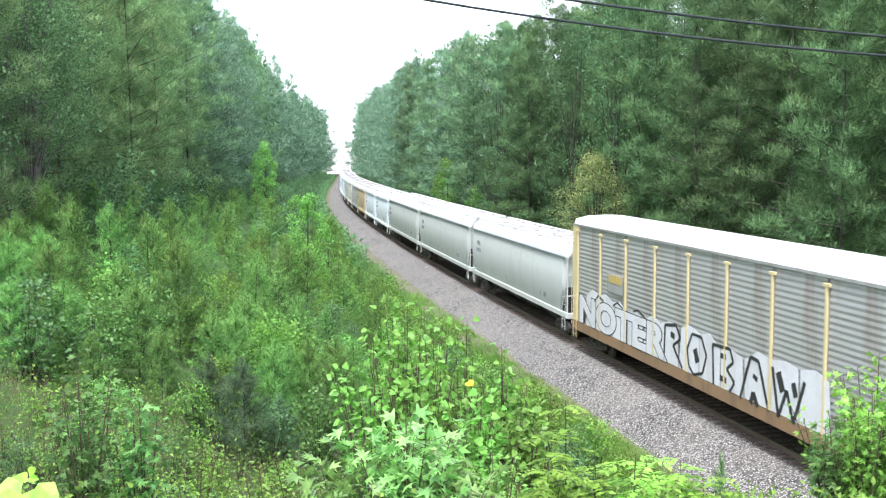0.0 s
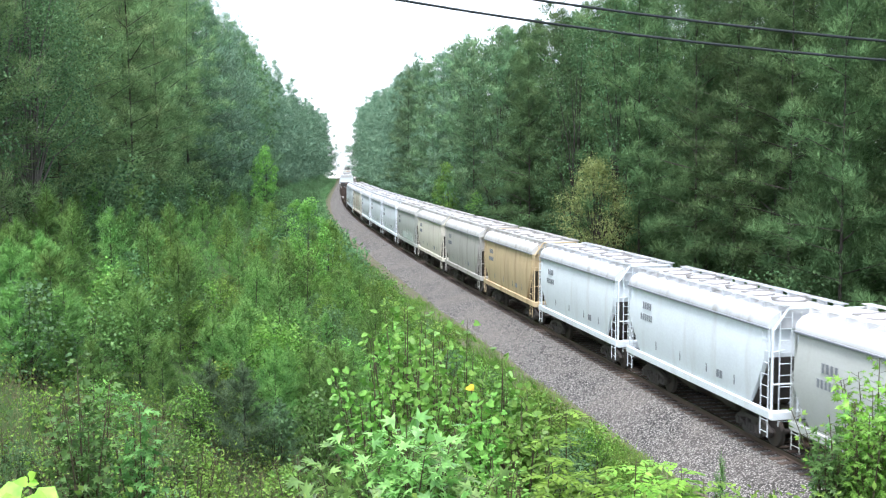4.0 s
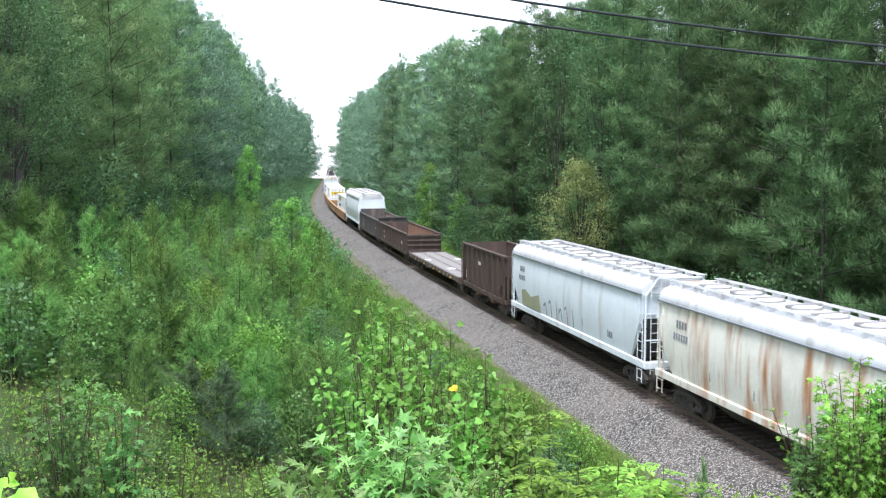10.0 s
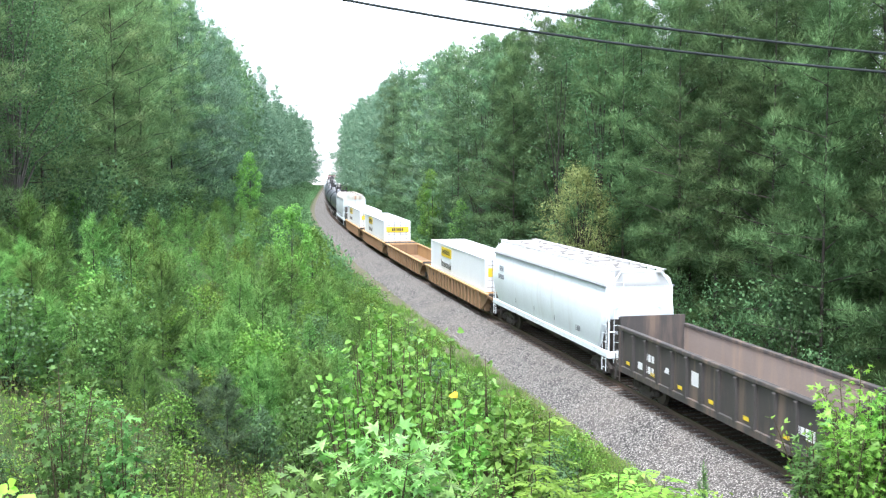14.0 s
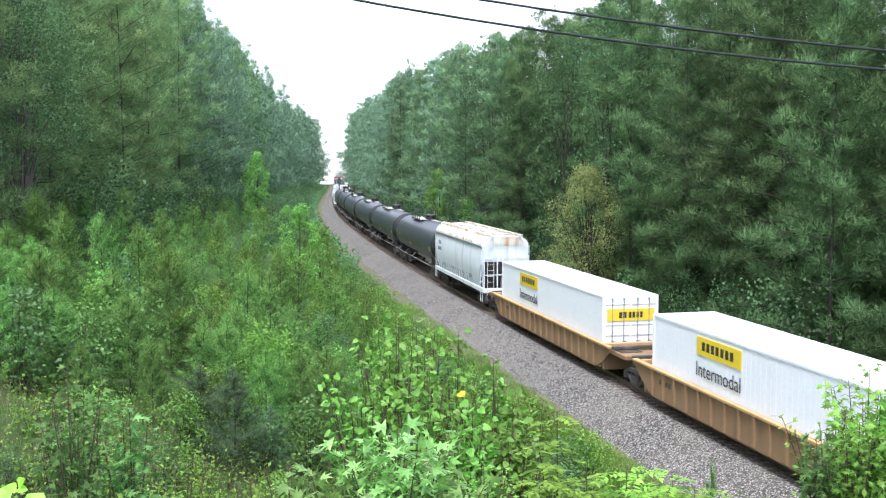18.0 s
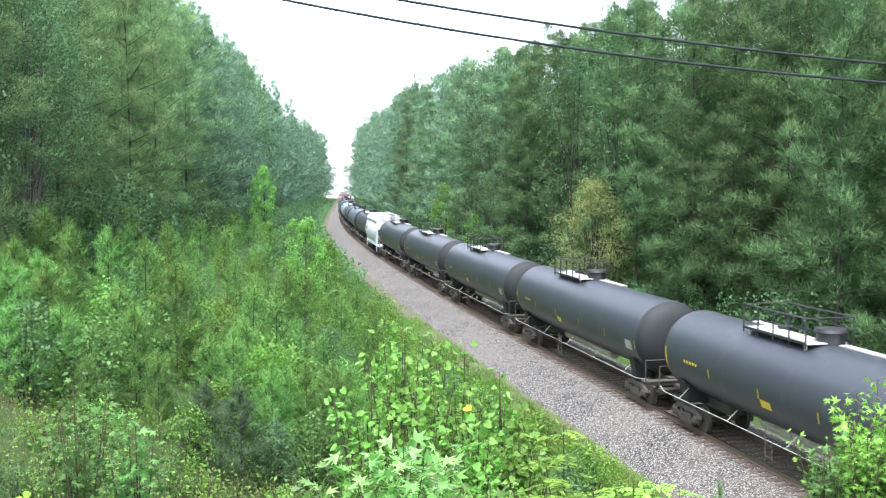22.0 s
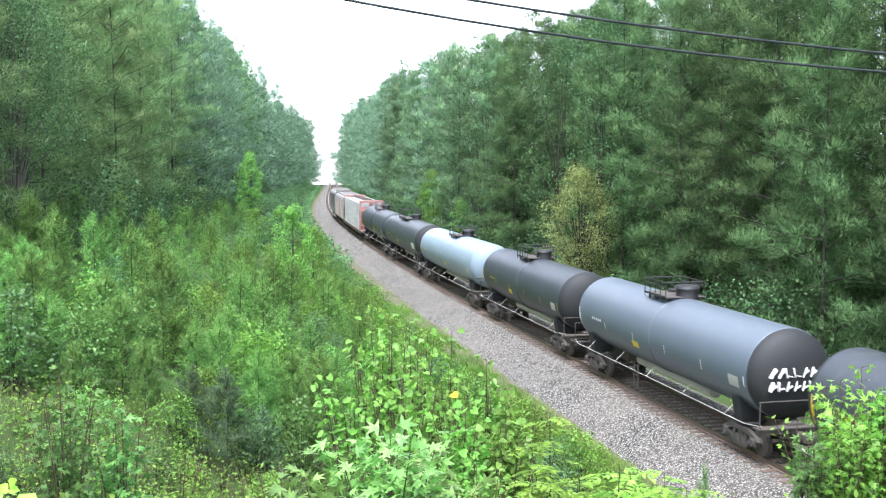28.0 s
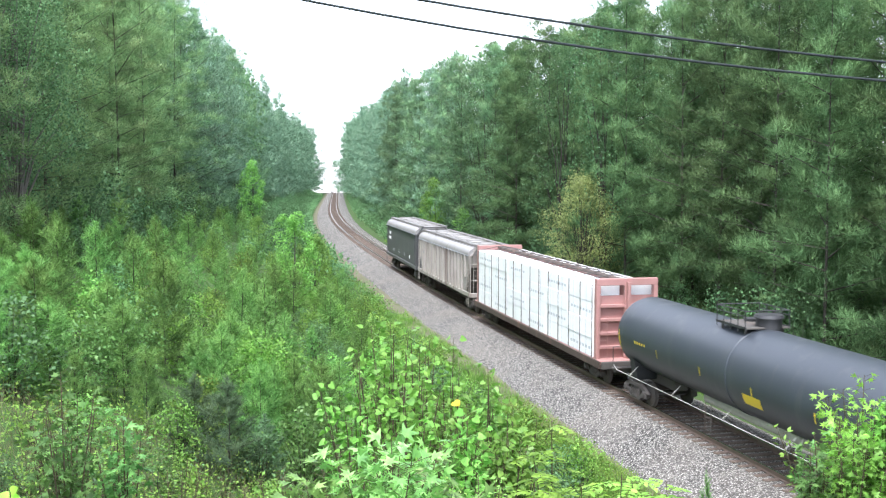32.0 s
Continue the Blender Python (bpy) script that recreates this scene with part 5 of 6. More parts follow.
def tank_car(L, D, col, label, col_head="head", mark="yellow", split=False, rails=True, skid=True, walk_white=True, sill="dirty", big=0.6, mid=2.0, half=1.9, ring=0.0, panel=1.0):
    car = thing("tank_car", label, "rail car", TRAIN)
    h, r, zc, n = L / 2, D / 2, 1.2 + D / 2, 44
    bar = h - 1.35
    prof = [(-bar, r - 0.02), (-bar + 0.03, r)] + ([(ring - 0.12, r), (ring - 0.1, r + 0.025), (ring + 0.1, r + 0.025), (ring + 0.12, r)] if split else []) + [(bar - 0.03, r), (bar, r - 0.02)]
    v, f = [], []
    for y, q in prof:
        v += [(q * math.sin(2 * math.pi * i / n), y, zc + q * math.cos(2 * math.pi * i / n)) for i in range(n)]
    for j in range(len(prof) - 1):
        f += [(j * n + i, j * n + (i + 1) % n, j * n + n + (i + 1) % n, j * n + n + i) for i in range(n)]
    barrel = part("barrel", Shape().add(v, f), col, car, smooth=30)
    for e in (-1, 1):
        hp = [(0.0, r - 0.02), (0.12, r * 0.975), (0.26, r * 0.92), (0.42, r * 0.8), (0.55, r * 0.58), (0.63, r * 0.3), (0.66, 0.02)]
        v = [(q * math.sin(2 * math.pi * i / n), e * (bar + y), zc + q * math.cos(2 * math.pi * i / n)) for y, q in hp for i in range(n)]
        f = [(j * n + i, j * n + (i + 1) % n, j * n + n + (i + 1) % n, j * n + n + i) for j in range(len(hp) - 1) for i in range(n)]
        part("head", Shape().add(v, f), col_head, car, "dished black tank head, darkened for shade" if col_head == "head" else "", smooth=40)

    def patch(sh, y0, y1, a0, a1, side=-1, k=4):
        rr = r + 0.006
        v = [(side * rr * math.sin(radians(a0 + (a1 - a0) * i / k)), y, zc + rr * math.cos(radians(a0 + (a1 - a0) * i / k))) for i in range(k + 1) for y in (y0, y1)]
        return sh.add(v, [(2 * i, 2 * i + 1, 2 * i + 3, 2 * i + 2) for i in range(k)])

    for side in (-1, 1):
        for i in range(6):
            y = -bar + 0.12 + (2 * bar - 0.3) * i / 5
            part("stripe", patch(Shape(), y, y + 0.055, 93, 106, side), mark, barrel)
        part("end_band", patch(Shape(), bar - 0.06, bar - 0.11, 82, 116, side), mark, barrel)
        sh = Shape()
        for i in range(5):
            patch(sh, bar - 2.6 + i * 0.22, bar - 2.48 + i * 0.22, 92, 96, side, 1)
        part("lettering_bars", sh, mark, barrel, "plain bars of lettering")
        part("warning_panel", patch(Shape(), panel if big < 1 else -2.2, (panel if big < 1 else -2.2) + big, 105, 105 + 18 * min(big, 0.8), side), "yellow", barrel, "yellow warning panel")
    for side in (-1, 1):
        if half > 1.5 and not walk_white:
            part("data_panel", patch(Shape(), -bar + 0.5, -bar + 1.8, 94, 114, side), "chalk", barrel, "white data panel")
        else:
            part("data_panel", patch(Shape(), -bar + 0.5, -bar + 1.15, 96, 111, side), "dirty", barrel, "faded grey data panel")
    zt = zc + r
    y0, y1 = mid - half, mid + half
    part("platform", Shape().box(-0.8, 0.15 if half > 1.5 else 0.8, y0, y1, zt + 0.02, zt + 0.07, 0.01).box(-0.7, -0.64, y0 + 0.2, y0 + 0.3, zt - 0.25, zt + 0.03).box(-0.7, -0.64, y1 - 0.3, y1 - 0.2, zt - 0.25, zt + 0.03).box(0.64, 0.7, y0 + 0.2, y0 + 0.3, zt - 0.25, zt + 0.03).box(0.64, 0.7, y1 - 0.3, y1 - 0.2, zt - 0.25, zt + 0.03), "dirty" if walk_white else "under", car, "grated top platform")
    if walk_white:
        part("top_walkway", Shape().box(0.12, 0.45, y0 - 3.0, y0 - 0.25, zt + 0.0, zt + 0.04).box(0.2, 0.5, y1 - 0.3, y1 + 1.2, zt + 0.0, zt + 0.04), "dirty", car, "pale anti-slip walkway")
    tall, bore = (0.82, 0.028) if half > 1.5 else (0.62, 0.018)
    if rails:
        sh = Shape()
        for x in (-0.8, 0.8):
            for i in range(5):
                y = y0 + 0.05 + (y1 - y0 - 0.1) * i / 4
                sh.tube((x, y, zt - 0.1), (x, y, zt + tall), bore, 5)
            sh.tube((x, y0 + 0.05, zt + tall), (x, y1 - 0.05, zt + tall), bore, 5).tube((x, y0 + 0.05, zt + 0.45), (x, y1 - 0.05, zt + 0.45), 0.016, 5)
            sh.box(x - 0.012, x + 0.012, y0, y1, zt + 0.02, zt + 0.1)
        for y in (y0 + 0.05, y1 - 0.05):
            sh.tube((-0.8, y, zt + tall), (0.8, y, zt + tall), 0.022, 5)
        part("platform_railing", sh, "ink", car, "black pipe railing")
    yv = y0 + 0.3
    part("valve_housing", Shape().tube((0.2, yv, zt - 0.05), (0.2, yv, zt + 0.36), 0.42, 20).tube((0.2, yv, zt + 0.36), (0.2, yv, zt + 0.46), 0.5, 20, 0.46), "ink", car, smooth=40)
    yv = mid + 0.55 * half
    part("manway", Shape().tube((0.25, yv, zt - 0.05), (0.25, yv, zt + 0.12), 0.22, 16).tube((0.25, yv, zt + 0.12), (0.25, yv, zt + 0.17), 0.25, 16), "ink", car, smooth=40)
    for side in (-1, 1):
        sh = Shape().bent([Vector((side * 1.3, -h + 0.55, 1.2)), Vector((side * 1.48, -h + 1.3, 1.14)), Vector((side * 1.48, h - 1.3, 1.14)), Vector((side * 1.3, h - 0.55, 1.2))], 0.014, 6)
        for i in range(5):
            y = -h + 2.6 + (L - 5.2) * i / 4
            sh.tube((side * 1.48, y, 1.14), (side * 1.1, y, 1.5), 0.012, 5)
        part("side_handrail", sh, sill, car, "pale pipe handrail along the side")
    for e in (-1, 1):
        y = e * (h - 2.3)
        part("stub_sill", Shape().box(-0.28, 0.28, min(e * (h - 0.8), e * (h - 4.2)), max(e * (h - 0.8), e * (h - 4.2)), 0.78, 1.2, 0.02).box(-1.35, 1.35, e * (h - 0.72) - 0.12, e * (h - 0.72) + 0.12, 0.92, 1.06, 0.01), "under", car)
        part("saddle", Shape().prism([(-1.1, 0.95), (1.1, 0.95), (1.25, 1.75), (0.75, 1.4), (0, 1.28), (-0.75, 1.4), (-1.25, 1.75)], y - 0.25, y + 0.25), "head", car)
        part("end_platform", Shape().box(-1.4, 1.4, min(e * (h - 0.55), e * (h - 0.95)), max(e * (h - 0.55), e * (h - 0.95)), 1.07, 1.11).tube((-1.35, e * (h - 0.6), 1.1), (-1.35, e * (h - 0.6), 1.95), 0.02, 5).tube((1.35, e * (h - 0.6), 1.1), (1.35, e * (h - 0.6), 1.95), 0.02, 5).tube((-1.35, e * (h - 0.6), 1.95), (1.35, e * (h - 0.6), 1.95), 0.02, 5), "under", car)
    if skid:
        part("bottom_shroud", Shape().tube((-0.15, -3.0, 1.12), (-0.15, 3.4, 1.12), 0.24, 12), "dirty", car, "grey bottom valve shroud", smooth=40)
    for side in (-1, 1):
        part("ladder", ladder(side * 1.5, 0.9, 0.5, 1.5, 0.42), "under", car)
    running_gear(car, L)
    return car


def writing(words, size, grow=0.0, mat="ink"):
    """Letters as a flat mesh lying in x, y."""
    cu = bpy.data.curves.new("letters", "FONT")
    cu.body, cu.size, cu.extrude, cu.align_x, cu.offset = words, size, 0.004, "CENTER", grow
    ob = bpy.data.objects.new("letters", cu)
    me = bpy.data.meshes.new_from_object(ob)
    bpy.data.objects.remove(ob)
    bpy.data.curves.remove(cu)
    me.materials.clear()
    me.materials.append(M[mat])
    return me


def autorack(L):
    car = thing("autorack_car", "tall enclosed car carrier with silver ribbed sides and painted scrawl", "rail car", TRAIN)
    h, w, H = L / 2, 1.5, 6.2
    part("roof", Shape().prism([(-w, H - 0.42), (-w + 0.12, H - 0.16), (-0.8, H - 0.03), (0, H), (0.8, H - 0.03), (w - 0.12, H - 0.16), (w, H - 0.42)], -h + 0.5, h - 0.5), "roof_white", car, "white ribless roof", smooth=30)
    part("floor_frame", Shape().box(-w, w, -h + 0.4, h - 0.4, 0.95, 1.15, 0.02).box(-0.4, 0.4, -h + 0.8, h - 0.8, 0.6, 0.95), "ochre", car)
    n = 9
    step_y = (L - 2.2) / n
    sh, y0, y1 = Shape(), 0.06, step_y - 0.06
    rows = 48
    prof = []
    for i in range(rows + 1):
        z = 1.3 + (H - 0.45 - 1.3) * i / rows
        prof.append((0.0 if i % 2 else 0.015, z))
    v = [(a, y, z) for a, z in prof for y in (y0, y1)]
    sh.add(v, [(2 * i, 2 * i + 1, 2 * i + 3, 2 * i + 2) for i in range(rows)])
    panel = sh.mesh("side_panel", M["silver"])
    post = Shape().box(-0.04, 0.04, -0.055, 0.055, 1.3, H - 0.62, 0.012).box(-0.05, 0.05, -0.16, 0.16, H - 0.72, H - 0.62, 0.01).mesh("post", M["buff"])
    for side in (-1, 1):
        part("side_sill", Shape().box(min(side * (w - 0.1), side * (w + 0.04)), max(side * (w - 0.1), side * (w + 0.04)), -h + 0.45, h - 0.45, 0.86, 1.3, 0.02), "mud" if side > 0 else "ochre", car, "brown side sill")
        part("top_chord", Shape().box(min(side * (w - 0.1), side * (w + 0.03)), max(side * (w - 0.1), side * (w + 0.03)), -h + 0.5, h - 0.5, H - 0.47, H - 0.36, 0.01), "silver", car)
        for i in range(n + 1):
            p = part("post", post, "buff", car)
            p.matrix_basis = pose(side * (w + 0.02), -h + 1.1 + step_y * i, 0)
            if i < n:
                q = part("side_panel", panel, "silver", car)
                q.matrix_basis = pose(side * (w - 0.02), -h + 1.1 + step_y * i, 0)
    for e in (-1, 1):
        sh = Shape().box(-w + 0.02, w - 0.02, e * (h - 0.5) - 0.06, e * (h - 0.5) + 0.06, 1.1, H - 0.4, 0.02)
        for x in (-0.9, -0.3, 0.3, 0.9):
            sh.box(x - 0.05, x + 0.05, e * (h - 0.42) - 0.05, e * (h - 0.42) + 0.05, 1.15, H - 0.5, 0.01)
        part("end_door", sh, "buff", car, "buff folding end door")
        for sx in (-1, 1):
            part("corner_panel", Shape().box(min(sx * (w - 0.08), sx * (w + 0.02)), max(sx * (w - 0.08), sx * (w + 0.02)), min(e * (h - 0.45), e * (h - 1.08)), max(e * (h - 0.45), e * (h - 1.08)), 1.3, H - 0.45, 0.01), "buff", car, "buff corner panel")
        part("ladder", ladder(-w - 0.06, e * (h - 0.85), 0.5, 2.6), "buff", car)
    # sprayed block letters: a broken white ground, black outlines and counters
    x0 = -w - 0.03
    rr = random.Random(3)
    tops = [2.75 + 0.16 * math.sin(i * 1.3) + rr.uniform(-0.08, 0.08) for i in range(13)]
    for i in range(12):
        y = h - 2.35 - i * 1.62
        t0, t1 = tops[i], tops[i + 1]
        lean = rr.uniform(-0.12, 0.12)
        part("white_scrawl", Shape().slab([(y, 1.32), (y - 1.55, 1.32), (y - 1.52 + lean, t1), (y - 0.75, max(t0, t1) + rr.uniform(0.0, 0.18)), (y - 0.06 + lean, t0)], x0 - 0.012, x0 - 0.004), "spray", car, "white spray-painted block letter")
    t = part("black_outline", writing("NOTER", 1.75, 0.125, "ink"), "ink", car, "black spray-painted outline of a word")
    t.matrix_basis = pose(x0 - 0.016, h - 6.1, 1.4, 90, 0, -90) @ Matrix.Diagonal((1.62, 0.95, 1.0, 1.0))
    t = part("white_scrawl", writing("NOTER", 1.75, 0.08, "spray"), "spray", car, "white spray-painted letters of a word")
    t.matrix_basis = pose(x0 - 0.022, h - 6.1, 1.4, 90, 0, -90) @ Matrix.Diagonal((1.62, 0.95, 1.0, 1.0))

    def stroke(pts, wide):
        """A black stroke on the letters, through (y, z) points."""
        sh = Shape()
        for (ya, za), (yb, zb) in zip(pts[:-1], pts[1:]):
            d = math.hypot(yb - ya, zb - za)
            oy, oz = -(zb - za) / d * wide / 2, (yb - ya) / d * wide / 2
            sh.slab([(ya + oy, za + oz), (yb + oy, zb + oz), (yb - oy, zb - oz), (ya - oy, za - oz)], x0 - 0.026, x0 - 0.018)
        part("black_scrawl", sh, "ink", car, "black spray-painted stroke")

    # five bulging shapes of different strokes, as (along, up) points and widths
    shapes = [[([(0.0, 1.36), (0.05, 2.7), (0.9, 2.85), (1.25, 2.4), (0.7, 2.05), (1.4, 1.36)], 0.12), ([(0.5, 2.45), (0.8, 2.4)], 0.22)],
              [([(0.15, 1.6), (0.0, 2.2), (0.35, 2.8), (1.0, 2.8), (1.35, 2.2), (1.1, 1.55), (0.5, 1.36), (0.15, 1.6)], 0.1), ([(0.55, 2.3), (0.75, 1.85)], 0.3)],
              [([(0.1, 1.36), (0.0, 2.75), (1.1, 2.8), (1.3, 2.4), (0.9, 2.1), (1.4, 1.75), (1.1, 1.36)], 0.11), ([(0.5, 2.48), (0.85, 2.48)], 0.18), ([(0.5, 1.72), (0.9, 1.7)], 0.2)],
              [([(0.0, 1.36), (0.55, 2.85), (1.0, 2.8), (1.6, 1.36)], 0.13), ([(0.6, 1.36), (0.75, 1.75), (1.0, 1.36)], 0.2), ([(0.72, 2.3), (0.95, 2.2)], 0.16)],
              [([(0.0, 2.85), (0.35, 1.4), (0.75, 2.3), (1.1, 1.4), (1.6, 2.75)], 0.14), ([(0.3, 2.75), (0.55, 2.2)], 0.3), ([(1.05, 2.6), (1.2, 2.2)], 0.24)]]
    for i, glyph in enumerate(shapes):
        y = h - 10.8 - i * 1.95
        for pts, wide in glyph:
            stroke([(y - 1.12 * u, z - 0.04 * i) for u, z in pts], 1.0 * wide)
    for i in range(3):
        y = h - 3.4 - i * 2.2
        stroke([(y, 2.55 + 0.1 * i), (y - 0.5, 2.86), (y - 1.1, 2.7)], 0.08)
    plate = part("company_plate", Shape().box(-w - 0.05, -w - 0.02, h - 6.6, h - 4.9, 3.2, 4.0, 0.01), "silver", car, "plain panel with a faded emblem")
    part("emblem", bars(Shape(), -w - 0.055, h - 6.5, 3.62, 1, 3, 0.4, 0.34, 0.08), "emblem", plate, "plain bars of the emblem")
    running_gear(car, L, 2.6)
    return car


def gondola(L, top, col, inside, label, raised=0.0, ribs=14):
    car = thing("gondola_car", label, "rail car", TRAIN)
    h, w = L / 2, 1.5
    part("floor", Shape().box(-w + 0.1, w - 0.1, -h + 0.6, h - 0.6, 1.05, 1.15), inside, car, "bare rusty floor")
    for side in (-1, 1):
        wall = part("side_wall", Shape().box(min(side * (w - 0.1), side * (w - 0.03)), max(side * (w - 0.1), side * (w - 0.03)), -h + 0.5, h - 0.5, 0.95, top), col, car)
        part("lining", Shape().box(min(side * (w - 0.125), side * (w - 0.1)), max(side * (w - 0.125), side * (w - 0.1)), -h + 0.6, h - 0.6, 1.15, top - 0.06), inside, wall, "rust-orange inner face")
        part("top_chord", Shape().box(min(side * (w - 0.16), side * (w + 0.06)), max(side * (w - 0.16), side * (w + 0.06)), -h + 0.5, h - 0.5, top - 0.05, top + 0.09, 0.02), col, car)
        part("side_sill", Shape().box(min(side * (w - 0.06), side * (w + 0.05)), max(side * (w - 0.06), side * (w + 0.05)), -h + 0.5, h - 0.5, 0.86, 1.12, 0.02), col, car)
        rib = Shape().prism([(0, 0.95), (side * 0.11, 1.1), (side * 0.11, top - 0.12), (0, top - 0.02)], -0.09, 0.09).mesh("rib", M[col])
        for i in range(ribs):
            p = part("rib", rib, col, car)
            p.matrix_basis = pose(side * (w - 0.03), -h + 0.9 + (L - 1.8) * i / (ribs - 1), 0)
        part("marks", bars(bars(Shape(), side * (w - 0.025), h - 3.9, 1.75, 2, 3, 0.2, 0.26, 0.1), side * (w - 0.025), -h + 2.6, 1.6, 1, 3, 0.16, 0.22, 0.08), "chalk", car, "plain bars of white lettering")
        gr = random.Random(int(L * 10) + side)
        gap = (L - 1.8) / (ribs - 1)
        for i in range(ribs - 1):
            y = -h + 0.9 + gap * (i + 0.25)
            if i % 2 == 0:
                part("reflector", bars(Shape(), side * (w - 0.025), y + 0.1, 1.25, 1, 1, 0.32, 0.13, 0.0), "yellow", car, "yellow reflector")
            elif gr.random() < 0.6:
                part("paint_patch", bars(Shape(), side * (w - 0.025), y, 1.2 + gr.uniform(0, 0.5), 1, 1, gr.uniform(0.3, 0.55), gr.uniform(0.2, 0.6), 0.0, gr.uniform(-0.2, 0.2)), "chalk" if raised or gr.random() < 0.4 else "dirty", car, "worn patch of white paint")
    for e in (-1, 1):
        sh = Shape().box(-w + 0.1, w - 0.1, min(e * (h - 0.5), e * (h - 0.6)), max(e * (h - 0.5), e * (h - 0.6)), 0.9, top + raised)
        for z in np.linspace(1.2, top + raised - 0.1, 4):
            sh.box(-w + 0.05, w - 0.05, e * (h - 0.45) - 0.07, e * (h - 0.45) + 0.07, z - 0.06, z + 0.06, 0.015)
        part("end_wall", sh, col, car)
        part("ladder", ladder(-w - 0.1, e * (h - 0.75), 0.5, top), col, car)
    part("center_sill", Shape().box(-0.3, 0.3, -h + 0.7, h - 0.7, 0.62, 1.05), "under", car)
    running_gear(car, L)
    return car


def open_hopper(L, top, label):
    car = thing("open_hopper_car", label, "rail car", TRAIN)
    h, w = L / 2, 1.5
    col = "mud"
    for side in (-1, 1):
        part("side_wall", Shape().slab([(-h + 0.6, 2.5), (-h + 2.4, 1.15), (h - 2.4, 1.15), (h - 0.6, 2.5), (h - 0.6, top), (-h + 0.6, top)], min(side * (w - 0.1), side * (w - 0.04)), max(side * (w - 0.1), side * (w - 0.04))), col, car)
        part("top_chord", Shape().box(min(side * (w - 0.14), side * (w + 0.07)), max(side * (w - 0.14), side * (w + 0.07)), -h + 0.5, h - 0.5, top - 0.02, top + 0.12, 0.02), col, car)
        part("side_sill", Shape().box(min(side * (w - 0.08), side * (w + 0.05)), max(side * (w - 0.08), side * (w + 0.05)), -h + 0.5, h - 0.5, 0.95, 1.2, 0.02), col, car)
        rib = Shape().prism([(0, 1.15), (side * 0.13, 1.25), (side * 0.13, top - 0.1), (0, top)], -0.07, 0.07).mesh("rib", M[col])
        for i in range(9):
            p = part("rib", rib, col, car)
            p.matrix_basis = pose(side * (w - 0.04), -h + 0.75 + (L - 1.5) * i / 8, 0)
        part("marks", bars(Shape(), side * (w - 0.03), 0.6, 2.6, 1, 3, 0.16, 0.2, 0.07), "chalk", car, "plain bars of white lettering")
    part("floor_sheets", Shape().slab([(-h + 0.6, 2.5), (-1.8, 0.6), (0, 1.3), (1.8, 0.6), (h - 0.6, 2.5), (h - 0.6, 2.6), (1.8, 0.75), (0, 1.4), (-1.8, 0.75), (-h + 0.6, 2.6)], -w + 0.1, w - 0.1), "rust", car, "sloping rusty floor sheets")
    for e in (-1, 1):
        sh = Shape().box(-w + 0.1, w - 0.1, min(e * (h - 0.6), e * (h - 0.52)), max(e * (h - 0.6), e * (h - 0.52)), 2.4, top + 0.1)
        part("end_wall", sh, col, car)
        for x in (-1.35, -0.5, 0.5, 1.35):
            part("end_post", Shape().box(x - 0.06, x + 0.06, e * (h - 0.5) - 0.07, e * (h - 0.5) + 0.07, 1.0, top), col, car)
        part("end_sill", Shape().box(-w + 0.1, w - 0.1, e * (h - 0.6) - 0.12, e * (h - 0.6) + 0.12, 0.95, 1.2), col, car)
        part("ladder", ladder(-w - 0.12, e * (h - 0.8), 0.5, top), col, car)
    part("center_sill", Shape().box(-0.3, 0.3, -h + 0.7, h - 0.7, 0.7, 1.1), "under", car)
    running_gear(car, L)
    return car


def flat_car(L):
    car = thing("flat_car", "empty brown flat car with worn plank deck, yellow marks", "rail car", TRAIN)
    h, w = L / 2, 1.5
    board = Shape().box(-0.46, 0.46, -0.29, 0.29, 1.1, 1.18, 0.008).mesh("deck_board", M["deckwood"])
    n = int((L - 1.2) / 0.6)
    for lane in (-0.98, 0.0, 0.98):
        for i in range(n):
            p = part("deck_board", board, "deckwood", car)
            p.matrix_basis = pose(lane, -h + 0.9 + 0.6 * i, 0.006 * ((i * 7 + int(lane * 3)) % 3))
    for x in (-0.49, 0.49):
        part("deck_strip", Shape().box(x - 0.02, x + 0.02, -h + 0.6, h - 0.6, 1.1, 1.2), "coal", car)
    for side in (-1, 1):
        part("side_sill", Shape().box(min(side * (w - 0.06), side * w), max(side * (w - 0.06), side * w), -h + 0.5, h - 0.5, 0.86, 1.21, 0.015), "dirty_sill", car, "grimy grey side sill")
        sh = Shape()
        for i in range(16):
            y = -h + 1.0 + (L - 2) * i / 15
            sh.box(min(side * w, side * (w + 0.09)), max(side * w, side * (w + 0.09)), y - 0.09, y + 0.09, 0.92, 1.14, 0.01)
        part("stake_pockets", sh, "mud", car)
        part("yellow_marks", bars(Shape(), side * (w + 0.003), -h + 0.9, 0.88, 1, 9, 0.5, 0.09, (L - 7) / 9), "yellow", car, "worn yellow edge marks")
        part("white_marks", Shape().box(min(side * 1.0, side * 1.35), max(side * 1.0, side * 1.35), 2.2, 3.1, 1.2, 1.212).box(min(side * 0.5, side * 1.0), max(side * 0.5, side * 1.0), -4.2, -3.4, 1.2, 1.212), "chalk", car, "white painted patches on the deck")
    part("center_sill", Shape().slab([(-h + 0.8, 1.1), (-h + 0.8, 0.75), (-h + 4, 0.72), (-h + 5.5, 0.5), (h - 5.5, 0.5), (h - 4, 0.72), (h - 0.8, 0.75), (h - 0.8, 1.1)], -0.4, 0.4), "under", car)
    for e in (-1, 1):
        part("end_sill", Shape().box(-w, w, e * (h - 0.525) - 0.075, e * (h - 0.525) + 0.075, 0.75, 1.22, 0.01), "mud", car)
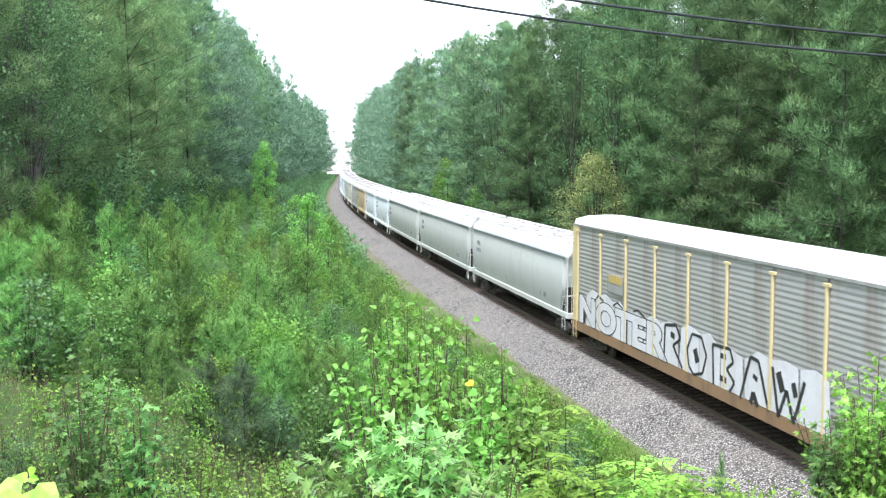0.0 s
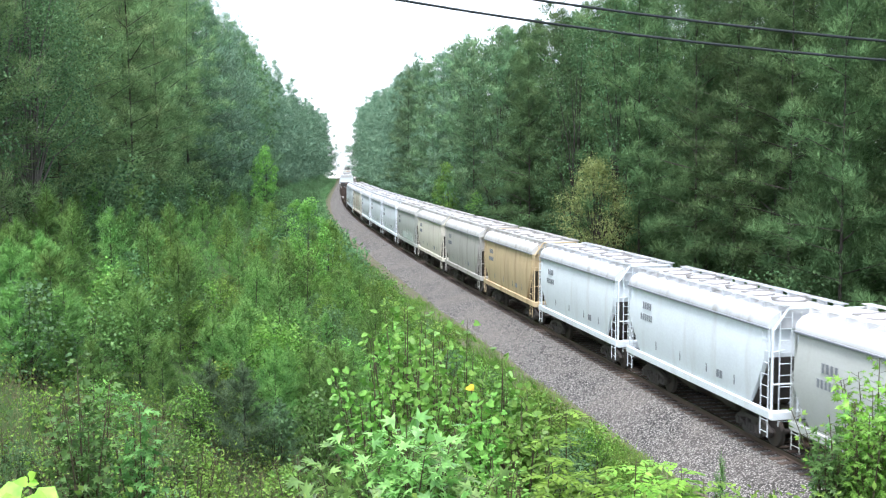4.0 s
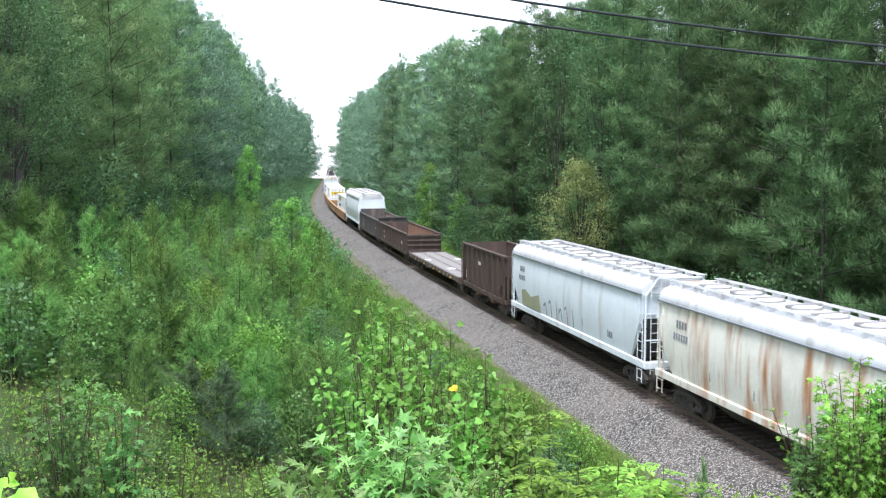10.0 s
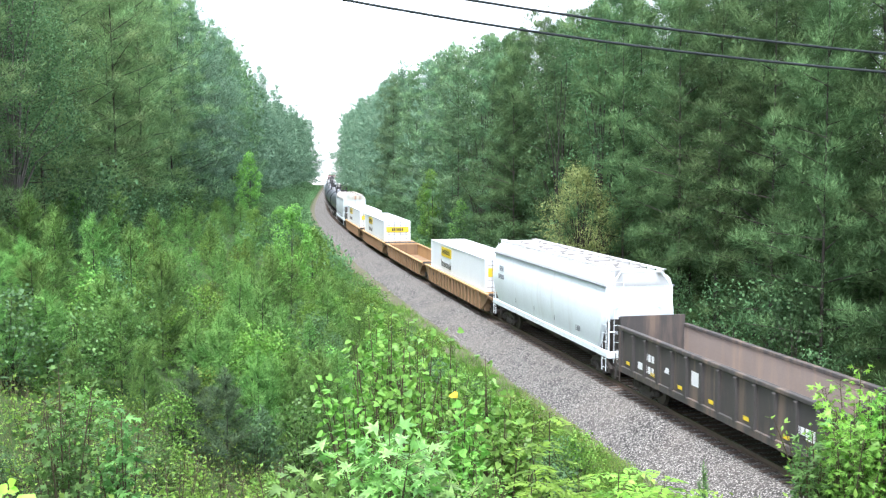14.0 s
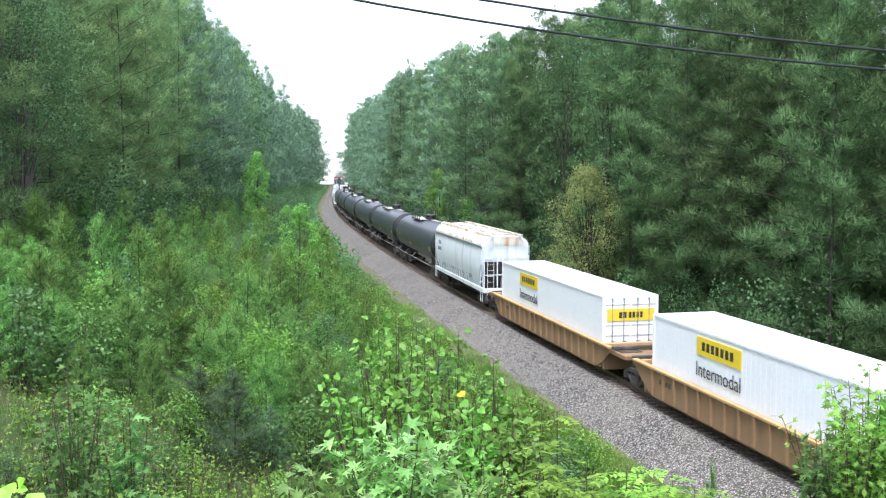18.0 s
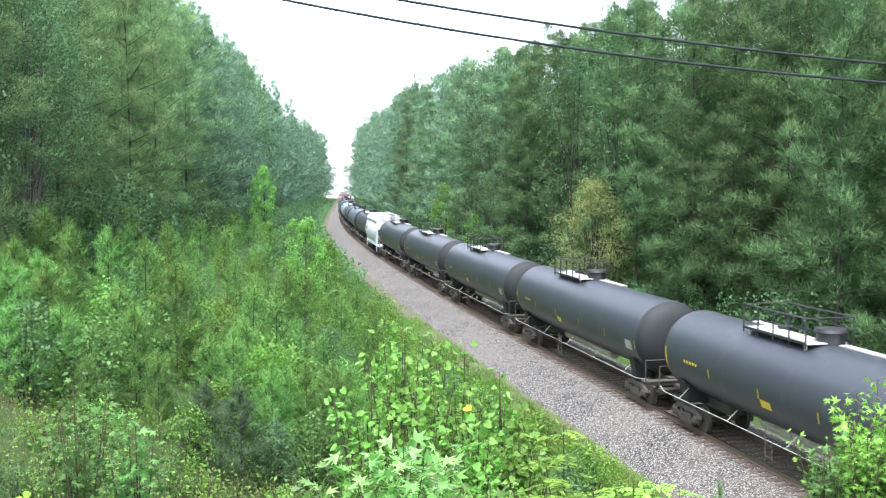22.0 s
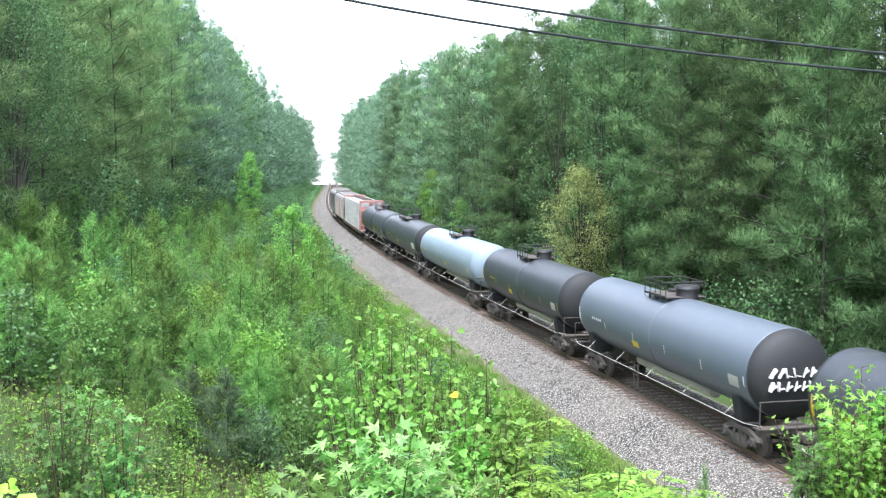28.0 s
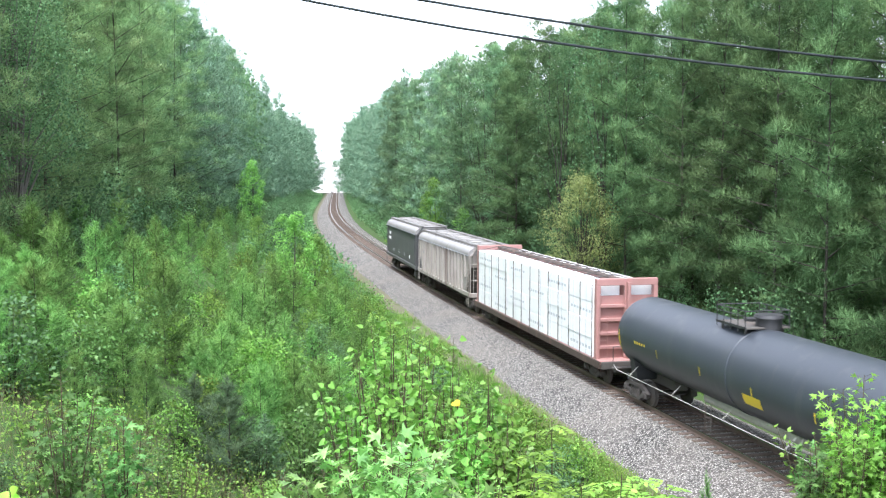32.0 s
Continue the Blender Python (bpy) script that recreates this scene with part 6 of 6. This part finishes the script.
    running_gear(car, L)
    return car


def well_car(L, label, first, last, deck):
    car = thing("well_car", label, "rail car", TRAIN)
    h, w = L / 2, 1.46
    a = 8.45
    for side in (-1, 1):
        part("side_wall", Shape().slab([(-a - 0.9, 1.2), (-a, 0.62), (-a + 0.8, 0.3), (a - 0.8, 0.3), (a, 0.62), (a + 0.9, 1.2), (a + 0.9, 1.38), (-a - 0.9, 1.38)], min(side * (w - 0.05), side * w), max(side * (w - 0.05), side * w)), "ochre", car)
        part("top_chord", Shape().box(min(side * (w - 0.12), side * (w + 0.1)), max(side * (w - 0.12), side * (w + 0.1)), -a - 0.9, a + 0.9, 1.36, 1.46, 0.015), "ochre_light", car, "light brown worn top chord")
        rib = Shape().prism([(0, 0.32), (side * 0.1, 0.4), (side * 0.1, 1.36), (0, 1.36)], -0.05, 0.05).mesh("rib", M["ochre"])
        for i in range(17):
            p = part("rib", rib, "ochre", car)
            p.matrix_basis = pose(side * w, -a + 0.9 + (2 * a - 1.8) * i / 16, 0)
        part("lining", Shape().box(min(side * (w - 0.07), side * (w - 0.05)), max(side * (w - 0.07), side * (w - 0.05)), -a + 0.3, a - 0.3, 0.36, 1.35), "ochre_light", car)
        part("marks", bars(Shape(), side * (w + 0.0), a - 2.4, 0.9, 1, 4, 0.2, 0.18, 0.06), "coal", car, "plain dark bars of lettering")
    part("floor", Shape().box(-w + 0.05, w - 0.05, -a, a, deck - 0.1, deck), "ochre", car)
    for e in (-1, 1):
        y0, y1 = sorted((e * (a + 0.02), e * (h - 0.35)))
        part("end_platform", Shape().box(-w + 0.1, w - 0.1, y0, y1, 1.12, 1.3, 0.02).box(-w + 0.05, w - 0.05, e * a - 0.06, e * a + 0.06, 0.3, 1.4, 0.01), "ochre", car)
        sh = Shape()
        for k in range(6):
            y = e * (a + 0.35 + k * 0.25)
            sh.box(-1.25, -0.3, y - 0.09, y + 0.09, 1.3, 1.34).box(0.3, 1.25, y - 0.09, y + 0.09, 1.3, 1.34)
        part("walkway_grating", sh, "coal", car, "dark grated end walkway")
        for d in (0.35, 1.15):
            part("cross_beam", Shape().box(-w + 0.02, w - 0.02, e * (a + d) - 0.1, e * (a + d) + 0.1, 1.36, 1.5, 0.02), "ochre_light" if d < 1 else "coal", car, "flat cross beam over the end")
    truck(car, -h + (1.42 if first else 0.0))
    if last:
        truck(car, h - 1.42)
    for turn in (0, 180):
        c = part("coupler", COUPLER_MESH, "steel", car)
        c.matrix_basis = pose(0, h if turn == 0 else -h, 0, 0, 0, turn)
    return car


LETTERS = writing("Intermodal", 0.72)


def container():
    ob = thing("shipping_container", "long white container with yellow placards riding in a well car", "container", "containers on the train")
    h, w, z0, z1 = 16.15 / 2, 2.59 / 2, 0.52, 3.42
    part("body", Shape().box(-w + 0.03, w - 0.03, -h + 0.03, h - 0.03, z0 + 0.02, z1 - 0.02), "box", ob)
    sh = Shape()
    for x in (-w, w):
        for y in (-h, h, -6.1, 6.1):
            s1, s2 = sorted((x, x - math.copysign(0.12, x)))
            if abs(y) > 7:
                sh.box(s1, s2, min(y, y - math.copysign(0.14, y)), max(y, y - math.copysign(0.14, y)), z0, z1, 0.01)
        s1, s2 = sorted((x, x - math.copysign(0.09, x)))
        sh.box(s1, s2, -h + 0.14, h - 0.14, z1 - 0.1, z1, 0.01).box(s1, s2, -h + 0.14, h - 0.14, z0, z0 + 0.16, 0.01)
    for y in (-h, h):
        t1, t2 = sorted((y, y - math.copysign(0.08, y)))
        sh.box(-w + 0.12, w - 0.12, t1, t2, z1 - 0.12, z1, 0.01).box(-w + 0.12, w - 0.12, t1, t2, z0, z0 + 0.15, 0.01)
    part("frame", sh, "box", ob, "white steel corner posts and rails")
    for side in (-1, 1):
        sh = Shape()
        for i in range(52):
            y = -h + 0.35 + (2 * h - 0.7) * i / 51
            sh.box(min(side * (w - 0.03), side * (w - 0.026)), max(side * (w - 0.03), side * (w - 0.026)), y - 0.07, y + 0.07, z0 + 0.2, z1 - 0.14)
        part("side_corrugation", sh, "box", ob)
    door = part("door", Shape().box(-w + 0.13, -0.01, -h + 0.0, -h + 0.03, z0 + 0.16, z1 - 0.13, 0.008).box(0.01, w - 0.13, -h + 0.0, -h + 0.03, z0 + 0.16, z1 - 0.13, 0.008), "box", ob, "white double doors")
    for x in (-0.85, -0.32, 0.32, 0.85):
        part("lock_rod", Shape().tube((x, -h - 0.02, z0 + 0.1), (x, -h - 0.02, z1 - 0.1), 0.022, 6).box(x - 0.04, x + 0.04, -h - 0.04, -h, z1 - 0.17, z1 - 0.12).box(x - 0.04, x + 0.12, -h - 0.04, -h, 1.4, 1.44), "faded", door, "grey locking rod")
    for z in (1.5, 1.95, 2.85):
        part("hinge_bar", Shape().box(-w + 0.14, -0.04, -h - 0.012, -h, z + 0.15, z + 0.2).box(0.04, w - 0.14, -h - 0.012, -h, z + 0.15, z + 0.2), "dirty", door)
    sign = part("door_sign", Shape().box(-w + 0.2, w - 0.2, -h - 0.03, -h - 0.001, 2.32, 2.85, 0.004), "yellow", ob, "yellow placard with dark bars for a name")
    part("name_bars", Shape().box(-0.55, -0.4, -h - 0.036, -h - 0.03, 2.45, 2.71).box(-0.36, -0.2, -h - 0.036, -h - 0.03, 2.45, 2.71).box(-0.1, 0.02, -h - 0.036, -h - 0.03, 2.45, 2.71).box(0.07, 0.2, -h - 0.036, -h - 0.03, 2.45, 2.71).box(0.25, 0.37, -h - 0.036, -h - 0.03, 2.45, 2.71).box(0.42, 0.54, -h - 0.036, -h - 0.03, 2.45, 2.71), "ink", sign)
    for side in (-1, 1):
        x = side * (w + 0.004)
        sign = part("side_sign", Shape().box(min(x, x - side * 0.03), max(x, x - side * 0.03), h - 6.8, h - 3.7, 2.54, 3.18, 0.002), "yellow", ob, "yellow placard with dark bars for a name")
        sh = Shape()
        for i in range(7):
            sh.box(min(x, x + side * 0.006), max(x, x + side * 0.006), h - 6.3 + i * 0.33, h - 6.08 + i * 0.33, 2.72, 3.02)
        part("name_bars", sh, "ink", sign)
        t = part("side_lettering", LETTERS, "ink", ob, "dark lettering")
        t.matrix_basis = pose(x + side * 0.004, h - 5.25, 1.8, 90, 0, -90 if side < 0 else 90)
    return ob


def centerbeam(L):
    car = thing("centerbeam_car", "faded red centerbeam flat car loaded with white-wrapped lumber", "rail car", TRAIN)
    h, w, top = L / 2, 1.42, 4.55
    part("deck", Shape().box(-w, w, -h + 0.6, h - 0.6, 0.95, 1.12, 0.02), "pink", car)
    for side in (-1, 1):
        part("side_sill", Shape().box(min(side * (w - 0.08), side * (w + 0.05)), max(side * (w - 0.08), side * (w + 0.05)), -h + 0.6, h - 0.6, 0.78, 1.1, 0.02), "mud", car)
    part("center_web", Shape().box(-0.07, 0.07, -h + 0.9, h - 0.9, 1.12, top - 0.1), "pink", car)
    part("top_chord", Shape().box(-0.16, 0.16, -h + 1.2, h - 1.2, top - 0.14, top - 0.02, 0.02), "mud", car)
    for e in (-1, 1):
        y = e * (h - 1.25)
        bulk = part("bulkhead", Shape().box(-w + 0.02, w - 0.02, y - e * 0.1 - 0.03, y - e * 0.1 + 0.03, 1.1, top - 0.7), "pink", car, "faded red end bulkhead with two openings")
        for x, wide in ((-w, 0.2), (-0.12, 0.24), (w - 0.2, 0.2)):
            part("bulkhead_post", Shape().box(x, x + wide, y - 0.14, y + 0.14, 1.1, top - 0.25, 0.02), "pink", bulk)
        part("top_beam", Shape().box(-w, w, y - 0.14, y + 0.14, top - 0.25, top + 0.05, 0.02), "pink", bulk)
        for z in (1.6, 2.2, 2.8, 3.4):
            part("crossbar", Shape().box(-w + 0.2, w - 0.2, y - 0.1, y + 0.1, z - 0.07, z + 0.07, 0.015), "pink", bulk)
        part("ladder", ladder(-w + 0.3, y + e * 0.17, 0.7, 3.0, 0.4, "x"), "pink", car)
        part("end_deck", Shape().box(-w, w, min(e * (h - 0.5), e * (h - 0.35)), max(e * (h - 0.5), e * (h - 0.35)), 0.8, 1.12, 0.02), "under", car)
    ncol = 6
    ln = (L - 3.1) / ncol
    rr = random.Random(8)
    bundles = [Shape().box(-0.62, 0.62, -ln / 2 + 0.006, ln / 2 - 0.006, 0, 0.798, 0.02).mesh("lumber_pack", M["wrap"])]
    print_ = Shape()
    for k in range(7):
        y = -ln / 2 + 0.3 + k * (ln - 0.6) / 7
        print_.box(-0.624, -0.619, y, y + 0.22, 0.3, 0.42).box(0.619, 0.624, y, y + 0.22, 0.3, 0.42)
    print_ = print_.mesh("print", M["pale_print"])
    strap = Shape().box(-0.626, 0.626, -ln / 4 - 0.008, -ln / 4 + 0.008, -0.002, 0.8).box(-0.626, 0.626, ln / 4 - 0.008, ln / 4 + 0.008, -0.002, 0.8).mesh("strap", M["pale_print"])
    for side in (-1, 1):
        for i in range(ncol):
            for k in range(4):
                b = part("lumber_pack", bundles[0], "wrap", car, "white-wrapped lumber bundle")
                b.matrix_basis = pose(side * (0.8 + rr.uniform(-0.015, 0.015)), -h + 1.55 + ln * (i + 0.5), 1.13 + 0.8 * k)
                part("strap", strap, "pale_print", b)
                if (i + k) % 2 == 0:
                    part("print", print_, "pale_print", b, "rows of faint grey print")
    line = Shape().bent([Vector((-1.44, 0, 1.1)), Vector((-1.44, 0, 4.3)), Vector((0, 0, top + 0.03)), Vector((1.44, 0, 4.3)), Vector((1.44, 0, 1.1))], 0.02, 5).mesh("tie_down_cable", M["coal"])
    for i in range(14):
        part("tie_down_cable", line, "coal", car, "dark tie-down cable").matrix_basis = pose(0, -h + 1.6 + (L - 3.2) * i / 13, 0)
    part("center_sill", Shape().box(-0.35, 0.35, -h + 0.7, h - 0.7, 0.6, 0.95), "under", car)
    running_gear(car, L)
    return car


couple(autorack(28.2), -27.5, 0.8, 10.5)
for b0, b1 in ((0.8, 21.3), (21.3, 41.6), (41.6, 61.5)):
    couple(covered_hopper(b1 - b0 - 0.1, 4.72, "grey", "roof_white", "long light grey covered hopper with a pale roof", 4, 0.16, seams=6, slope=2.6), b0, b1)
couple(covered_hopper(12.4, 4.55, "white", "roof_grimy", "short white covered hopper with grimy lower side", 2, slope=3.0), 61.5, 74.0)
couple(covered_hopper(12.0, 4.55, "white", "roof_grimy", "short white covered hopper", 2, slope=3.0), 74.0, 86.1)
couple(covered_hopper(11.9, 4.55, "tan", "roof", "short rusty tan covered hopper", 2, slope=3.0), 86.1, 98.0)
couple(covered_hopper(12.3, 4.55, "dirty", "roof", "short dirty grey covered hopper with dark stains", 2, slope=3.0), 98.0, 110.4)
couple(covered_hopper(12.2, 4.55, "cream", "roof", "short cream covered hopper with a grimy roof", 2, slope=3.0), 110.4, 122.7)
g2 = couple(covered_hopper(12.4, 4.55, "grey", "roof", "short grey covered hopper with faded green scrawl", 2, slope=3.0), 122.7, 135.2)
for b0, b1 in ((135.2, 147.3), (147.3, 159.7), (159.7, 172.2)):
    couple(covered_hopper(b1 - b0 - 0.1, 4.55, "ice", "roof_grimy", "short pale blue covered hopper with dark lettering", 2, slope=3.0), b0, b1)
couple(covered_hopper(16.8, 4.6, "rusty", "roof_grimy", "cream covered hopper with long rust streaks", 3, seams=5), 172.2, 189.1)
ice2 = couple(covered_hopper(18.5, 4.6, "grimy", "roof_grimy", "pale blue covered hopper with grimy streaked side", 3, seams=5), 189.1, 207.7)
couple(open_hopper(11.0, 3.55, "rusty brown open-top hopper with ribbed sides"), 207.7, 218.9)
couple(flat_car(19.6), 218.9, 238.7)
couple(gondola(16.9, 2.55, "mud", "rust", "empty brown gondola with ribbed sides and rust-orange inside"), 238.7, 255.7)
couple(gondola(16.7, 2.6, "coal", "dusty", "empty faded black gondola with raised ends", 0.45), 255.7, 272.5)
couple(covered_hopper(18.6, 4.72, "white", "roof_white", "large clean white covered hopper with smooth rounded sides", 3, 0.18, seams=1, slope=2.7, hood=True), 272.5, 291.2)
for b0, b1, state in ((291.2, 311.6, "yellow-brown well car carrying a white container"), (311.6, 331.3, "empty yellow-brown well car with ribbed sides"),
                      (331.3, 351.6, "yellow-brown well car carrying a white container"), (351.6, 374.0, "yellow-brown well car carrying a white container")):
    couple(well_car(b1 - b0 - 0.1, state, b0 < 300, b1 > 370, 0.52 if "container" in state else 0.42), b0, b1)
    if "container" in state:
        mid = (b0 + b1) / 2
        couple(container(), mid - 8.08, mid + 8.08, 8.0)
tagged_hopper = couple(covered_hopper(15.8, 4.6, "grimy", "rusty", "white covered hopper with grimy streaked sides", 3, 0.14, hood=True), 374.0, 389.9)
ends = (389.9, 410.0, 429.7, 449.5, 469.3, 488.9, 508.1)
for b0, b1 in zip(ends[:-1], ends[1:]):
    couple(tank_car(b1 - b0 - 0.1, 2.98, "black", "black tank car with railed top platform and yellow marks"), b0, b1)
couple(covered_hopper(12.4, 4.5, "white", "roof_white", "short pale grey covered hopper with rounded sides", 2, 0.26, slope=3.0, hood=True), 508.1, 520.6)
couple(tank_car(17.8, 2.9, "black", "black tank car with yellow lettering bars"), 520.6, 539.2)
# Its head is slate too; near-black paint stands for the shade on it.
blue = couple(tank_car(17.4, 2.9, "slate", "slate blue tank car with white scrawl on its shade-darkened end", col_head="head", mark="chalk", split=True, walk_white=False, mid=0.8, half=1.0), 539.5, 557.1)
couple(tank_car(16.6, 2.82, "black", "dark grey tank car with a small top platform", "head", split=True, walk_white=False, mid=0.8, half=1.0), 557.2, 574.0)
couple(tank_car(19.5, 2.82, "skyblue", "pale blue tank car with a bolted middle band", "skyblue", split=True, walk_white=False, mid=-0.4, half=1.0, ring=1.2, panel=-0.9), 574.5, 593.7)
couple(tank_car(18.5, 2.9, "black", "black tank car with a white data panel", walk_white=False), 593.4, 612.1)
couple(tank_car(20.3, 2.9, "black", "black tank car with yellow marks and a middle dome", "black", split=True, walk_white=False, mid=0.8, half=1.0, big=1.1), 612.0, 632.5)
couple(centerbeam(22.8), 632.4, 655.3)
couple(covered_hopper(18.6, 4.4, "ribs", "roof_dark", "weathered pale covered hopper with ribbed sides", 3, 0.02, ribs=17, seams=1), 655.3, 674.0)
couple(covered_hopper(17.2, 4.6, "charcoal", "roof_dark", "charcoal grey covered hopper at the train's end", 3, 0.02, seams=1, mark="chalk", slope=1.2), 674.0, 691.3)

# paint on the grimy hopper's side
part("olive_scrawl", Shape().slab([(3.6, 1.5), (6.6, 1.48), (6.8, 2.2), (6.2, 2.35), (5.2, 2.05), (3.9, 2.3)], -1.53, -1.515), "olive_paint", ice2, "olive spray-painted patch")
for i in range(6):
    y = 2.6 - i * 0.75
    z = 1.5 + 0.22 * (i % 3)
    part("dark_scrawl", Shape().slab([(y, 1.48), (y + 0.09, 1.48), (y + 0.3, z + 0.5), (y + 0.55, z + 0.35), (y + 0.6, z + 0.44), (y + 0.3, z + 0.62)], -1.53, -1.515), "faded", ice2, "dark spray-painted stroke")
rr = random.Random(12)
for i in range(16):
    y = 5.4 - i * 0.68
    z = 1.5 + rr.uniform(0, 0.3)
    k = rr.uniform(-0.2, 0.2)
    part("dark_scrawl", Shape().slab([(y, 1.5), (y + 0.06, 1.48), (y + 0.24 + k, z + 0.4), (y + 0.48 + k, z + 0.25), (y + 0.5 + k, z + 0.31), (y + 0.22 + k, z + 0.48)], -1.535, -1.5), "faded", tagged_hopper, "dark spray-painted stroke")
# scrawl on the end of the blue tank car, and on the grey hopper's side
rr = random.Random(2)
for k in range(2):
    for i in range(6):
        x, z = -0.95 + i * 0.27, 2.65 - k * 0.42
        d = rr.uniform(-0.12, 0.12)
        part("scrawl_stroke", Shape().prism([(x, z), (x + 0.025, z), (x + 0.07 + d, z + 0.3), (x + 0.03 + d, z + 0.28)], -8.05, -7.85), "chalk", blue, "white spray-painted stroke")
        part("scrawl_stroke", Shape().prism([(x + 0.03, z + 0.05), (x + 0.2, z + 0.12 + d), (x + 0.2, z + 0.15 + d), (x + 0.03, z + 0.08)], -8.05, -7.85), "chalk", blue, "white spray-painted stroke")
for i in range(12):
    y = -4.0 + i * 0.5
    t = 0.5 + 0.5 * abs(math.sin(i * 1.9))
    part("faded_scrawl", Shape().slab([(y, 1.5), (y + 0.25, 1.48), (y + 0.38 + rr.uniform(-0.2, 0.2), 1.5 + t), (y + 0.16, 1.45 + t)], -1.54, -1.5), "scrawl", g2, "faded grey-green spray-painted shape")


def motions():
    for ob, mid, reach in MOVERS:
        rows = []
        for t in range(0, 33):
            s = mid - RATE * t
            xa, ya, za, _ = on_line(s - reach)
            xb, yb, zb, _ = on_line(s + reach)
            d = math.hypot(xb - xa, yb - ya)
            rows.append((t, pose((xa + xb) / 2, (ya + yb) / 2, (za + zb) / 2, math.degrees(math.atan2(zb - za, d)), 0, math.degrees(math.atan2(xa - xb, yb - ya)))))
        walk(ob, rows)


motions()
